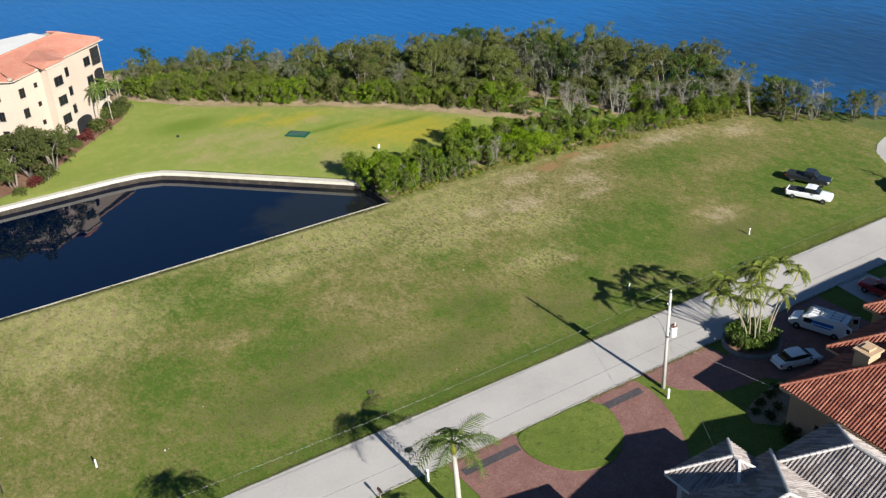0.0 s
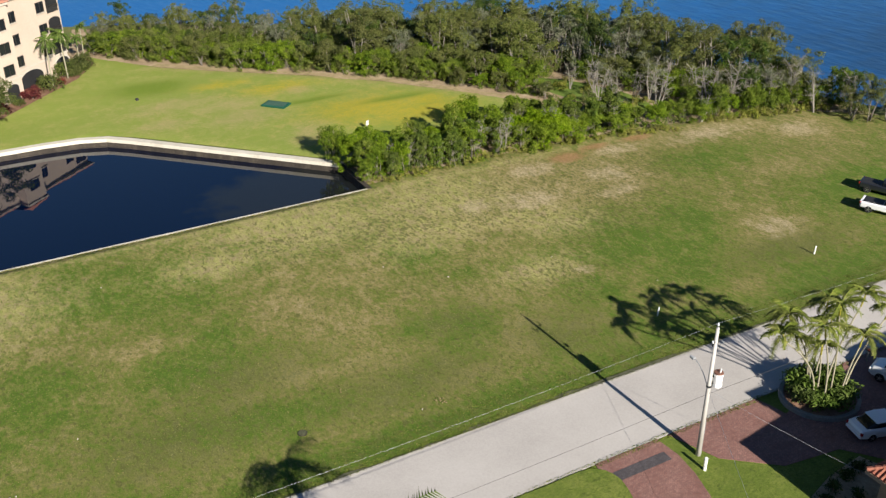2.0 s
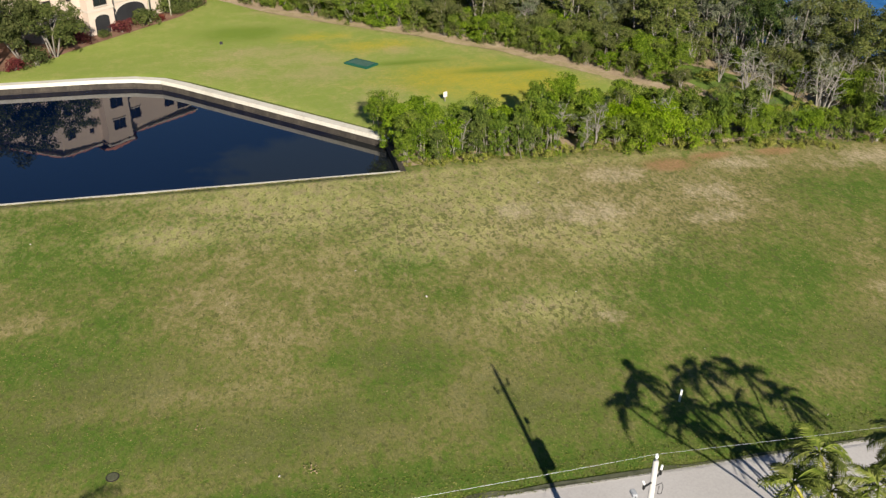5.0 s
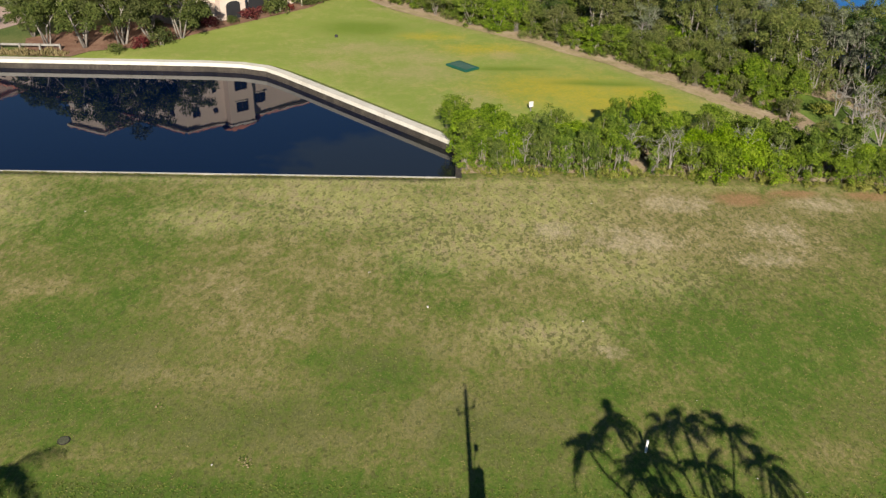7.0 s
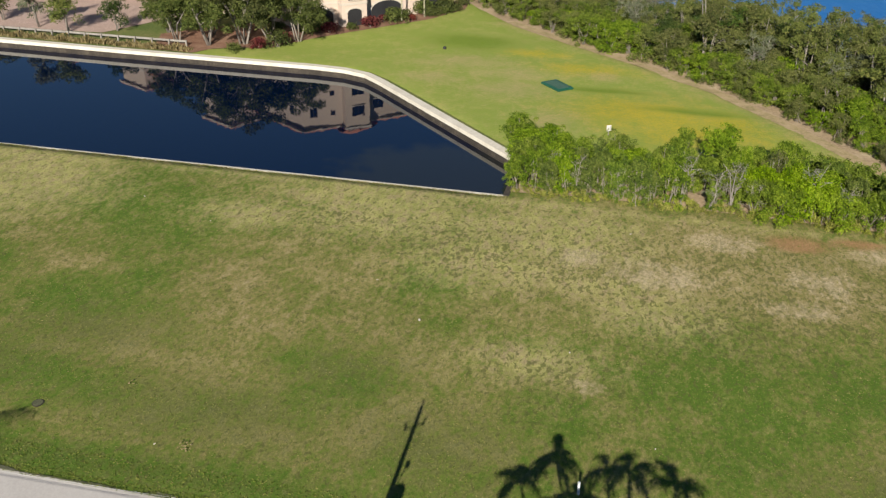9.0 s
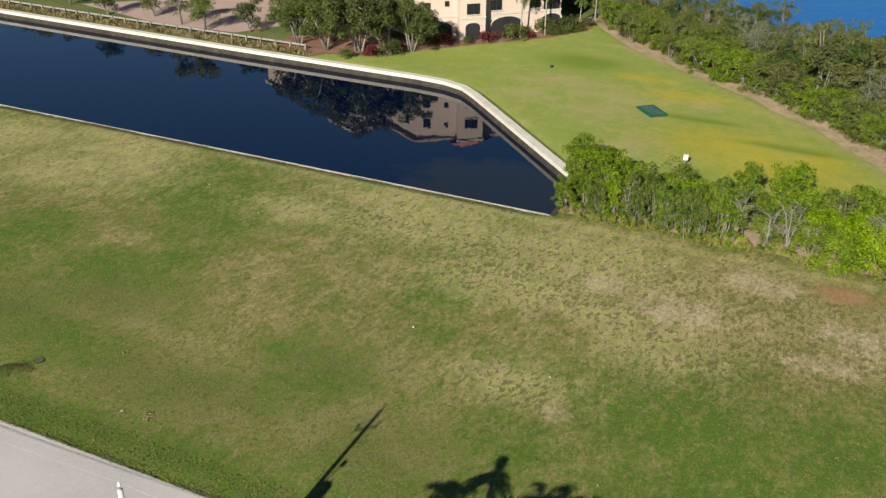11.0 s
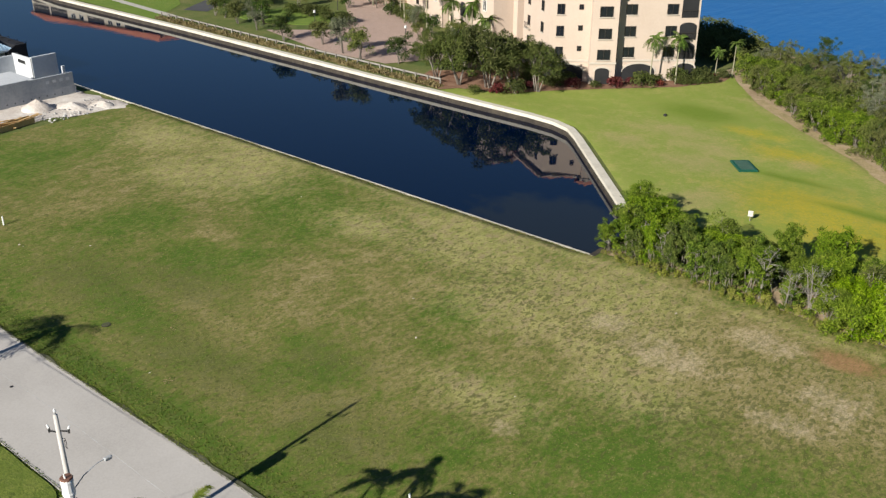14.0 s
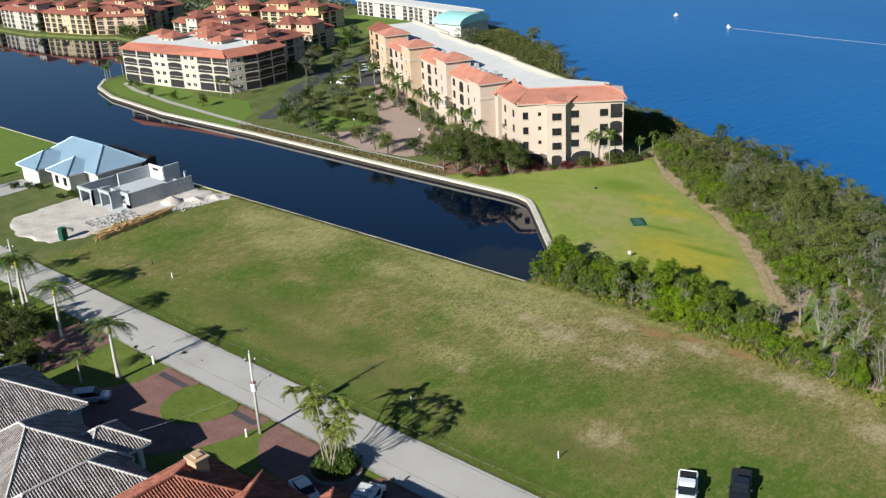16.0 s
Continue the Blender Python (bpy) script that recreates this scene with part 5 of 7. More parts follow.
def west_house():
    h = thing("house", "shaded single-storey house with a dark tiled roof among palms", "house", group="houses")
    part("wall", Geo().box(-57, -82, -0.1, -37, -64.5, 3.4), M["grey_wall"], h)
    hip_roof(h, -57, -82, -37, -64.5, 3.4, 4.6, M["tile_grey"], M["tile_grey"])
    window(h, 0, 1.0, 1.6, 1.4, pose(-37, -72, 0, 0, 0, 90), M["frame"])


grey_house(), red_house(), west_house()


def seam_roof(parent, x0, y0, x1, y1, z, rise):
    ob = hip_roof(parent, x0, y0, x1, y1, z, rise, M["metal_roof"], M["metal_roof"], 0.8, 0.55, 0.045)
    return ob


def blue_house():
    h = thing("house", "white house with a pale blue standing-seam metal hipped roof", "house", group="houses")
    g = Geo()
    for x0, y0, x1, y1, z in ((-124, -14, -100.5, 0.5 - 4, 3.8), (-123, -19.5, -115.5, -13, 3.6), (-112.5, -18, -105, -13, 3.8), (-118, -5, -104, -2, 3.6)):
        g.box(x0, y0, -0.1, x1, y1, z)
    part("wall", g, M["white"], h)
    seam_roof(h, -124, -14, -100.5, -3.5, 3.8, 3.9)
    seam_roof(h, -123, -19.5, -115.5, -10, 3.6, 2.5)
    seam_roof(h, -112.5, -18, -105, -10, 3.7, 2.3)
    part("garage_door", Geo().box(-122, -19.58, 0, -117, -19.45, 2.4), M["slab"], h)
    for x in (-110.5, -107):
        window(h, x, 1.0, 1.2, 1.7, pose(0, -18, 0), M["bronze"])
    m = pose(-100.5, -14, 0, 0, 0, 90)
    for x in (2.2, 7.6):
        window(h, x, 1.5, 1.6, 0.9, m, M["bronze"])
    for k in range(7):
        x = -116 + k * 2.6
        cage = Geo().tube([(x, -2.6, 3.6), (x, -1.5, 4.4), (x, 0.0, 4.4), (x, 0.8 - 1.2, 0.0)], [0.05] * 4, 5)
        part("cage_rib", cage, M["bronze"], h)
    part("cage_screen", Geo().loft([[(x, -3.4, 3.6), (x, -2.2, 4.35), (x, -0.5, 4.35), (x, -0.45, 0.1), (x, -3.4, 0.1)] for x in (-116.5, -99.5)]), M["screen"], h, "black screened pool cage")


def shell_house():
    h = thing("unfinished_house", "roofless grey concrete block house shell on sandy ground", "house", group="houses")
    z = 3.3
    east = Geo()
    east.box(-83.8, -17, 0, -83.5, -9, z).box(-83.8, -9, 0, -83.5, 1.5 - 4, z - 0.15)
    part("block_wall", east, M["block"], h)
    for k in range(4):
        part("wall_opening", Geo().box(-83.48, -6.6 + k * 1.0, 2.2, -83.46, -6.1 + k * 1.0, 2.6), M["slab"], h)
    # tie holes are black plates, the shade inside put into their colour
    for k in range(11):
        part("tie_hole", Geo().box(-83.48, -16 + k * 1.15, 0.5, -83.46, -15.86 + k * 1.15, 0.68), M["black"], h)
    for a, b, c, d, e in ((-92, -17.1, -90.4, -16.8, z), (-88.6, -17.1, -86.6, -16.8, z), (-85, -17.1, -83.5, -16.8, z), (-92, -17.1, -83.5, -16.8, 0.9), (-97.6, -20.2, -96.6, -19.8, z), (-93, -20.2, -92, -19.8, z),
                          (-97.6, -20.2, -97.2, -12, z), (-92.4, -20.2, -92, -17, z), (-90.5, -19.4, -90.1, -17, z + .5), (-86.7, -19.4, -86.3, -17, z + .5)):
        part("block_wall", Geo().box(a, b, 0, c, d, e), M["block"], h)
    for a, b, c, d, e in ((-97.6, -20.25, -92, -19.75, 2.7), (-92, -17.15, -83.5, -16.75, 2.6), (-90.5, -19.6, -86.3, -19.2, 3.2)):
        part("lintel", Geo().box(a, b, e, c, d, z + (0.5 if e > 3 else 0.02)), M["block"], h)
    part("deck", Geo().box(-91.5, -16.7, 2.6, -83.9, -7.4, 2.8), M["slab"], h, "pale concrete deck slab inside the walls")
    for a, b, c, d, e in ((-96, -4.6, -90.5, -4.3, 4.2), (-90.8, -4.6, -90.4, -0.8, 4.4), (-96.2, -12, -95.8, -4.3, 3.9), (-90.5, -2.6, -83.5, -2.3, 1.2), (-86, -2.7, -85.7, -2.3, 3.6)):
        part("block_wall", Geo().box(a, b, 0, c, d, e), M["slab"], h)
    # flat black plate painting the dark inside of an opening
    part("wall_opening", Geo().box(-94.4, -4.65, 3.1, -92.4, -4.58, 3.6), M["black"], h)
    part("floor_slab", Geo().box(-97.5, -19.8, 0.02, -83.6, -2.4, 0.2), M["slab"], h)


blue_house(), shell_house()


def sand_lot():
    bm = bmesh.new()
    pts = oval(0, 0, 1, 1, n=40, wob=0.05)
    ring = [(-99.5, -33), (-95, -36), (-88, -37.5), (-80, -36), (-77, -31), (-78.5, -22), (-76, -14), (-73.6, -7), (-71.8, -1.0), (-76, -0.8), (-82, -1.2), (-92, -1.8), (-99, -10), (-100, -22)]
    vs = [bm.verts.new((x + noise.noise(Vector((x * .4, y * .4, 0))) * 1.5, y + noise.noise(Vector((x * .5, y * .5, 9))) * 1.0, 0.06)) for x, y in fine_line(ring + ring[:1], 1.5)[:-1]]
    f = bm.faces.new(vs)
    f.normal_update()
    if f.normal.z < 0:
        f.normal_flip()
    for axis, lo, hi in ((0, -100, -71), (1, -38, 0)):
        for k in range(lo, hi, 1):
            co, no = ((k + 0.3, 0, 0), (1, 0, 0)) if axis == 0 else ((0, k + 0.3, 0), (0, 1, 0))
            bmesh.ops.bisect_plane(bm, geom=bm.verts[:] + bm.edges[:] + bm.faces[:], plane_co=co, plane_no=no)
    for v in bm.verts:
        if not v.is_boundary:
            v.co.z += 0.10 + 0.16 * noise.noise(Vector((v.co.x * 0.5, v.co.y * 0.5, 2)))
    solid("sand_lot", bm, M["sand"], "white churned sand around the building site", "ground", "structure", smooth=True)


sand_lot()


def heap(name, x, y, rx, ry, h, mat, label, category, seed):
    g = Geo()
    rings = []
    for k in range(9):
        f = k / 8
        ring = []
        for i in range(22):
            a = i * math.tau / 22
            wob = 1 + 0.25 * noise.noise(Vector((math.cos(a) * 1.5, math.sin(a) * 1.5, seed + f)))
            r = (1 - f) * wob
            ring.append((rx * r * math.cos(a), ry * r * math.sin(a), h * f ** 0.8 * (1 + 0.15 * noise.noise(Vector((a, f * 3, seed))))))
        rings.append(ring)
    g.loft(rings)
    ob = solid(name, g, mat, label, category, smooth=True)
    ob.matrix_basis = pose(x, y, 0.02)
    return ob


heap("sand_mound", -80.2, -10, 2.6, 2.2, 1.5, M["sand"], "conical pile of white sand by the block wall", "sand pile", 1)
heap("sand_mound", -77.5, -6.5, 3.2, 1.8, 0.8, M["sand"], "low ridge of pale sand and rubble", "sand pile", 2)
heap("sand_mound", -83.5, -31, 2.2, 1.6, 0.9, M["sand"], "small heap of white sand near the road", "sand pile", 3)
heap("sand_mound", -75.4, -3.2, 2.6, 1.4, 0.7, M["sand"], "low heap of sand at the seawall", "sand pile", 6)


def scattered(name, n, area, mat, label, category, size, seed, flat=0.5):
    rng = random.Random(seed)
    g = Geo()
    for _ in range(n):
        x, y = rng.uniform(area[0], area[2]), rng.uniform(area[1], area[3])
        s = size * rng.uniform(0.4, 1.4)
        b = Geo().soft_box(-s, -s * rng.uniform(.4, 1), 0, s, s * rng.uniform(.4, 1), s * flat * 2, s * 0.2)
        g.join(b, pose(x, y, rng.uniform(0.02, 0.25), rng.uniform(-25, 25), rng.uniform(-25, 25), rng.uniform(0, 360)))
    return solid(name, g, mat, label, category, "stuff")


scattered("rubble", 380, (-84, -27, -78.5, -18), M["debris"], "heap of broken grey concrete block rubble", "rubble", 0.17, 5)
scattered("rubble", 160, (-79, -12, -73.5, -2), M["debris"], "pale broken rubble scattered in the sand", "rubble", 0.12, 6)


def timber_pile():
    t = thing("timber_pile", "long pile of sawn yellow formwork timber on the grass", "timber")
    rng = random.Random(9)
    for k in range(90):
        L = rng.uniform(2.2, 5.2)
        u = rng.uniform(0, 1)
        x, y = -74.0 - 2.6 * u + rng.uniform(-1.0, 1.0), -29.5 + 16 * u
        g = Geo().box(-L / 2, -0.09, 0, L / 2, 0.09, 0.06)
        part("plank", g, M["timber"], t, m=pose(x, y, 0.12 + rng.uniform(0, 0.75) * (1 - abs(2 * u - 1) * 0.3), rng.uniform(-8, 8), rng.uniform(-9, 9), 97 + rng.gauss(0, 14)))
    for k in range(34):
        L = rng.uniform(1.2, 3.2)
        u = rng.uniform(-0.05, 0.5)
        g = Geo().box(-L / 2, -0.08, 0, L / 2, 0.08, 0.04)
        part("plank", g, M["timber"], t, m=pose(-74.6 - 2.2 * u + rng.uniform(-1.5, 1.5), -29.5 + 16 * u, 0.55 + rng.uniform(0, 0.5), rng.uniform(-14, 14), rng.uniform(-16, 16), rng.uniform(40, 170)))
    for x in (-73.1, -74.4):
        part("edge_board", Geo().box(-8.4, -0.05, 0.0, 8.4, 0.05, 0.75), M["timber"], t, m=pose(x - 0.9, -21.5, 0.03, 0, 0, 98))


timber_pile()

# ---- plants ----
def leaf_cloud(rng, blobs, n, size, flat=0.35):
    """Leaf clumps as small bent quads, spread near the surface of several round masses."""
    blobs = np.array(blobs, float)
    w = blobs[:, 3] ** 2
    pick = rng.choice(len(blobs), n, p=w / w.sum())
    d = rng.normal(size=(n, 3))
    d /= np.linalg.norm(d, axis=1)[:, None]
    d[:, 2] = np.where(d[:, 2] < -0.55, -d[:, 2], d[:, 2])
    r = blobs[pick, 3] * np.clip(rng.normal(0.88, 0.2, n), 0.2, 1.25)
    c = blobs[pick, :3] + d * r[:, None] * np.array([1, 1, 0.85])
    nrm = d * 1.0 + rng.normal(size=(n, 3)) * 0.55 + np.array([0, 0, flat])
    nrm /= np.linalg.norm(nrm, axis=1)[:, None]
    t = np.cross(nrm, rng.normal(size=(n, 3)))
    t /= np.linalg.norm(t, axis=1)[:, None]
    b = np.cross(nrm, t)
    s = (size * rng.uniform(0.55, 1.35, n))[:, None]
    v = np.stack([c - t * s, c - b * s * 0.33 + nrm * s * 0.2, c + t * s, c + b * s * 0.33 + nrm * s * 0.2], 1)
    v[:, :, 2] = np.maximum(v[:, :, 2], 0.03)
    return v.reshape(-1, 3)


def cloud_mesh(name, v, mat):
    data = bpy.data.meshes.new(name)
    data.from_pydata(v.tolist(), [], np.arange(len(v)).reshape(-1, 4).tolist())
    data.materials.append(mat)
    return data


def limbs(rng, height, spread, stems, thick):
    g = Geo()
    tips = []
    for k in range(stems):
        a = rng.uniform(0, math.tau)
        base = Vector((rng.normal(0, .15) * stems * 0.3, rng.normal(0, .15) * stems * 0.3, -0.05))
        top = Vector((math.cos(a) * spread * rng.uniform(.2, .7), math.sin(a) * spread * rng.uniform(.2, .7), height * rng.uniform(.6, .9)))
        mid = base.lerp(top, 0.5) + Vector((rng.normal(0, .2), rng.normal(0, .2), 0)) * spread * 0.3
        g.tube([base, mid, top], [thick, thick * 0.65, thick * 0.28], 6)
        for j in range(3):
            p = mid.lerp(top, rng.uniform(0, .8))
            q = p + Vector((rng.normal(0, 1), rng.normal(0, 1), rng.uniform(.3, 1.0))).normalized() * spread * rng.uniform(.35, .7)
            g.tube([p, p.lerp(q, .5) + Vector((0, 0, .08)), q], [thick * .4, thick * .28, thick * .1], 5)
            tips.append(q)
        tips.append(top)
    return g, tips


def tree_kind(name, label, category, group, seed, height, spread, stems, thick, leaf, n, size, blob_r, low=0.35, extra=6, trunk="trunk", wide=0.9):
    """One tree or bush with trunk and crown; returns the thing to be copied."""
    rng = np.random.default_rng(seed)
    t = thing(name, label, category, group=group)
    g, tips = limbs(rng, height, spread, stems, thick)
    if stems:
        part("trunk", g, M[trunk], t, smooth=True)
    blobs = [(p.x, p.y, min(p.z, height - blob_r * 0.6), blob_r * rng.uniform(.6, 1.1)) for p in tips]
    for _ in range(extra):
        a, r = rng.uniform(0, math.tau), spread * math.sqrt(rng.uniform(0, 1)) * wide
        z = rng.uniform(low, 0.95) * height
        blobs.append((r * math.cos(a), r * math.sin(a), max(z - blob_r * .3, blob_r * .5), blob_r * rng.uniform(.55, 1.0)))
    part("crown", cloud_mesh("crown", leaf_cloud(rng, blobs, n, size), M[leaf]), None, t)
    return t


def dead_tree(name, label, seed, height):
    rng = np.random.default_rng(seed)
    t = thing(name, label, "tree", group="mangrove trees")
    g = Geo()
    for k in range(3):
        a = rng.uniform(0, math.tau)
        p = Vector((0, 0, -.05))
        q = Vector((math.cos(a) * height * .18, math.sin(a) * height * .18, height * rng.uniform(.75, 1)))
        m_ = p.lerp(q, .5) + Vector((rng.normal(0, .3), rng.normal(0, .3), 0))
        g.tube([p, m_, q], [.14, .09, .03], 6)
        for j in range(12):
            s = m_.lerp(q, rng.uniform(-.3, 1))
            e = s + Vector((rng.normal(0, 1), rng.normal(0, 1), rng.uniform(.2, 1.3))).normalized() * rng.uniform(.8, 2.2)
            g.tube([s, s.lerp(e, .5) + Vector((0, 0, .1)), e], [.04, .03, .012], 4)
            for _ in range(3):
                f = s.lerp(e, rng.uniform(.3, 1))
                h = f + Vector((rng.normal(0, 1), rng.normal(0, 1), rng.uniform(0, 1))).normalized() * rng.uniform(.4, 1.0)
                g.cyl(f, h, .016, .007, 4, False)
    part("trunk", g, M["dead"], t, "bleached leafless trunk and branches")
    blobs = [(rng.normal(0, height * .14), rng.normal(0, height * .14), height * rng.uniform(.45, .95), .7) for _ in range(6)]
    part("crown", cloud_mesh("crown", leaf_cloud(rng, blobs, 160, 0.2), M["leaf_grey"]), None, t, "thin grey-green remaining leaves")
    return t


def placed(kinds, spots, seed, z=0.0, smin=0.8, smax=1.2, tall=False):
    """Stand copies of the kinds on the spots; the first spot of each kind takes the original."""
    rng = random.Random(seed)
    used = set()
    for k, s in enumerate(spots):
        kind = kinds[k % len(kinds)] if len(s) < 4 else kinds[s[3] % len(kinds)]
        size = (s[2] if len(s) > 2 and s[2] else 1.0) * rng.uniform(smin, smax)
        m = pose(s[0], s[1], z, 0, 0, rng.uniform(0, 360)) @ Matrix.Diagonal((size, size, size * rng.uniform(.9, 1.12) * (rng.uniform(.85, 1.3) if tall else 1), 1))
        if kind.name not in used:
            used.add(kind.name)
            kind.matrix_basis = m
        else:
            c = copy_thing(kind, Matrix.Identity(4))
            c.matrix_basis = m


def scatter_in(poly, spacing, seed, keep=lambda x, y: True):
    rng = random.Random(seed)
    xs, ys = [p[0] for p in poly], [p[1] for p in poly]
    inside = lambda x, y: sum(((b[1] > y) != (a[1] > y)) and x < (a[0] - b[0]) * (y - b[1]) / (a[1] - b[1]) + b[0] for a, b in zip(poly, poly[1:] + poly[:1])) % 2
    out = []
    y, row = min(ys), 0
    while y < max(ys):
        x = min(xs) + (row % 2) * spacing / 2
        while x < max(xs):
            px, py = x + rng.uniform(-.35, .35) * spacing, y + rng.uniform(-.35, .35) * spacing
            if inside(px, py) and keep(px, py):
                out.append((px, py))
            x += spacing
        y += spacing * 0.87
        row += 1
    rng.shuffle(out)
    return out


# the thicket between the lot and the lawn
bushes = [tree_kind("bush", "dense bright green bush with many thin stems beside the grass", "bush", "thicket", 20 + k, 4.1, 1.6, 9, .04, "leaf_bush", 4600, .135, .56, .05, 21 + 5 * k, "stem", 1.15) for k in range(3)]
bushes.append(tree_kind("bush", "leggy olive green bush with bare stems showing", "bush", "thicket", 27, 4.6, 1.5, 10, .055, "leaf_mang", 2300, .105, .50, .12, 9, "pale_stem"))
leggy = [tree_kind("thicket_tree", "leggy green bush on bare pale stems beside the canal", "bush", "thicket", 130 + k, 4.4, 1.35, 7, .045, "leaf_bush", 4200, .12, .45, .04, 24, "pale_stem", 1.05) for k in range(3)]
broad = [tree_kind("bush", "broad rounded bright green bush with a dense leafy skin", "bush", "thicket", 140 + k, 3.3, 2.0, 6, .05, "leaf_lime", 5600, .125, .60, .05, 26, "stem", 1.15) for k in range(2)]
reedy = [tree_kind("bush", "upright reedy bush with many thin straight stems", "bush", "thicket", 150 + k, 4.3, .9, 8, .035, "leaf_deep", 3900, .12, .36, .02, 26, "pale_stem", 1.15) for k in range(2)]
clear = lambda x, y: ((x - 40.5) / 5.5) ** 2 + ((y - 12) / 11.5) ** 2 > 1
gap = lambda x, y: abs(x - 16.6 - 0.25 * (y - 1)) > 1.0 or y > 5.5
placed(leggy, [(0.9, 1.7, .85), (1.5, 4.0, 1.05), (0.9, 6.4, 1.1), (2.4, 2.4, .95), (3.4, 4.6, 1.05), (2.9, 7.2, 1.0), (0.2, 8.6, .95), (5.2, 1.8, .9), (6.6, 5.2, 1.0), (12.2, 2.4, .95), (13.4, 4.6, 1.0), (14.6, 1.8, .9), (19.2, 3.2, .95), (20.4, 6.0, 1.0), (30.6, 4.2, 1.05), (33.8, 3.0, 1.0)], 31, smin=.9, smax=1.12)
placed(reedy, [(3.8, 1.2), (6.0, 2.6, .9), (7.4, 1.5), (8.6, 2.4, 1.1), (9.6, 1.4, .95), (10.7, 2.2, 1.05), (11.6, 1.3, .9), (13.0, 1.4), (15.0, 3.2, 1.05), (18.2, 1.4, .9), (29.4, 2.2, 1.1), (32.0, 1.6), (35.2, 2.0, 1.1), (36.4, 4.4, 1.1), (28.0, 5.2, 1.1)], 32, smin=.85, smax=1.15)
placed(broad, [(4.6, 3.2, .85), (8.8, 4.6, .95), (11.0, 5.0, .95), (14.0, 6.6, .9), (17.9, 5.4, .9), (22.0, 1.6, .95), (23.8, .5, 1.0), (25.6, 1.2, 1.1), (27.4, .4, .95), (24.4, 3.0, 1.15), (27.0, 3.0, 1.1), (22.2, 4.2, 1.0), (31.0, 1.4, .85), (34.6, .4, .8), (36.8, 1.6, .8)], 34, smin=.9, smax=1.12)
placed(bushes, [p for p in scatter_in([(4, 4.2), (33, 4.4), (37, 3.5), (36.5, 6), (31, 10), (24, 10.6), (13, 9.6), (3, 8.2)], 3.0, 3) if gap(*p)] + scatter_in([(46, -1.8), (57, -4.6), (65, -7.5), (60, -1), (52, 4), (47, 6)], 2.6, 4), 31, smin=.55, smax=.95, tall=True)

skirt = [(36 + k * 2.1, 0.2 - max(0, k) * 0.42 + 0.5 * math.sin(k * 2.3), .7) for k in range(14) if k != 8]
placed([copy_thing(bushes[k], pose(0, 0, 0)) for k in (0, 2, 1)], skirt, 33, smin=.8, smax=1.2)

# taller trees of the shore thicket
mang = [tree_kind("mangrove_tree", "tall olive green mangrove with a ragged crown on grey trunks", "tree", "mangrove trees", 40 + k, 7.6, 2.3, 5, .09, "leaf_mang", 5600, .122, .62, .10, 36, wide=1.25) for k in range(3)]
mang.append(tree_kind("mangrove_tree", "grey-green thin-leaved mangrove with open crown", "tree", "mangrove trees", 47, 6.8, 2.1, 7, .08, "leaf_grey", 3000, .115, .62, .2, 22, "trunk", 1.2))
mang.append(tree_kind("mangrove_tree", "dark green mangrove with a dense crown", "tree", "mangrove trees", 48, 6.4, 2.4, 4, .10, "leaf_dark", 5200, .125, .66, .1, 32, wide=1.25))
shore = [(-16.5, 70), (-7, 57.5), (1, 50.8), (11, 43), (20, 34.4), (27.4, 25.6), (34.6, 15.2), (42, 8), (52, 1.5), (60, -5.5), (67, -11), (71, -8), (63.5, 9.5), (48.5, 32.5), (29, 55.8), (7, 76), (-12, 84)]
edge = lambda x, y: (x + 1) * 0.66 + (y - 49.6) * 0.75 > 5.0
lower = lambda y: .56 if y > 58 else .74 if y > 44 else 1.0 if y > 28 else 1.14
placed(mang, [(x, y, lower(y)) for x, y in scatter_in(shore, 3.5, 8, lambda x, y: edge(x, y) and clear(x, y))], 41, smin=.78, smax=1.3)
low_b = [tree_kind("shore_bush", "rounded bright green shrub at the edge of the shore thicket", "bush", "shore shrubs", 60 + k, 3.5, 1.9, 5, .06, "leaf_bush", 4800, .118, .52, .04, 36, wide=1.15) for k in range(2)]
low_b.append(tree_kind("shore_bush", "olive shrub at the edge of the shore thicket", "bush", "shore shrubs", 64, 3.9, 1.9, 5, .06, "leaf_mang", 5000, .108, .56, .04, 34, wide=1.15))
placed(low_b, scatter_in(shore, 2.8, 9, lambda x, y: 1.8 < (x + 1) * 0.66 + (y - 49.6) * 0.75 < 9.5 and clear(x, y)), 42, smin=.75, smax=1.2)
rim = fine_line([(-15.4, 67), (-7.6, 56.6), (0.4, 49.8), (10.4, 42), (19.2, 33.6), (26, 24.8), (33.4, 14.2), (39.5, 7.6)], 2.1)
placed([copy_thing(b, pose(0, 0, 0)) for b in low_b], [(x + 1.9 + .7 * math.sin(k * 2.1), y + 1.6 + .5 * math.cos(k * 1.3)) for k, (x, y) in enumerate(rim) if clear(x + 1.5, y + 1)], 46, smin=.5, smax=.95)
dead = [dead_tree("bare_tree", "bleached bare mangrove standing among green trees", 70 + k, 7.2) for k in range(2)]
placed(dead, [(12, 58), (20, 50), (24, 45), (27, 43), (31, 36), (36, 30), (40, 24), (46, 16), (50, 9), (55, 3), (62, -3), (66, -10), (58, -3), (44, 8), (53, -1), (70, -14)] + [(39 + 2.6 * k, 9 - 1.5 * k + 3.5 * math.sin(k * 2.7)) for k in range(10)], 43, smin=.55, smax=.9)
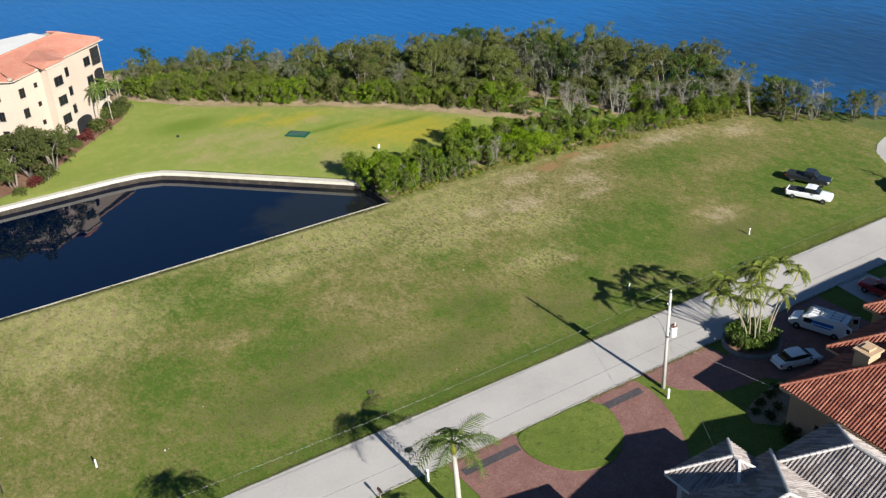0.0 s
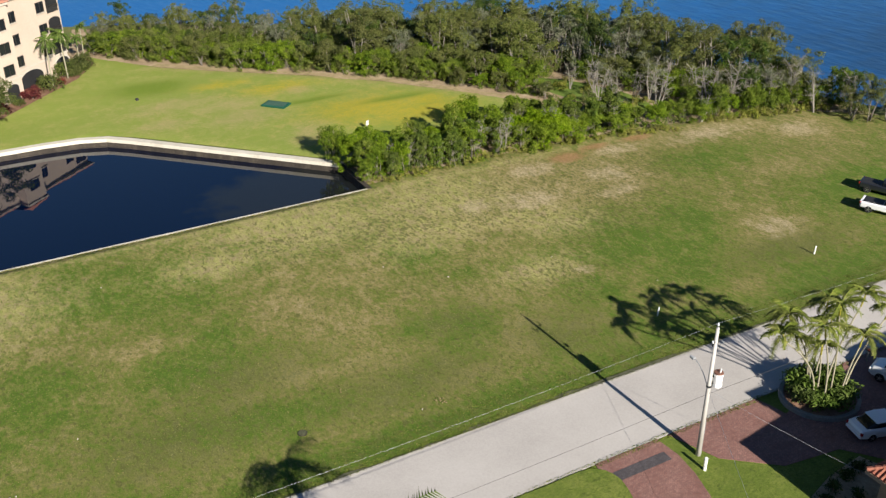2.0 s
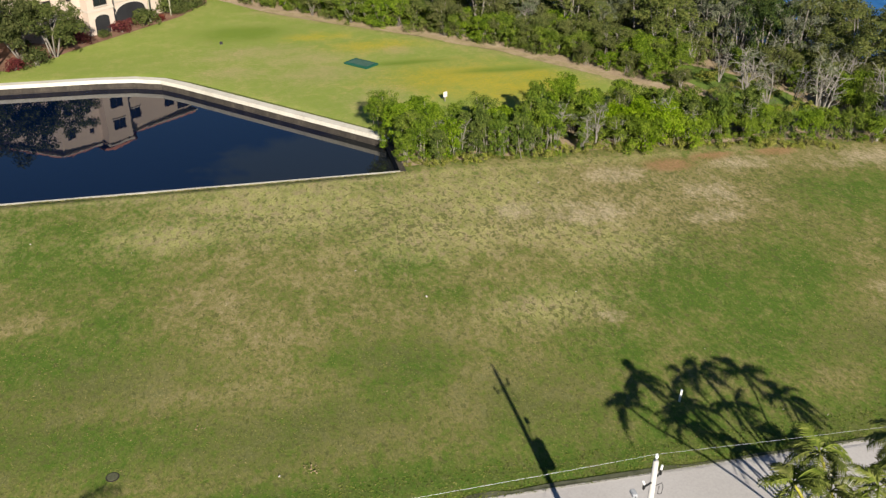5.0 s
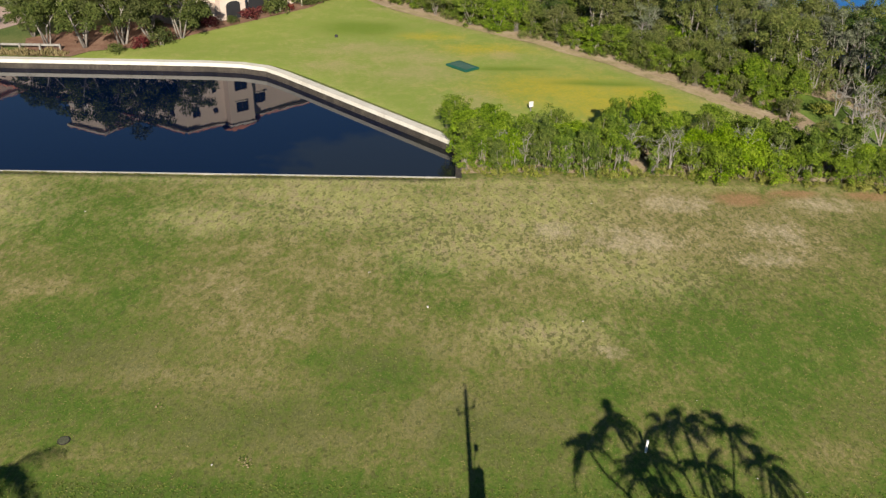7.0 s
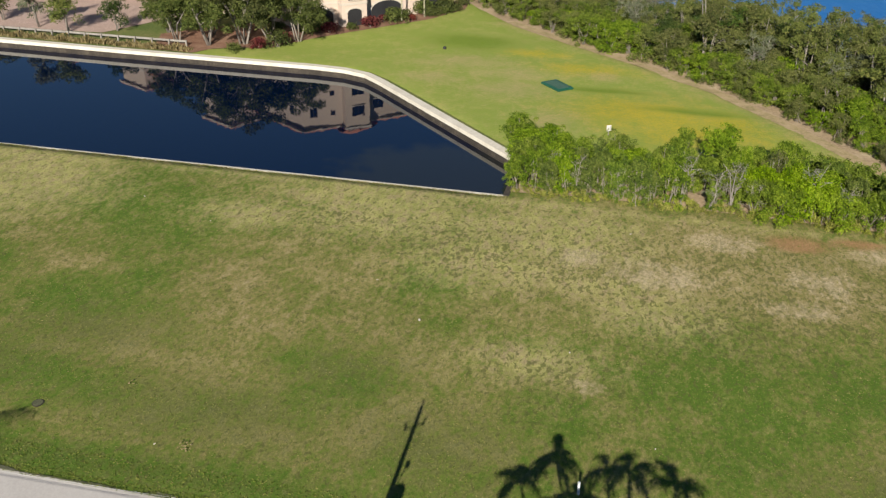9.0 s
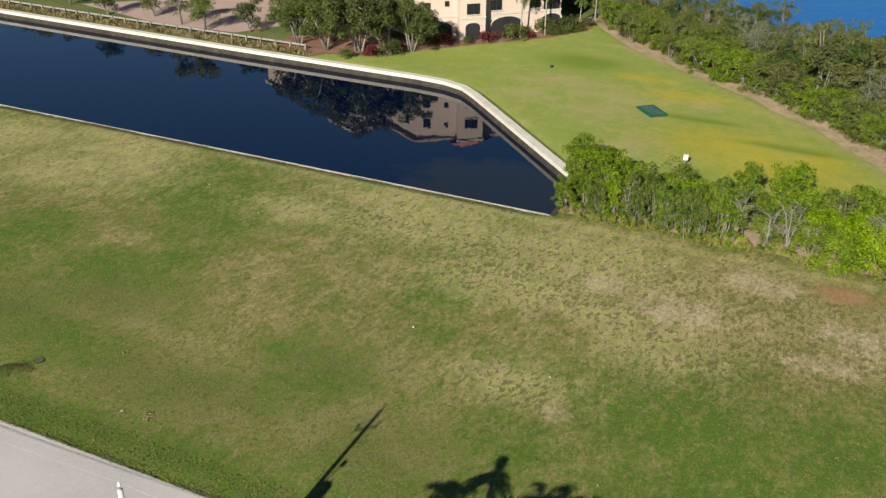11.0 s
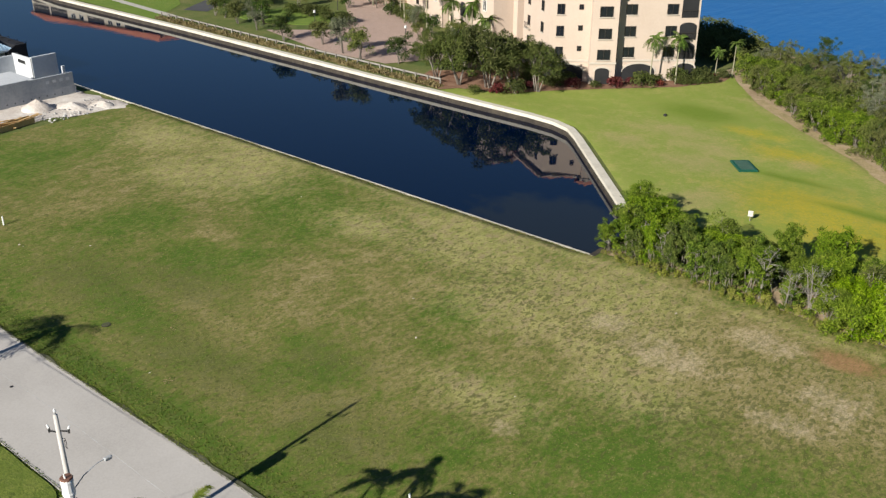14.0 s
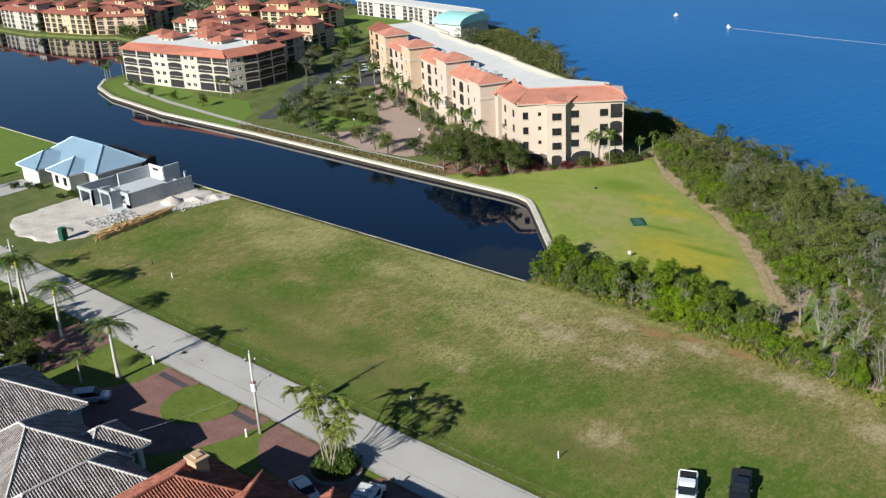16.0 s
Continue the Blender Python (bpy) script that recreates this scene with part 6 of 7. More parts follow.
placed([copy_thing(mang[0], pose(0, 0, 0)), copy_thing(mang[3], pose(0, 0, 0)), copy_thing(mang[4], pose(0, 0, 0))],
       [(66, -13, .8), (68, -14.5, .85), (70.5, -16, .7), (72.5, -18.5, .65), (76, -20, .7), (74.5, -18, .7), (64.5, -11.5, .7), (71, -14, .8), (67, -9, .9), (78, -22, .5), (59, -3, 1.0), (56, -1, 1.0), (33, 47, 1.0), (36, 44, 1.05), (39, 41, 1.1), (42, 38, 1.1), (44.5, 35, 1.1), (47, 32, 1.1), (40, 36, 1.2), (37, 39, 1.15), (42, 42.5, 1.1), (45, 38.5, 1.15), (47.5, 34, 1.15), (49, 30.5, 1.15), (43, 33, 1.1), (52, 26, 1.15), (54.5, 22, 1.1), (57, 18, 1.1), (59.5, 13.5, 1.05), (51, 29, 1.1)], 44)

placed([copy_thing(d, pose(0, 0, 0)) for d in dead], [(6.3, 2.2, .55), (9.8, 1.8, .5), (11.2, 2.6, .6), (12.6, 1.6, .45), (15.4, 2.0, .6), (17.8, 1.6, .5), (19.6, 2.2, .55), (21.4, 1.4, .5), (25.6, 1.6, .6), (28.4, .8, .5), (4.2, 3.0, .6), (34.5, 1.2, .6), (37.5, 3.6, .6), (42, 14, .6), (40, 17, .5), (47, -2.4, .6)], 47, smin=.8, smax=1.1)
weed = tree_kind("weed_clump", "low yellow-green weeds at the foot of the bushes", "weeds", "weeds", 66, .75, .6, 0, .012, "leaf_weed", 420, .10, .3, .05, 12, "stem", 1.2)
placed([weed], [(38 + 2.1 * (k % 4) + .8 * math.sin(k * 2.2), 4 + 1.15 * k, 1.3) for k in range(16)] + [(48 + 1.6 * k, -2.8 - .36 * k + .5 * math.sin(k * 3.1), 1.5) for k in range(12)] + [(1.0 + k * 1.05, 1.0 + .55 * math.sin(k * 1.9) - max(0, k * 1.05 - 24) * .21) for k in range(40)], 48, smin=.5, smax=1.25)
placed([tree_kind("corner_tree", "small leaning tree with pale stems overhanging the canal corner", "tree", "thicket", 29, 5.4, 2.0, 7, .06, "leaf_bush", 4200, .105, .6, .35, 12, "pale_stem")], [(-0.1, 9.6), (4.2, 6.4, .95), (9.6, 7.0, .9)], 45, smin=.95, smax=1.05)
# a mixed dark green clump and palms by the apartments
dark = [tree_kind("shade_tree", "spreading dark green tree on several pale trunks in mulch", "tree", "garden trees", 80 + k, 6.4, 3.6, 4, .13, "leaf_oak", 5200, .18, .85, .36, 30, wide=1.15) for k in range(2)]
placed(dark, [(-50, 37.2, 1.0), (-45.4, 36.4, 1.12), (-41, 38.2, 1.2), (-38.4, 40.6, 1.1), (-34.6, 41.2, 1.0), (-47, 41.0, 1.05), (-42.6, 43.0, 1.0), (-53.5, 41, .9), (-41, -60, .8), (-45.5, -58, .8), (-36.5, -61.5, .75), (-50, -59, .85)], 51, smin=.92, smax=1.08)
court = [tree_kind("garden_tree", "small green garden tree with an airy crown", "tree", "garden trees", 90 + k, 4.6, 1.9, 3, .09, ("leaf_mang", "leaf_dark", "leaf_grey")[k], 1900, .17, .72, .22, 15) for k in range(3)]
placed(court, [(-66.5, 37.5), (-60.5, 40), (-72, 39), (-79, 41, 1.1), (-86, 38.5), (-96, 41), (-103, 42, 1.1), (-109, 44), (-113, 50, 1.2), (-106, 60), (-98, 66, 1.2), (-112, 66, 1.2), (-118, 74, 1.3),
               (-122, 62, 1.1), (-128, 68, 1.2), (-133, 92, 1.4), (-125, 104, 1.5), (-140, 108, 1.5), (-150, 112, 1.4), (-136, 122, 1.6), (-158, 96, 1.3), (-166, 104, 1.5), (-176, 106, 1.4), (-150, 86, 1.2), (-170, 42, .8),
               (-160, 44, .7), (-182, 46, .7), (-146, 44, .8), (-190, 48, .7), (-145, 140, 1.6), (-160, 142, 1.6), (-175, 128, 1.6), (-185, 140, 1.6), (-205, 134, 1.5), (-225, 130, 1.5), (-260, 130, 1.4), (-280, 126, 1.4),
               (-330, 116, 1.6), (-300, 118, 1.5), (-378, 92.5, .9), (-336, 91, .9), (-320, 94, .8), (-290, 106, .9), (-400, 95, .9), (-130, 140, 1.7), (-120, 118, 1.6), (-99, 45, 1.0), (-106, 48, 1.0), (-112, 44, .9), (-117, 50, 1.0), (-120, 56, 1.1), (-115, 60, 1.0), (-125, 74, 1.1), (-119, 68, 1.0), (-108, 70, 1.0), (-104, 78, .9), (-116, 90, 1.2), (-130, 96, 1.3), (-145, 94, 1.2), (-152, 100, 1.3), (-156, 84, 1.1), (-162, 112, 1.4), (-148, 124, 1.5), (-132, 132, 1.6)], 52)
placed([copy_thing(c, pose(0, 0, 0)) for c in court], [(-51, 48.8, .8), (-55.5, 50.5, .9), (-60, 52, .8), (-61.5, 55.2, .9), (-68.5, 57.2, .9), (-75.5, 60.6, .9), (-78, 63, .8), (-87, 66.6, .9), (-93.5, 69.4, 1.0), (-99, 73, 1.0), (-106, 77, 1.0), (-64, 53.4, .6), (-71, 56.4, .6)], 55)
shrubs = [tree_kind("garden_shrub", "low clipped green shrub in a planting bed", "shrub", "garden shrubs", 100, 1.1, .8, 3, .03, "leaf_oak", 620, .13, .5, .1, 6),
          tree_kind("garden_shrub", "low dark red-leaved shrub in mulch", "shrub", "garden shrubs", 101, .9, .8, 3, .03, "leaf_red", 380, .16, .5, .1, 5)]
bed = [(-41, 34.6), (-38.4, 36.4), (-36.4, 38.2), (-36.7, 42), (-34.7, 44.5), (-32.1, 46.5), (-29.7, 48.4), (-27.5, 50.7), (-25, 53.5), (-23, 55.6), (-20.8, 58.4), (-19.2, 61.1), (-18.6, 63.6), (-17.8, 65.7), (-33.8, 47.3), (-26.6, 53.7), (-24.3, 56.5), (-22.1, 58.9), (-29.1, 51.6), (-39.1, 44.7)]
placed(shrubs, [(x, y, 1.0 + .3 * (k % 3), k % 2 if k < 10 else 1 - (k % 3 > 0)) for k, (x, y) in enumerate(bed)], 53)
green_hedge = [copy_thing(shrubs[0], pose(0, 0, 0))]
placed(green_hedge, [(-20.8 + k * .5, 58.4 + k * .62, .85) for k in range(7)] + [(-88 - k * 1.6, 55 + 1.0 * (k % 3), 1.6) for k in range(10)] + [(-78 - k * 1.5, 63 + k * .8, 1.5) for k in range(8)], 54)


def frond(rng, length, droop, leaflets, width):
    g = Geo()
    pts = [Vector((length * u * (1 - .25 * droop * u), 0, length * (.55 * u - (.45 + .75 * droop) * u * u))) for u in [k / 7 for k in range(8)]]
    g.tube(pts, [.045, .04, .035, .03, .025, .02, .014, .008], 4)
    for k in range(leaflets):
        u = .16 + .84 * k / leaflets
        f = u * 7
        i = min(6, int(f))
        p = pts[i].lerp(pts[i + 1], f - i)
        way = (pts[i + 1] - pts[i]).normalized()
        L = width * (1.15 - abs(u - .5) * 1.2) * rng.uniform(.85, 1.1)
        for side in (-1, 1):
            tip = p + way * L * .5 + Vector((0, side * L, -L * rng.uniform(.15, .7)))
            q = p + way * .10
            g.add([p, q, tip.lerp(q, .35) + Vector((0, 0, .04)), tip], [(0, 1, 2, 3)])
    return g


def palm_kind(name, label, group, seed, height, fronds, length, lean=0.0, base_r=.17, shaft=True, droop=(.3, 1.2), bark="palm_trunk", leaf="leaf_palm"):
    rng = random.Random(seed)
    t = thing(name, label, "palm", group=group)
    pts, rad = [], []
    for k in range(9):
        u = k / 8
        pts.append((lean * height * u * u, .05 * math.sin(u * 3), height * u))
        rad.append(base_r * (1.35 - .35 * min(1, u * 5) if u < .2 else 1.0) * (1 - .3 * u))
    g = Geo().tube(pts, rad, 9)
    part("trunk", g, M[bark], t, smooth=True)
    top = Vector(pts[-1])
    if shaft:
        part("crownshaft", Geo().tube([top, top + Vector((lean * .5, 0, .5)), top + Vector((lean, 0, 1.0))], [base_r * .85, base_r * .95, base_r * .5], 8), M["crownshaft"], t, "smooth yellow-green crownshaft", True)
        top = top + Vector((lean, 0, .9))
    for k in range(fronds):
        a = k * 137.5
        up = rng.uniform(-18, 42)
        part("frond", frond(rng, length * rng.uniform(.85, 1.1), rng.uniform(*droop), 17, length * .26), M[leaf], t, m=Matrix.Translation(top) @ pose(0, 0, 0, 0, -up, a))
    return t


royal = palm_kind("royal_palm", "tall royal palm with a pale grey trunk and arching fronds", "palms", 5, 6.0, 17, 3.2, .03, .23)
placed([royal], [(-56.6, -51.2, 1.0), (-58.6, -52.4, .95), (-61, -57, 1.0), (-27.2, -58.6, .55), (-68, -53, 1.0), (-24.1, -55.0, 1.2), (-41.6, -53.6, 1.12), (-53.6, -53.0, 1.1), (60, -54, .9), (67, -52, 1.0), (72, -51, .9), (55, -53.5, .8)], 61, smin=.97, smax=1.03)
CROWNS = [(7.9, 7.2), (9.6, 7.7), (11.3, 7.0), (12.4, 8.5), (13.5, 7.7), (15.9, 7.9), (17.2, 7.1), (13.9, 6.0), (10.4, 5.6), (15.2, 5.2), (12.6, 4.6)]
for k, (cx, cz) in enumerate(CROWNS):
    bx, by = 13.4 + 0.16 * (cx - 13.4) + 0.3 * math.sin(k * 2.3), -51.5 + 1.2 * math.sin(k * 1.9)
    p = palm_kind("slender_palm", "slender clumping palm with a thin leaning pale stem and feathery head", "palm clump", 15 + k, cz - 0.6, 11, 1.75, abs(cx - bx) / cz, .075, True, (.2, 1.0), "cane", "leaf_areca")
    p.matrix_basis = pose(bx, by, .2, 0, 0, (0 if cx > bx else 180) + 14 * math.sin(k * 3.1))
cab = palm_kind("cabbage_palm", "mid-height palm with a rounded head beside the building", "palms", 25, 5.2, 15, 1.6, .04, .10, False, (.3, 1.2), "cane")
placed([cab], [(-21.6, 57.8, 1.15), (-24.2, 54.7, 1.2), (-18.6, 64.6, .9), (-17.4, 68, .9), (-51, 50.4, 1.2), (-53, 52, 1.1), (-56, 52.6, 1.3), (-57, 54, 1.2), (-63, 56.6, 1.3), (-66, 58.6, 1.2), (-72, 60, 1.4), (-80, 62.8, 1.4), (-84, 66, 1.3),
               (-90, 68.5, 1.4), (-96, 71, 1.4), (-102, 75, 1.4), (-210, 52.5, .9), (-208, 56, 1.0), (-206.5, 49.5, .8), (-204, 47.5, 1.0), (-209, 60, .9), (-148, 55, 1.1), (-152, 54.5, 1.0), (-130, -30, 1.0), (-122, -33, 1.1), (-168, -14, .8), (-52, 57.5, 1.2),
               (-128, 88, 1.3), (-118, 84, 1.3), (-112, 86, 1.2)], 63, smin=.92, smax=1.08)

# planter under the palm clump
ring = Geo()
for k in range(30):
    a0, a1 = k * math.tau / 30, (k + 1) * math.tau / 30
    cx, cy = 13.4, -51.4
    q4 = [(cx + r * 1.08 * math.cos(a), cy + r * math.sin(a)) for a, r in ((a0, 2.55), (a1, 2.55), (a1, 2.85), (a0, 2.85))]
    ring.prism(q4, 0.0, 0.4)
solid("planter_wall", ring, M["rail"], "low round weathered planter wall in the paved drive", "planter")
solid("planter_soil", Geo().prism(oval(13.4, -51.4, 2.75, 2.6, wob=0), 0.05, 0.28), M["mulch"], "dark mulch filling the round planter", "soil", "structure")
placed([tree_kind("planter_shrub", "dense low palm-like green shrub filling the planter", "shrub", "planter shrubs", 110, 1.3, 1.0, 3, .03, "leaf_palm", 900, .20, .6, .1, 7)],
       [(13.4 + 1.5 * math.cos(k), -51.4 + 1.4 * math.sin(k)) for k in range(7)] + [(13.4, -51.4)], 64, z=.27)

# hedges, shrubs and potted rounds by the houses
placed([tree_kind("dark_shrub", "low dark green shrub against the house", "shrub", "house shrubs", 120, 1.1, .8, 3, .03, "leaf_dark", 420, .18, .55, .1, 5)],
       [(4.6, -63.5), (4.4, -65.4), (4.2, -67.5), (-14.6, -62.8, .9), (-13.8, -64, .9), (-36, -58), (-38, -60), (-40, -62), (-42, -60), (-34.5, -61), (-46, -58, 1.3), (-50, -57, 1.5), (-53, -56, 1.5), (-46, -54, 1.5), (-49, -52.6, 1.4),
        (-62, -53, 1.5), (-64, -56, 1.8), (-60, -60, 1.8), (-116, -22), (-118, -24), (-113, -21), (-103, -21.5), (-101.5, -19.6), (-70, -57, 1.8), (-76, -56, 1.6)], 65)
placed([tree_kind("round_shrub", "small clipped dark red and green ball shrub on pale gravel", "shrub", "ball shrubs", 121, .7, .5, 3, .02, "leaf_dark", 260, .13, .4, .1, 4)],
       [(4.9, -59.4), (6.2, -58.7), (5.5, -60.8), (7.8, -58.5), (9.4, -58.2), (7.2, -60.2)], 66)
land_sheet("gravel_bed", [(3.8, -60.2), (4.6, -58.6), (7.2, -57.8), (10.6, -57.4), (11.2, -59), (8.6, -61.4), (5.4, -61.8)], 0.075, M["litter"], "pale gravel bed with ball shrubs", "ground")

# ornamental grasses between the far seawall and the rail
rng = np.random.default_rng(77)
n = 4200
xx = rng.uniform(-118, -46.5, n)
blob_c = np.c_[xx, 32.9 + (-46.5 - xx) * .021 + rng.uniform(0, 1.7, n), np.full(n, .05)]
ang = rng.uniform(0, math.tau, n)
hh = rng.uniform(.3, .8, n) * (0.7 + 0.3 * np.sin(xx * 1.9))
dv = np.c_[np.cos(ang), np.sin(ang), np.zeros(n)] * .10
ln = np.c_[rng.normal(0, .3, n), rng.normal(0, .3, n), np.ones(n)] * hh[:, None]
vv = np.stack([blob_c - dv, blob_c + dv, blob_c + dv * .4 + ln, blob_c - dv * .4 + ln], 1).reshape(-1, 3)
tagged(new("ornamental_grass", cloud_mesh("ornamental_grass", vv, M["leaf_gold"])), "golden ornamental grasses along the far seawall", "grass", kind="stuff")

# far mangrove flats
def woods(name, label, poly, spacing, h, leaf, n_leaf, size, seed):
    r = np.random.default_rng(seed)
    spots = scatter_in(poly, spacing, seed)
    blobs = [(x, y, h * r.uniform(.3, .75), spacing * .55 * r.uniform(.8, 1.2)) for x, y in spots]
    v = leaf_cloud(r, blobs, n_leaf * len(blobs), size)
    return tagged(new(name, cloud_mesh(name, v, M[leaf])), label, "woodland", kind="stuff")


woods("far_mangroves", "wide dull green mangrove flats towards the horizon", [(-750, 125), (-430, 118), (-300, 150), (-255, 165), (-250, 205), (-300, 212), (-436, 206), (-604, 174), (-750, 173)], 9, 5.0, "leaf_grey", 60, 1.1, 3)
woods("shore_mangroves", "low olive marsh scrub along the bay shore behind the apartments",
      [(-26, 72), (-20, 76), (-19, 86), (-30, 95), (-40, 97), (-52, 100), (-54, 97), (-44, 88), (-33, 80), (-31, 76)], 2.6, 1.5, "leaf_mang", 190, .30, 6)
woods("shore_mangroves", "low olive marsh scrub along the bay shore behind the apartments",
      [(-148, 160), (-126, 133), (-103, 124), (-74, 108), (-54, 97), (-48, 99), (-65, 114), (-81, 125), (-102, 151), (-122, 163), (-140, 176)], 3.0, 1.9, "leaf_mang", 190, .32, 4)
placed([copy_thing(mang[1], pose(0, 0, 0)), copy_thing(mang[3], pose(0, 0, 0))], [(-40, 90, .8), (-48, 97, .8), (-62, 110, .8), (-72, 117, .9), (-84, 127, .9), (-92, 138, .9), (-100, 146, .9), (-104, 149, 1), (-112, 152, 1)], 71)
woods("far_hedge", "dark green trees between distant apartments", [(-300, 103), (-262, 101), (-225, 97), (-216, 80), (-208, 84), (-212, 104), (-240, 108), (-290, 112)], 5, 3.5, "leaf_dark", 90, .6, 5)

# ---- driveways ----
land_sheet("driveway_loop", [(-21.6, -49.1), (-14.6, -49.1), (-14.2, -51), (-10, -51), (-6.5, -51), (-5.8, -49.1), (-0.4, -49.1), (-0.2, -51.2), (-0.5, -53.2), (-1.1, -55.2), (-2.0, -57.2), (-3.2, -59.2), (-4.6, -61), (-6, -62.6), (-8, -65.4), (-16.4, -65.4), (-30, -65.2), (-30.6, -61),
                              (-24, -58), (-21.4, -54)], 0.07, M["paver"], "looping driveway of dark red concrete pavers", "driveway", 0.05)
land_sheet("driveway_east", [(0.6, -49.1), (9.2, -49.1), (9.6, -50.4), (9.8, -51.5), (17.4, -50.5), (18.6, -49.1), (26, -49.1), (26, -58.4), (12, -58.6), (10, -56.2), (5.4, -55.6), (2.0, -52.8)], 0.07, M["paver"], "red paved circular drive round a planter", "driveway", 0.05)
land_sheet("driveway_west", [(-43.4, -49.1), (-35.0, -49.1), (-33.6, -55), (-34.8, -66.8), (-52, -66.8), (-46, -55)], 0.07, M["paver"], "dark red paved drive in palm shade", "driveway", 0.05)
land_sheet("driveway_concrete", [(29.5, -49.1), (34.4, -49.1), (34.6, -58), (28.6, -58)], 0.07, M["road"], "pale concrete drive with a parked pickup", "driveway", 0.05)
land_sheet("driveway_blue", [(-124, -41.9), (-115, -41.9), (-115.4, -19.8), (-123.4, -19.8)], 0.07, M["road"], "pale concrete drive of the blue-roofed house", "driveway", 0.05)
for k, (x0, x1) in enumerate(((-21.0, -15.2), (-5.4, -0.9), (-42.6, -35.6))):
    land_sheet("driveway_band", [(x0, -50.4), (x1, -50.4), (x1, -51.3), (x0, -51.3)], 0.085, M["paver_band"], "dark band of pavers across the drive", "driveway")
land_sheet("lawn_island", smooth([(-13.6, -49.35), (-10, -49.3), (-6.6, -49.35), (-5.4, -50.6), (-5.6, -52.6), (-7.0, -55.3), (-10, -57.0), (-13.2, -56.0), (-14.9, -53.2), (-14.9, -50.6)]), 0.13, M["lawn_s"], "thick green grass island inside the loop drive", "lawn", 0.1)



# ---- vehicles ----
def wheel(parent, x, y, r, w):
    g = Geo()
    n = 18
    prof = [(-w / 2, r * .62), (-w / 2, r * .93), (-w * .35, r), (w * .35, r), (w / 2, r * .93), (w / 2, r * .62)]
    g.loft([[(rr * math.cos(a * math.tau / n), yy, rr * math.sin(a * math.tau / n)) for a in range(n)] for yy, rr in prof])
    ob = part("wheel", Geo().cyl((0, -w * .42, 0), (0, w * .42, 0), r * .2, n=8), M["black"], parent, m=pose(x, y, r))
    part("tyre", g, M["rubber"], ob)
    rim = Geo().cyl((0, -w * .44, 0), (0, w * .44, 0), r * .62, n=14)
    for k in range(5):
        a = k * math.tau / 5
        for s in (-1, 1):
            rim.join(Geo().box(-r * .06, -.012, 0, r * .06, .012, r * .58), pose(0, s * w * .47, 0, 0, math.degrees(a), 0))
    part("rim", rim, M["rim"], ob)


def hull(sections, width, round_=0.12):
    """Loft along x; each section: x, half-width factor, bottom z, shoulder z, top z."""
    rings = []
    for x, wf, zb, zs, zt in sections:
        w = width / 2 * wf
        r = round_
        rings.append([(x, -w + r, zb), (x, -w, zb + r), (x, -w, zs), (x, -w * .93, zt - r * .3), (x, -w * .80, zt), (x, w * .80, zt), (x, w * .93, zt - r * .3), (x, w, zs), (x, w, zb + r), (x, w - r, zb)])
    return Geo().loft(rings)


def paint(name, c, metal=0.0):
    return material(name, (tuple(v * .93 for v in c), c), 0.8, 0.32, 0, 3, metal=metal, spec=0.5, coat=0.5)


PAINT = {"white": paint("white_car_paint", (.74, .75, .76)), "black": paint("black_car_paint", (.015, .017, .022)), "red": paint("red_car_paint", (.30, .012, .015)),
         "silver": paint("silver_car_paint", (.42, .47, .52), .3), "grey": paint("grey_car_paint", (.12, .13, .14), .2)}
M["lamp_glass"] = material("clear_lamp_lens", ((.55, .56, .56), (.65, .65, .65)), 3, .15, 0, 4, spec=.8)
M["tail"] = material("red_lamp_lens", ((.25, .01, .01), (.35, .02, .02)), 3, .2, 0, 4, spec=.8)


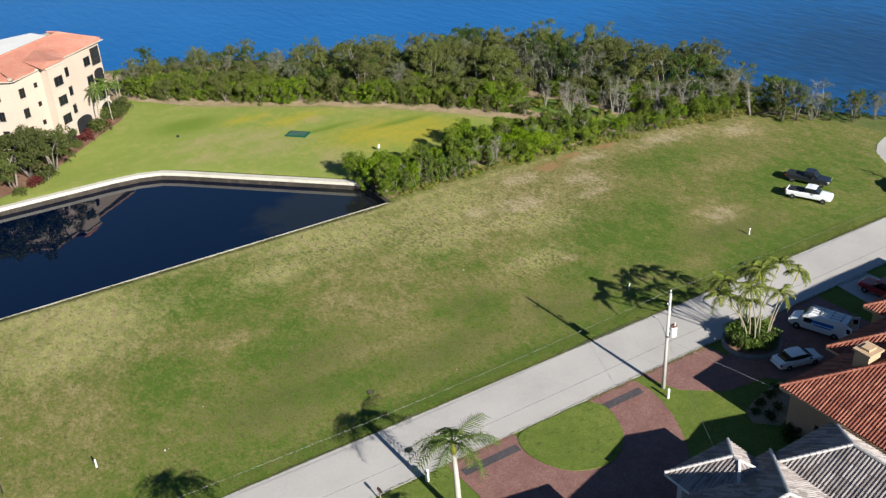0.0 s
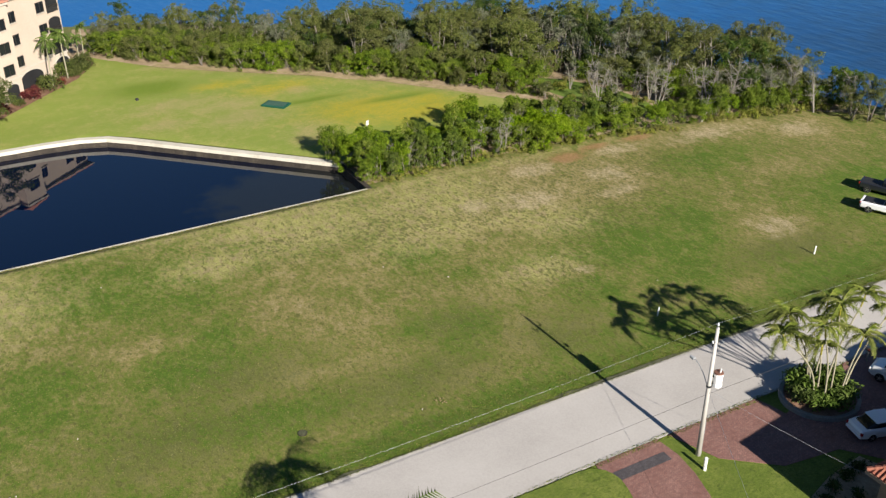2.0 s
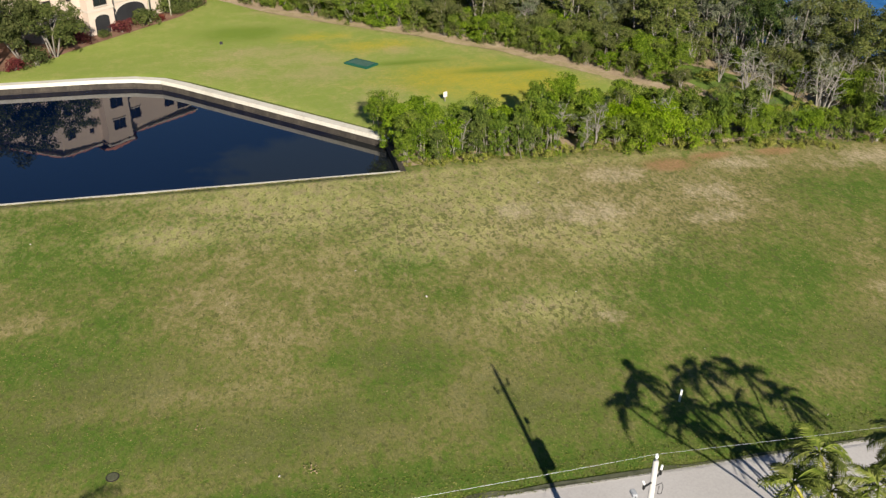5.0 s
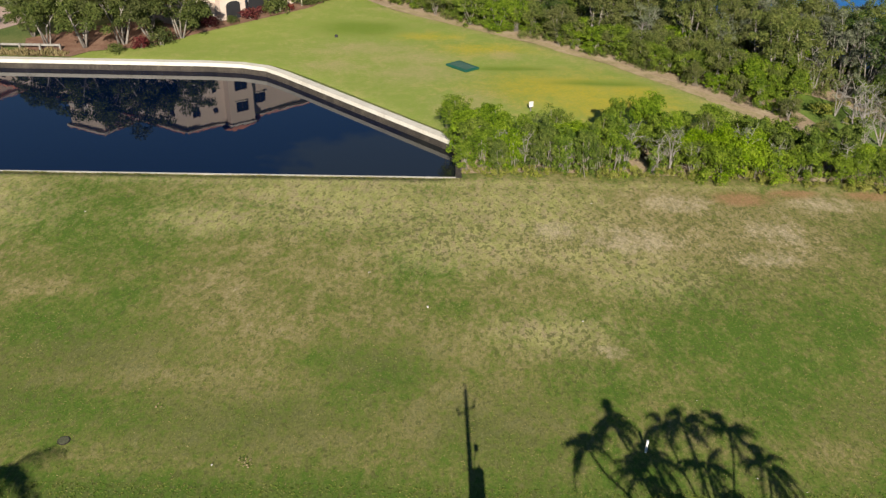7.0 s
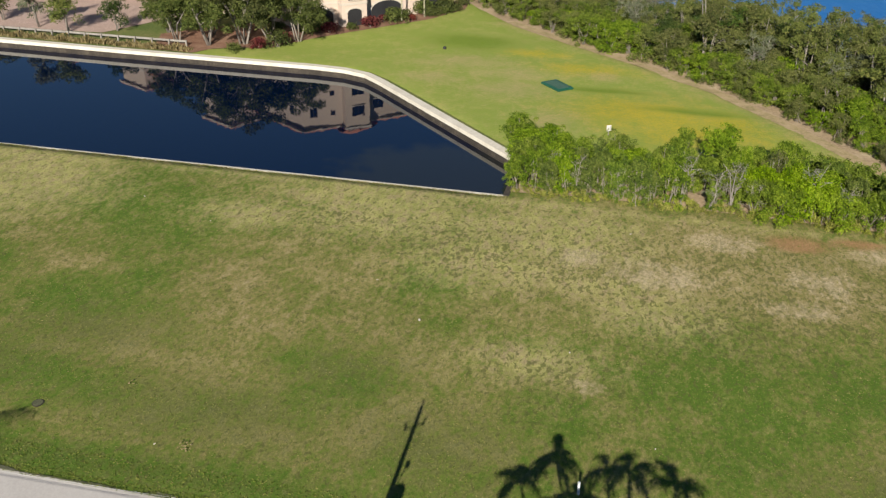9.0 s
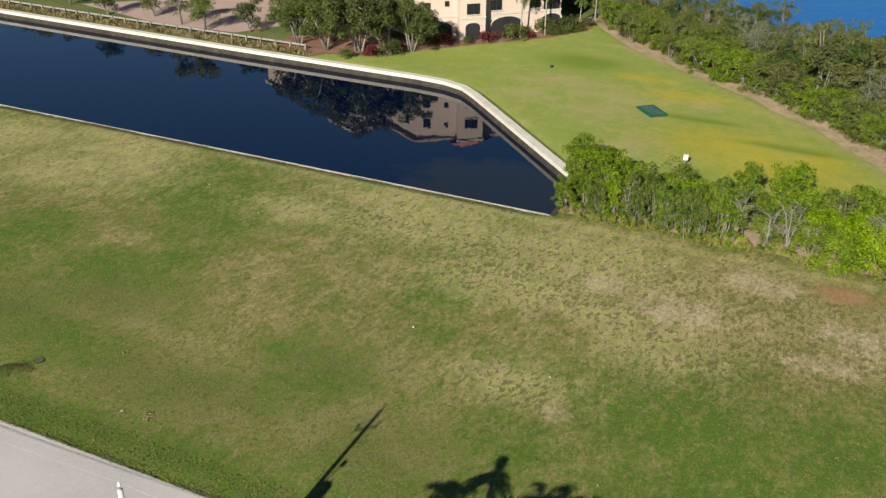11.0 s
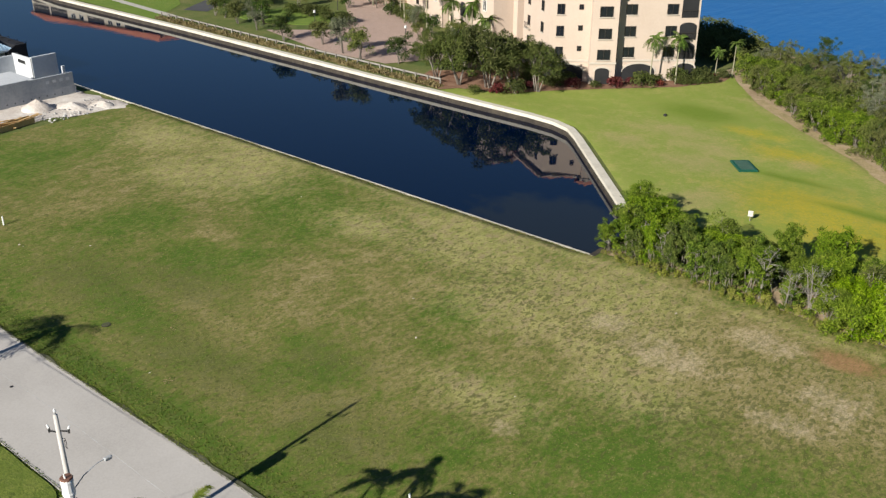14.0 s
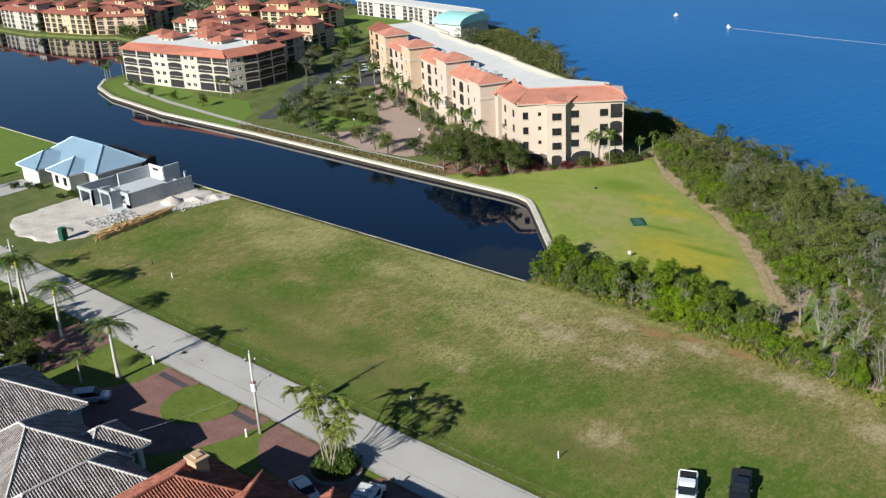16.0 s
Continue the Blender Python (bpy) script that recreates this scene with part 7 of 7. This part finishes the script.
def car(x, y, rz, kind, colour, label, z=0.07, group="parked vehicles"):
    L, W_, H = {"sedan": (4.75, 1.84, 1.45), "pickup": (5.7, 1.98, 1.85), "van": (5.7, 2.05, 2.15), "suv": (4.7, 1.88, 1.72)}[kind]
    name = {"sedan": "sedan", "pickup": "pickup_truck", "van": "panel_van", "suv": "estate_car"}[kind]
    v = thing(name, label, {"sedan": "car", "pickup": "pickup", "van": "van", "suv": "car"}[kind], x, y, z, rz, group)
    h = L / 2
    pm = PAINT[colour]
    if kind == "sedan":
        part("body", hull([(-h, .84, .42, .62, .78), (-h + .12, .94, .26, .72, .94), (-h + .7, 1, .2, .78, 1.0), (-.9, 1, .2, .80, .98), (.75, 1, .2, .78, .95), (1.5, .99, .2, .72, .88), (h - .25, .93, .24, .6, .74), (h, .80, .36, .5, .6)], W_), pm, v, smooth=False)
        part("cabin", hull([(-h + .55, .70, .9, .93, 1.0), (-1.0, .84, .9, 1.2, H - .06), (-.35, .86, .9, 1.25, H), (.35, .85, .9, 1.2, H - .03), (1.25, .74, .88, .9, .96)], W_), M["glass"], v)
        part("roof_panel", hull([(-1.15, .78, H - .1, H - .06, H - .02), (-.35, .80, H - .07, H - .01, H + .015), (.45, .78, H - .1, H - .06, H - .01)], W_, .04), pm, v)
    elif kind == "suv":
        part("body", hull([(-h, .88, .4, .8, 1.0), (-h + .15, .96, .28, .9, 1.08), (-1.0, 1, .24, .92, 1.1), (.9, 1, .24, .9, 1.06), (1.7, .98, .26, .84, .98), (h - .2, .93, .3, .7, .85), (h, .82, .4, .6, .7)], W_), pm, v)
        part("cabin", hull([(-h + .1, .80, 1.02, 1.1, 1.2), (-h + .4, .86, 1.0, 1.4, H - .06), (-.3, .87, 1.0, 1.45, H), (.5, .85, 1.0, 1.4, H - .04), (1.3, .76, 1.0, 1.02, 1.08)], W_), M["glass"], v)
        part("roof_panel", hull([(-h + .35, .80, H - .1, H - .05, H - .01), (0, .82, H - .08, H - .01, H + .02), (.55, .79, H - .1, H - .05, H - .01)], W_, .04), pm, v)
    elif kind == "van":
        part("body", hull([(-h, .96, .4, 1.6, H - .08), (-h + .1, 1, .3, 1.7, H), (.9, 1, .3, 1.7, H), (1.35, .98, .3, 1.2, H - .25), (1.75, .97, .3, 1.0, 1.3), (h - .25, .92, .32, .85, 1.05), (h, .84, .42, .7, .85)], W_), pm, v)
        part("windscreen", hull([(1.25, .82, 1.25, 1.5, H - .16), (1.42, .83, 1.2, 1.4, H - .28), (1.82, .80, 1.2, 1.24, 1.3)], W_), M["glass"], v)
        for s in (-1, 1):
            part("side_window", Geo().box(.45, s * W_ / 2 - .02, 1.15, 1.3, s * W_ / 2 + .02, 1.65), M["glass"], v)
        rack = Geo()
        for yy in (-.75, -.25, .25, .75):
            rack.cyl((-2.4, yy, H + .16), (1.0, yy, H + .16), .03, n=5)
        for xx in (-2.2, -1.2, -.2, .8):
            rack.box(xx - .03, -.85, H - .02, xx + .03, .85, H + .13)
        part("roof_rack", rack, M["steel"], v)
        for s in (-1, 1):
            door = part("rear_door", Geo().box(-.75, -.03, .45, 0, .03, H - .1), pm, v, "open white rear door", m=pose(-h + .02, s * .98, 0, 0, 0, s * -25))
            part("rear_window", Geo().box(-.6, -.04, 1.25, -.14, .04, 1.75), M["glass"], door)
            # lettering on the side, as plain bars
            for k, (a, b, c, d) in enumerate(((-1.7, .45, 1.25, 1.60), (-1.5, .3, 1.0, 1.16))):
                part("sign_bar", Geo().box(a, s * W_ / 2 - .01, c, b, s * W_ / 2 + .006, d), M["tarp"], v, "blue sign-writing bar on the side")
    else:
        part("body", hull([(-h + .05, .96, .5, 1.0, 1.08), (-h + .15, 1, .45, 1.02, 1.12), (-.35, 1, .42, 1.02, 1.12), (.95, 1, .42, 1.02, 1.12), (1.5, 1, .42, 1.0, 1.14), (h - .2, .96, .46, .95, 1.06), (h, .88, .52, .85, .92)], W_), pm, v)
        part("cabin", hull([(-.55, .80, 1.1, 1.15, 1.3), (-.42, .86, 1.1, 1.5, H - .05), (.3, .86, 1.1, 1.5, H), (.8, .84, 1.1, 1.5, H - .06), (1.35, .78, 1.08, 1.1, 1.16)], W_), M["glass"], v)
        part("roof_panel", hull([(-.45, .79, H - .1, H - .05, H - .01), (.25, .81, H - .08, H, H + .02), (.85, .78, H - .1, H - .06, H - .02)], W_, .04), pm, v)
        part("cargo_bed", Geo().box(-h + .2, -W_ / 2 + .18, 1.0, -.65, W_ / 2 - .18, 1.128), M["black"], v, "black open cargo bed")
        part("tailgate", Geo().box(-h - .01, -W_ / 2 + .12, .6, -h + .07, W_ / 2 - .12, 1.14), pm, v)
    r = .38 if kind in ("pickup", "van") else .33
    for sx in (-h + .95, h - .92):
        for s in (-1, 1):
            wheel(v, sx, s * (W_ / 2 - .11), r, .24)
    for s in (-1, 1):
        zl = .62 if kind == "sedan" else .85
        part("headlight", Geo().soft_box(h - .14, s * W_ * .36 - .17, zl - .09, h + .01, s * W_ * .36 + .17, zl + .08, .03), M["lamp_glass"], v)
        part("tail_light", Geo().box(-h - .02, s * W_ * .43 - .10, zl, -h + .12, s * W_ * .43 + .06, zl + .22), M["tail"], v)
        part("wing_mirror", Geo().soft_box(.75, s * (W_ / 2 + .10) - .09, .95 if kind == "sedan" else 1.2, .9, s * (W_ / 2 + .10) + .09, 1.1 if kind == "sedan" else 1.4, .03), M["black"], v)
    part("bumper", Geo().soft_box(-h - .05, -W_ * .45, .38, -h + .1, W_ * .45, .56, .04), M["black"] if kind != "sedan" else pm, v)
    return v


car(14.2, -56.3, -15, "sedan", "white", "white four-door sedan parked on red pavers")
car(20.6, -53.7, 110, "van", "white", "white work van with roof rack and open rear doors")
car(-21.8, -60.2, 48, "suv", "silver", "silver-blue estate car half under the shade of the house")
car(44.8, -32.8, -65, "pickup", "white", "white pickup parked on the grass lot", z=.1)
car(48.8, -29.4, -68, "pickup", "black", "black pickup parked on the grass lot", z=.1)
car(31.6, -53.6, 95, "pickup", "red", "dark red pickup parked on the pale drive")
car(56.6, -37.8, 40, "sedan", "white", "white car standing at the road edge")
for k, (x, y, r, c, kind) in enumerate(((-132, 87, 10, "white", "suv"), (-131, 84, 10, "white", "sedan"), (-140, 101, 60, "silver", "sedan"), (-143, 104, 60, "white", "sedan"), (-146, 107, 60, "grey", "suv"), (-134, 103, 60, "white", "suv"),
                                         (-137, 106, 60, "black", "sedan"), (-120, 94, 20, "silver", "suv"), (-149, 116, 60, "white", "sedan"), (-141, 113, 60, "red", "sedan"), (-138, 111, 60, "white", "suv"))):
    car(x, y, r, kind, c, {"white": "white car", "silver": "silver car", "grey": "grey car", "black": "black car", "red": "red car"}[c] + " in the apartments' car park", group="car park")


# ---- poles and wires ----
def utility_pole(x, y, h, lamp, label, transformer=True):
    p = thing("utility_pole", label, "pole", x, y, 0, 0, "utility poles")
    part("shaft", Geo().cyl((0, 0, -.3), (0, 0, h), .19, .11, 10), M["pole"], p, smooth=True)
    pin = part("top_pin", Geo().cyl((0, 0, h), (0, 0, h + .22), .035, .03, 6), M["steel"], p)
    part("insulator", Geo().cyl((0, 0, h + .18), (0, 0, h + .26), .07, .07, 8).cyl((0, 0, h + .26), (0, 0, h + .36), .05, .03, 8), M["bone"], pin)
    # short standoff brackets under the top, each with a cut-out fuse
    for ang, z in ((35, h - .95), (205, h - 1.05)):
        m = pose(0, 0, z, 0, 0, ang)
        br = part("bracket", Geo().box(.08, -.03, -.03, .55, .03, .03).box(.50, -.04, -.10, .58, .04, .16), M["black"], p, m=m)
        part("insulator", Geo().cyl((.54, 0, .16), (.62, 0, .34), .055, .045, 8), M["bone"], br)
    part("jumper", Geo().tube([(.1, .04, h - 1.35), (.42, .05, h - 1.25), (.5, .05, h - 1.5), (.46, .05, h - 1.85), (.30, .05, h - 1.8), (.32, .05, h - 1.4)], [.016] * 6, 5), M["black"], p)
    if transformer:
        tz, tx, ty = h - 4.55, .42, -.28
        tank = Geo().cyl((tx, ty, tz), (tx, ty, tz + 1.05), .31, n=14).cyl((tx, ty, tz + .12), (tx, ty, tz + .2), .33, n=14).cyl((tx, ty, tz + .85), (tx, ty, tz + .92), .33, n=14)
        t = part("transformer", tank, M["bone"], p)
        part("lid", Geo().cyl((tx, ty, tz + 1.05), (tx, ty, tz + 1.13), .34, .30, 14), M["rusty_lid"], t, "rust-brown transformer lid")
        part("bushing", Geo().cyl((tx + .05, ty - .08, tz + 1.12), (tx + .08, ty - .12, tz + 1.42), .06, .035, 8), M["bone"], t)
        part("bracket", Geo().box(.08, -.20, tz + .15, .22, .02, tz + .28).box(.08, -.20, tz + .75, .22, .02, tz + .88), M["black"], p)
        part("clamp", Geo().cyl((0, 0, tz - .12), (0, 0, tz + .02), .185, n=10), M["black"], p)
    if lamp:
        arm = part("lamp_arm", Geo().tube([(.02, .12, h - 4.75), (.14, .75, h - 4.1), (.26, 1.45, h - 3.72), (.34, 1.95, h - 3.62)], [.032, .03, .028, .026], 6), M["steel"], p)
        part("lamp_head", Geo().soft_box(.22, 1.86, h - 3.72, .46, 2.32, h - 3.58, .05), M["ac"], arm)
        part("lamp_lens", Geo().soft_box(.26, 2.0, h - 3.79, .42, 2.26, h - 3.715, .02), M["frame"], arm)
    part("conduit", Geo().cyl((.19, -.06, 0), (.17, -.06, 3.0), .04, n=6), M["steel"], p)
    return p


POLES = [(-118.0, -51.6), (-57.6, -51.6), (1.0, -51.8), (58.5, -51.5)]
for k, (x, y) in enumerate(POLES):
    utility_pole(x, y, 10.5, k == 2, "pale weathered utility pole with white transformer and street lamp" if k == 2 else "pale weathered utility pole with small insulators", k in (1, 2))
for a, b in zip(POLES, POLES[1:]):
    for dy, z, r, sag, mat, label in ((0, 10.85, .0055, .75, M["steel"], "thin bare metal overhead conductor along the road"), (.17, 5.05, .015, .35, M["black"], "black overhead telephone cable along the road")):
        pts = [(a[0] + (b[0] - a[0]) * u, a[1] + (b[1] - a[1]) * u + dy, z - 4 * sag * u * (1 - u)) for u in [i / 16 for i in range(17)]]
        solid("overhead_wire", Geo().tube(pts, [r] * 17, 4), mat, label, "cable", group="cables")
for dx, dy, z in ((6.0, -14.0, 3.4), (-8.0, -15.5, 3.6)):
    pts = [(1.0 + dx * u, -51.8 + dy * u, 5.6 + (z - 5.6) * u - 0.9 * u * (1 - u)) for u in [i / 10 for i in range(11)]]
    solid("overhead_wire", Geo().tube(pts, [.010] * 11, 4), M["steel"], "pale twisted service cable from pole to house", "cable", group="cables")


# ---- street furniture and small things ----
def post(name, x, y, h, r, mat, label, category, lean=0.0):
    g = Geo().cyl((0, 0, -.05), (0, 0, h), r, n=10).cyl((0, 0, h), (0, 0, h + r * .5), r * 1.15, r * .6, 10)
    ob = solid(name, g, mat, label, category, smooth=False)
    ob.matrix_basis = pose(x, y, 0.05, lean, 0, 0)
    return ob


post("marker_pipe", 10.5, -36.4, .95, .07, M["bone"], "white plastic pipe standing in the turf", "pipe", 6)
post("marker_pipe", 31.0, -35.2, .95, .07, M["bone"], "short pale pipe standing in the turf", "pipe", 3)
post("marker_pipe", -47.0, -31.8, .9, .08, M["bone"], "white pipe stub in the grass", "pipe", 0)
post("marker_pipe", -54.6, -30.6, 1.0, .06, M["black"], "dark thin stake in the grass", "stake", 0)
post("utility_post", -24.0, -49.9, 1.1, .17, M["bone"], "white rounded utility post at the kerb", "post")
post("utility_post", 0.3, -53.2, 1.0, .12, M["bone"], "white utility post beside the pole", "post")
post("hydrant", -43.8, -49.8, .7, .16, M["tile_red"], "short red-brown hydrant at the kerb", "hydrant")


def mailbox(x, y, rz):
    b = thing("mailbox", "dark mailbox on a short post at the kerb", "mailbox", x, y, 0.05, rz)
    part("post", Geo().box(-.05, -.05, -.05, .05, .05, 1.0), M["rail"], b)
    n = 8
    prof = [(-.11, 0), (.11, 0)] + [(.11 * math.cos(k * math.pi / n), .13 + .11 * math.sin(k * math.pi / n)) for k in range(n + 1)]
    part("box", Geo().loft([[(y_, xx, 1.0 + zz) for xx, zz in prof] for y_ in (-.28, .28)]), M["bronze"], b)
    part("flag", Geo().box(-.1, .115, 1.1, .02, .13, 1.32), M["tail"], b)


mailbox(-28.4, -49.7, 90)
mailbox(20.5, -49.9, 90)
man = thing("manhole_cover", "dark round iron manhole cover in the road", "manhole", -23.3, -45.6, 0.052)
part("rim", Geo().cyl((0, 0, 0), (0, 0, .02), .42, n=24), M["steel"], man)
part("lid", Geo().cyl((0, 0, .015), (0, 0, .03), .36, n=24), M["black"], man)
man2 = thing("valve_cover", "small dark valve cover in the road", "manhole", -19.5, -45.4, 0.052)
part("lid", Geo().cyl((0, 0, 0), (0, 0, .025), .12, n=14), M["black"], man2)

pad = thing("utility_vault", "flat green utility vault lid set in the lawn", "utility box", 1.0, 31.2, 0.09, -48)
part("collar", Geo().soft_box(-1.75, -1.1, 0, 1.75, 1.1, .2, .05), M["green_box"], pad)
part("lid", Geo().soft_box(-1.4, -.78, .2, 1.4, .78, .23, .02), M["green_lid"], pad)
bin_ = thing("waste_container", "dark green portable toilet cabin at the building site", "cabin", -79.2, -33.4, 0.06, 12)
part("cabin", Geo().soft_box(-.6, -.6, 0, .6, .6, 2.1, .08), M["green_box"], bin_)
part("roof_cap", Geo().soft_box(-.65, -.65, 2.1, .65, .65, 2.3, .12), M["green_box"], bin_)
part("door", Geo().box(-.4, -.62, .1, .4, -.6, 1.95), M["green_box"], bin_)
sg = thing("sign", "small white notice board on a post in the lawn", "sign", 8.0, 16.9, 0.04, 20)
part("post", Geo().box(-.04, -.04, 0, .04, .04, 1.0), M["rail"], sg)
bd = part("board", Geo().box(-.24, -.07, .55, .24, -.04, 1.15), M["white"], sg)
for z in (1.03, .9, .77):
    part("text_bar", Geo().box(-.17, -.075, z - .02, .17, -.07, z + .02), M["ac"], bd)
lf = solid("lawn_light", Geo().soft_box(-.2, -.2, 0, .2, .2, .35, .06), M["black"], "small black fixture in the lawn", "fixture")
lf.matrix_basis = pose(-15.1, 42.6, .05)

fence = thing("guard_rail", "low weathered timber guard rail on short posts along the canal", "fence")
pts = fine_line([(-48.0, 35.4), (-80, 35.6), (-119, 36.6)], 2.4)
pm_ = mesh_of("post", Geo().soft_box(-.11, -.11, -.1, .11, .11, .85, .03), M["rail"])
for p in pts:
    part("post", pm_, None, fence, m=pose(p[0], p[1], 0))
for a, b in zip(pts, pts[1:]):
    m = along(a, b)
    L = math.dist(a, b)
    part("rail", Geo().box(.02, -.18, .52, L - .02, -.11, .78), M["rail"], fence, m=m)


def court_lamp(x, y):
    l = thing("lamp_post", "black lamp post on the forecourt", "lamp", x, y, 0.05, 0, "lamp posts")
    part("pole", Geo().cyl((0, 0, 0), (0, 0, 4.2), .07, .05, 8), M["black"], l)
    part("lantern", Geo().soft_box(-.18, -.18, 4.2, .18, .18, 4.65, .08), M["lamp_glass"], l)


for x, y in ((-63.9, 45.4), (-84, 44), (-98, 63), (-121, 70)):
    court_lamp(x, y)

# boats and wakes far out
for x, y, rz, L in ((-108, 243, 20, 0.8), (-77, 225, 165, 0.8)):
    b = thing("motor_boat", "small white motor boat far out on the bay", "boat", x, y, WATER_Z + .05, rz, "boats")
    part("hull", Geo().loft([[(-L, -.5, 0), (-L, .5, 0), (-L, .6, .5), (-L, -.6, .5)], [(0, -.6, 0), (0, .6, 0), (0, .75, .6), (0, -.75, .6)], [(L, -.03, .2), (L, .03, .2), (L, .05, .75), (L, -.05, .75)]]), M["bone"], b)
    part("cabin", Geo().soft_box(-L * .4, -.4, .5, L * .2, .4, 1.2, .1), M["bone"], b)
M["foam"] = material("white_foam", ((.55, .6, .65), (.8, .82, .84)), .8, .8, 0, 5)
wk = Geo()
wk.add([(-75, 225, 0), (-40, 219.2, 0), (-5, 214.2, 0), (-5, 213.8, 0), (-40, 218.75, 0), (-75, 224.6, 0)], [(0, 5, 4, 1), (1, 4, 3, 2)])
w_ob = solid("boat_wake", wk, M["foam"], "thin white wake behind the moving boat", "wake", "structure")
w_ob.matrix_basis = pose(0, 0, WATER_Z + .03)

# litter, stones and stakes in the grass
scattered("stones", 22, (-60, -40, 34, -4), M["sand"], "pale stones and litter lying in the grass", "stones", .06, 33, .3)
scattered("rubble", 34, (-12.1, -38.2, -11.2, -37.4), M["bare"], "pale broken shell rubble lying in the turf", "stones", .05, 35, .2)
scattered("rubble", 10, (-17.9, -33.4, -17.2, -32.9), M["bare"], "few pale rubble pieces lying in the turf", "stones", .045, 36, .2)
meter = thing("meter_lid", "dark oval iron meter lid set in the grass", "lid", -22.1, -36.2, 0.09)
part("rim", Geo().cyl((0, 0, 0), (0, 0, .05), .36, n=20), M["bronze"], meter)
part("lid", Geo().cyl((0, 0, .045), (0, 0, .07), .30, n=20), M["grit"], meter)
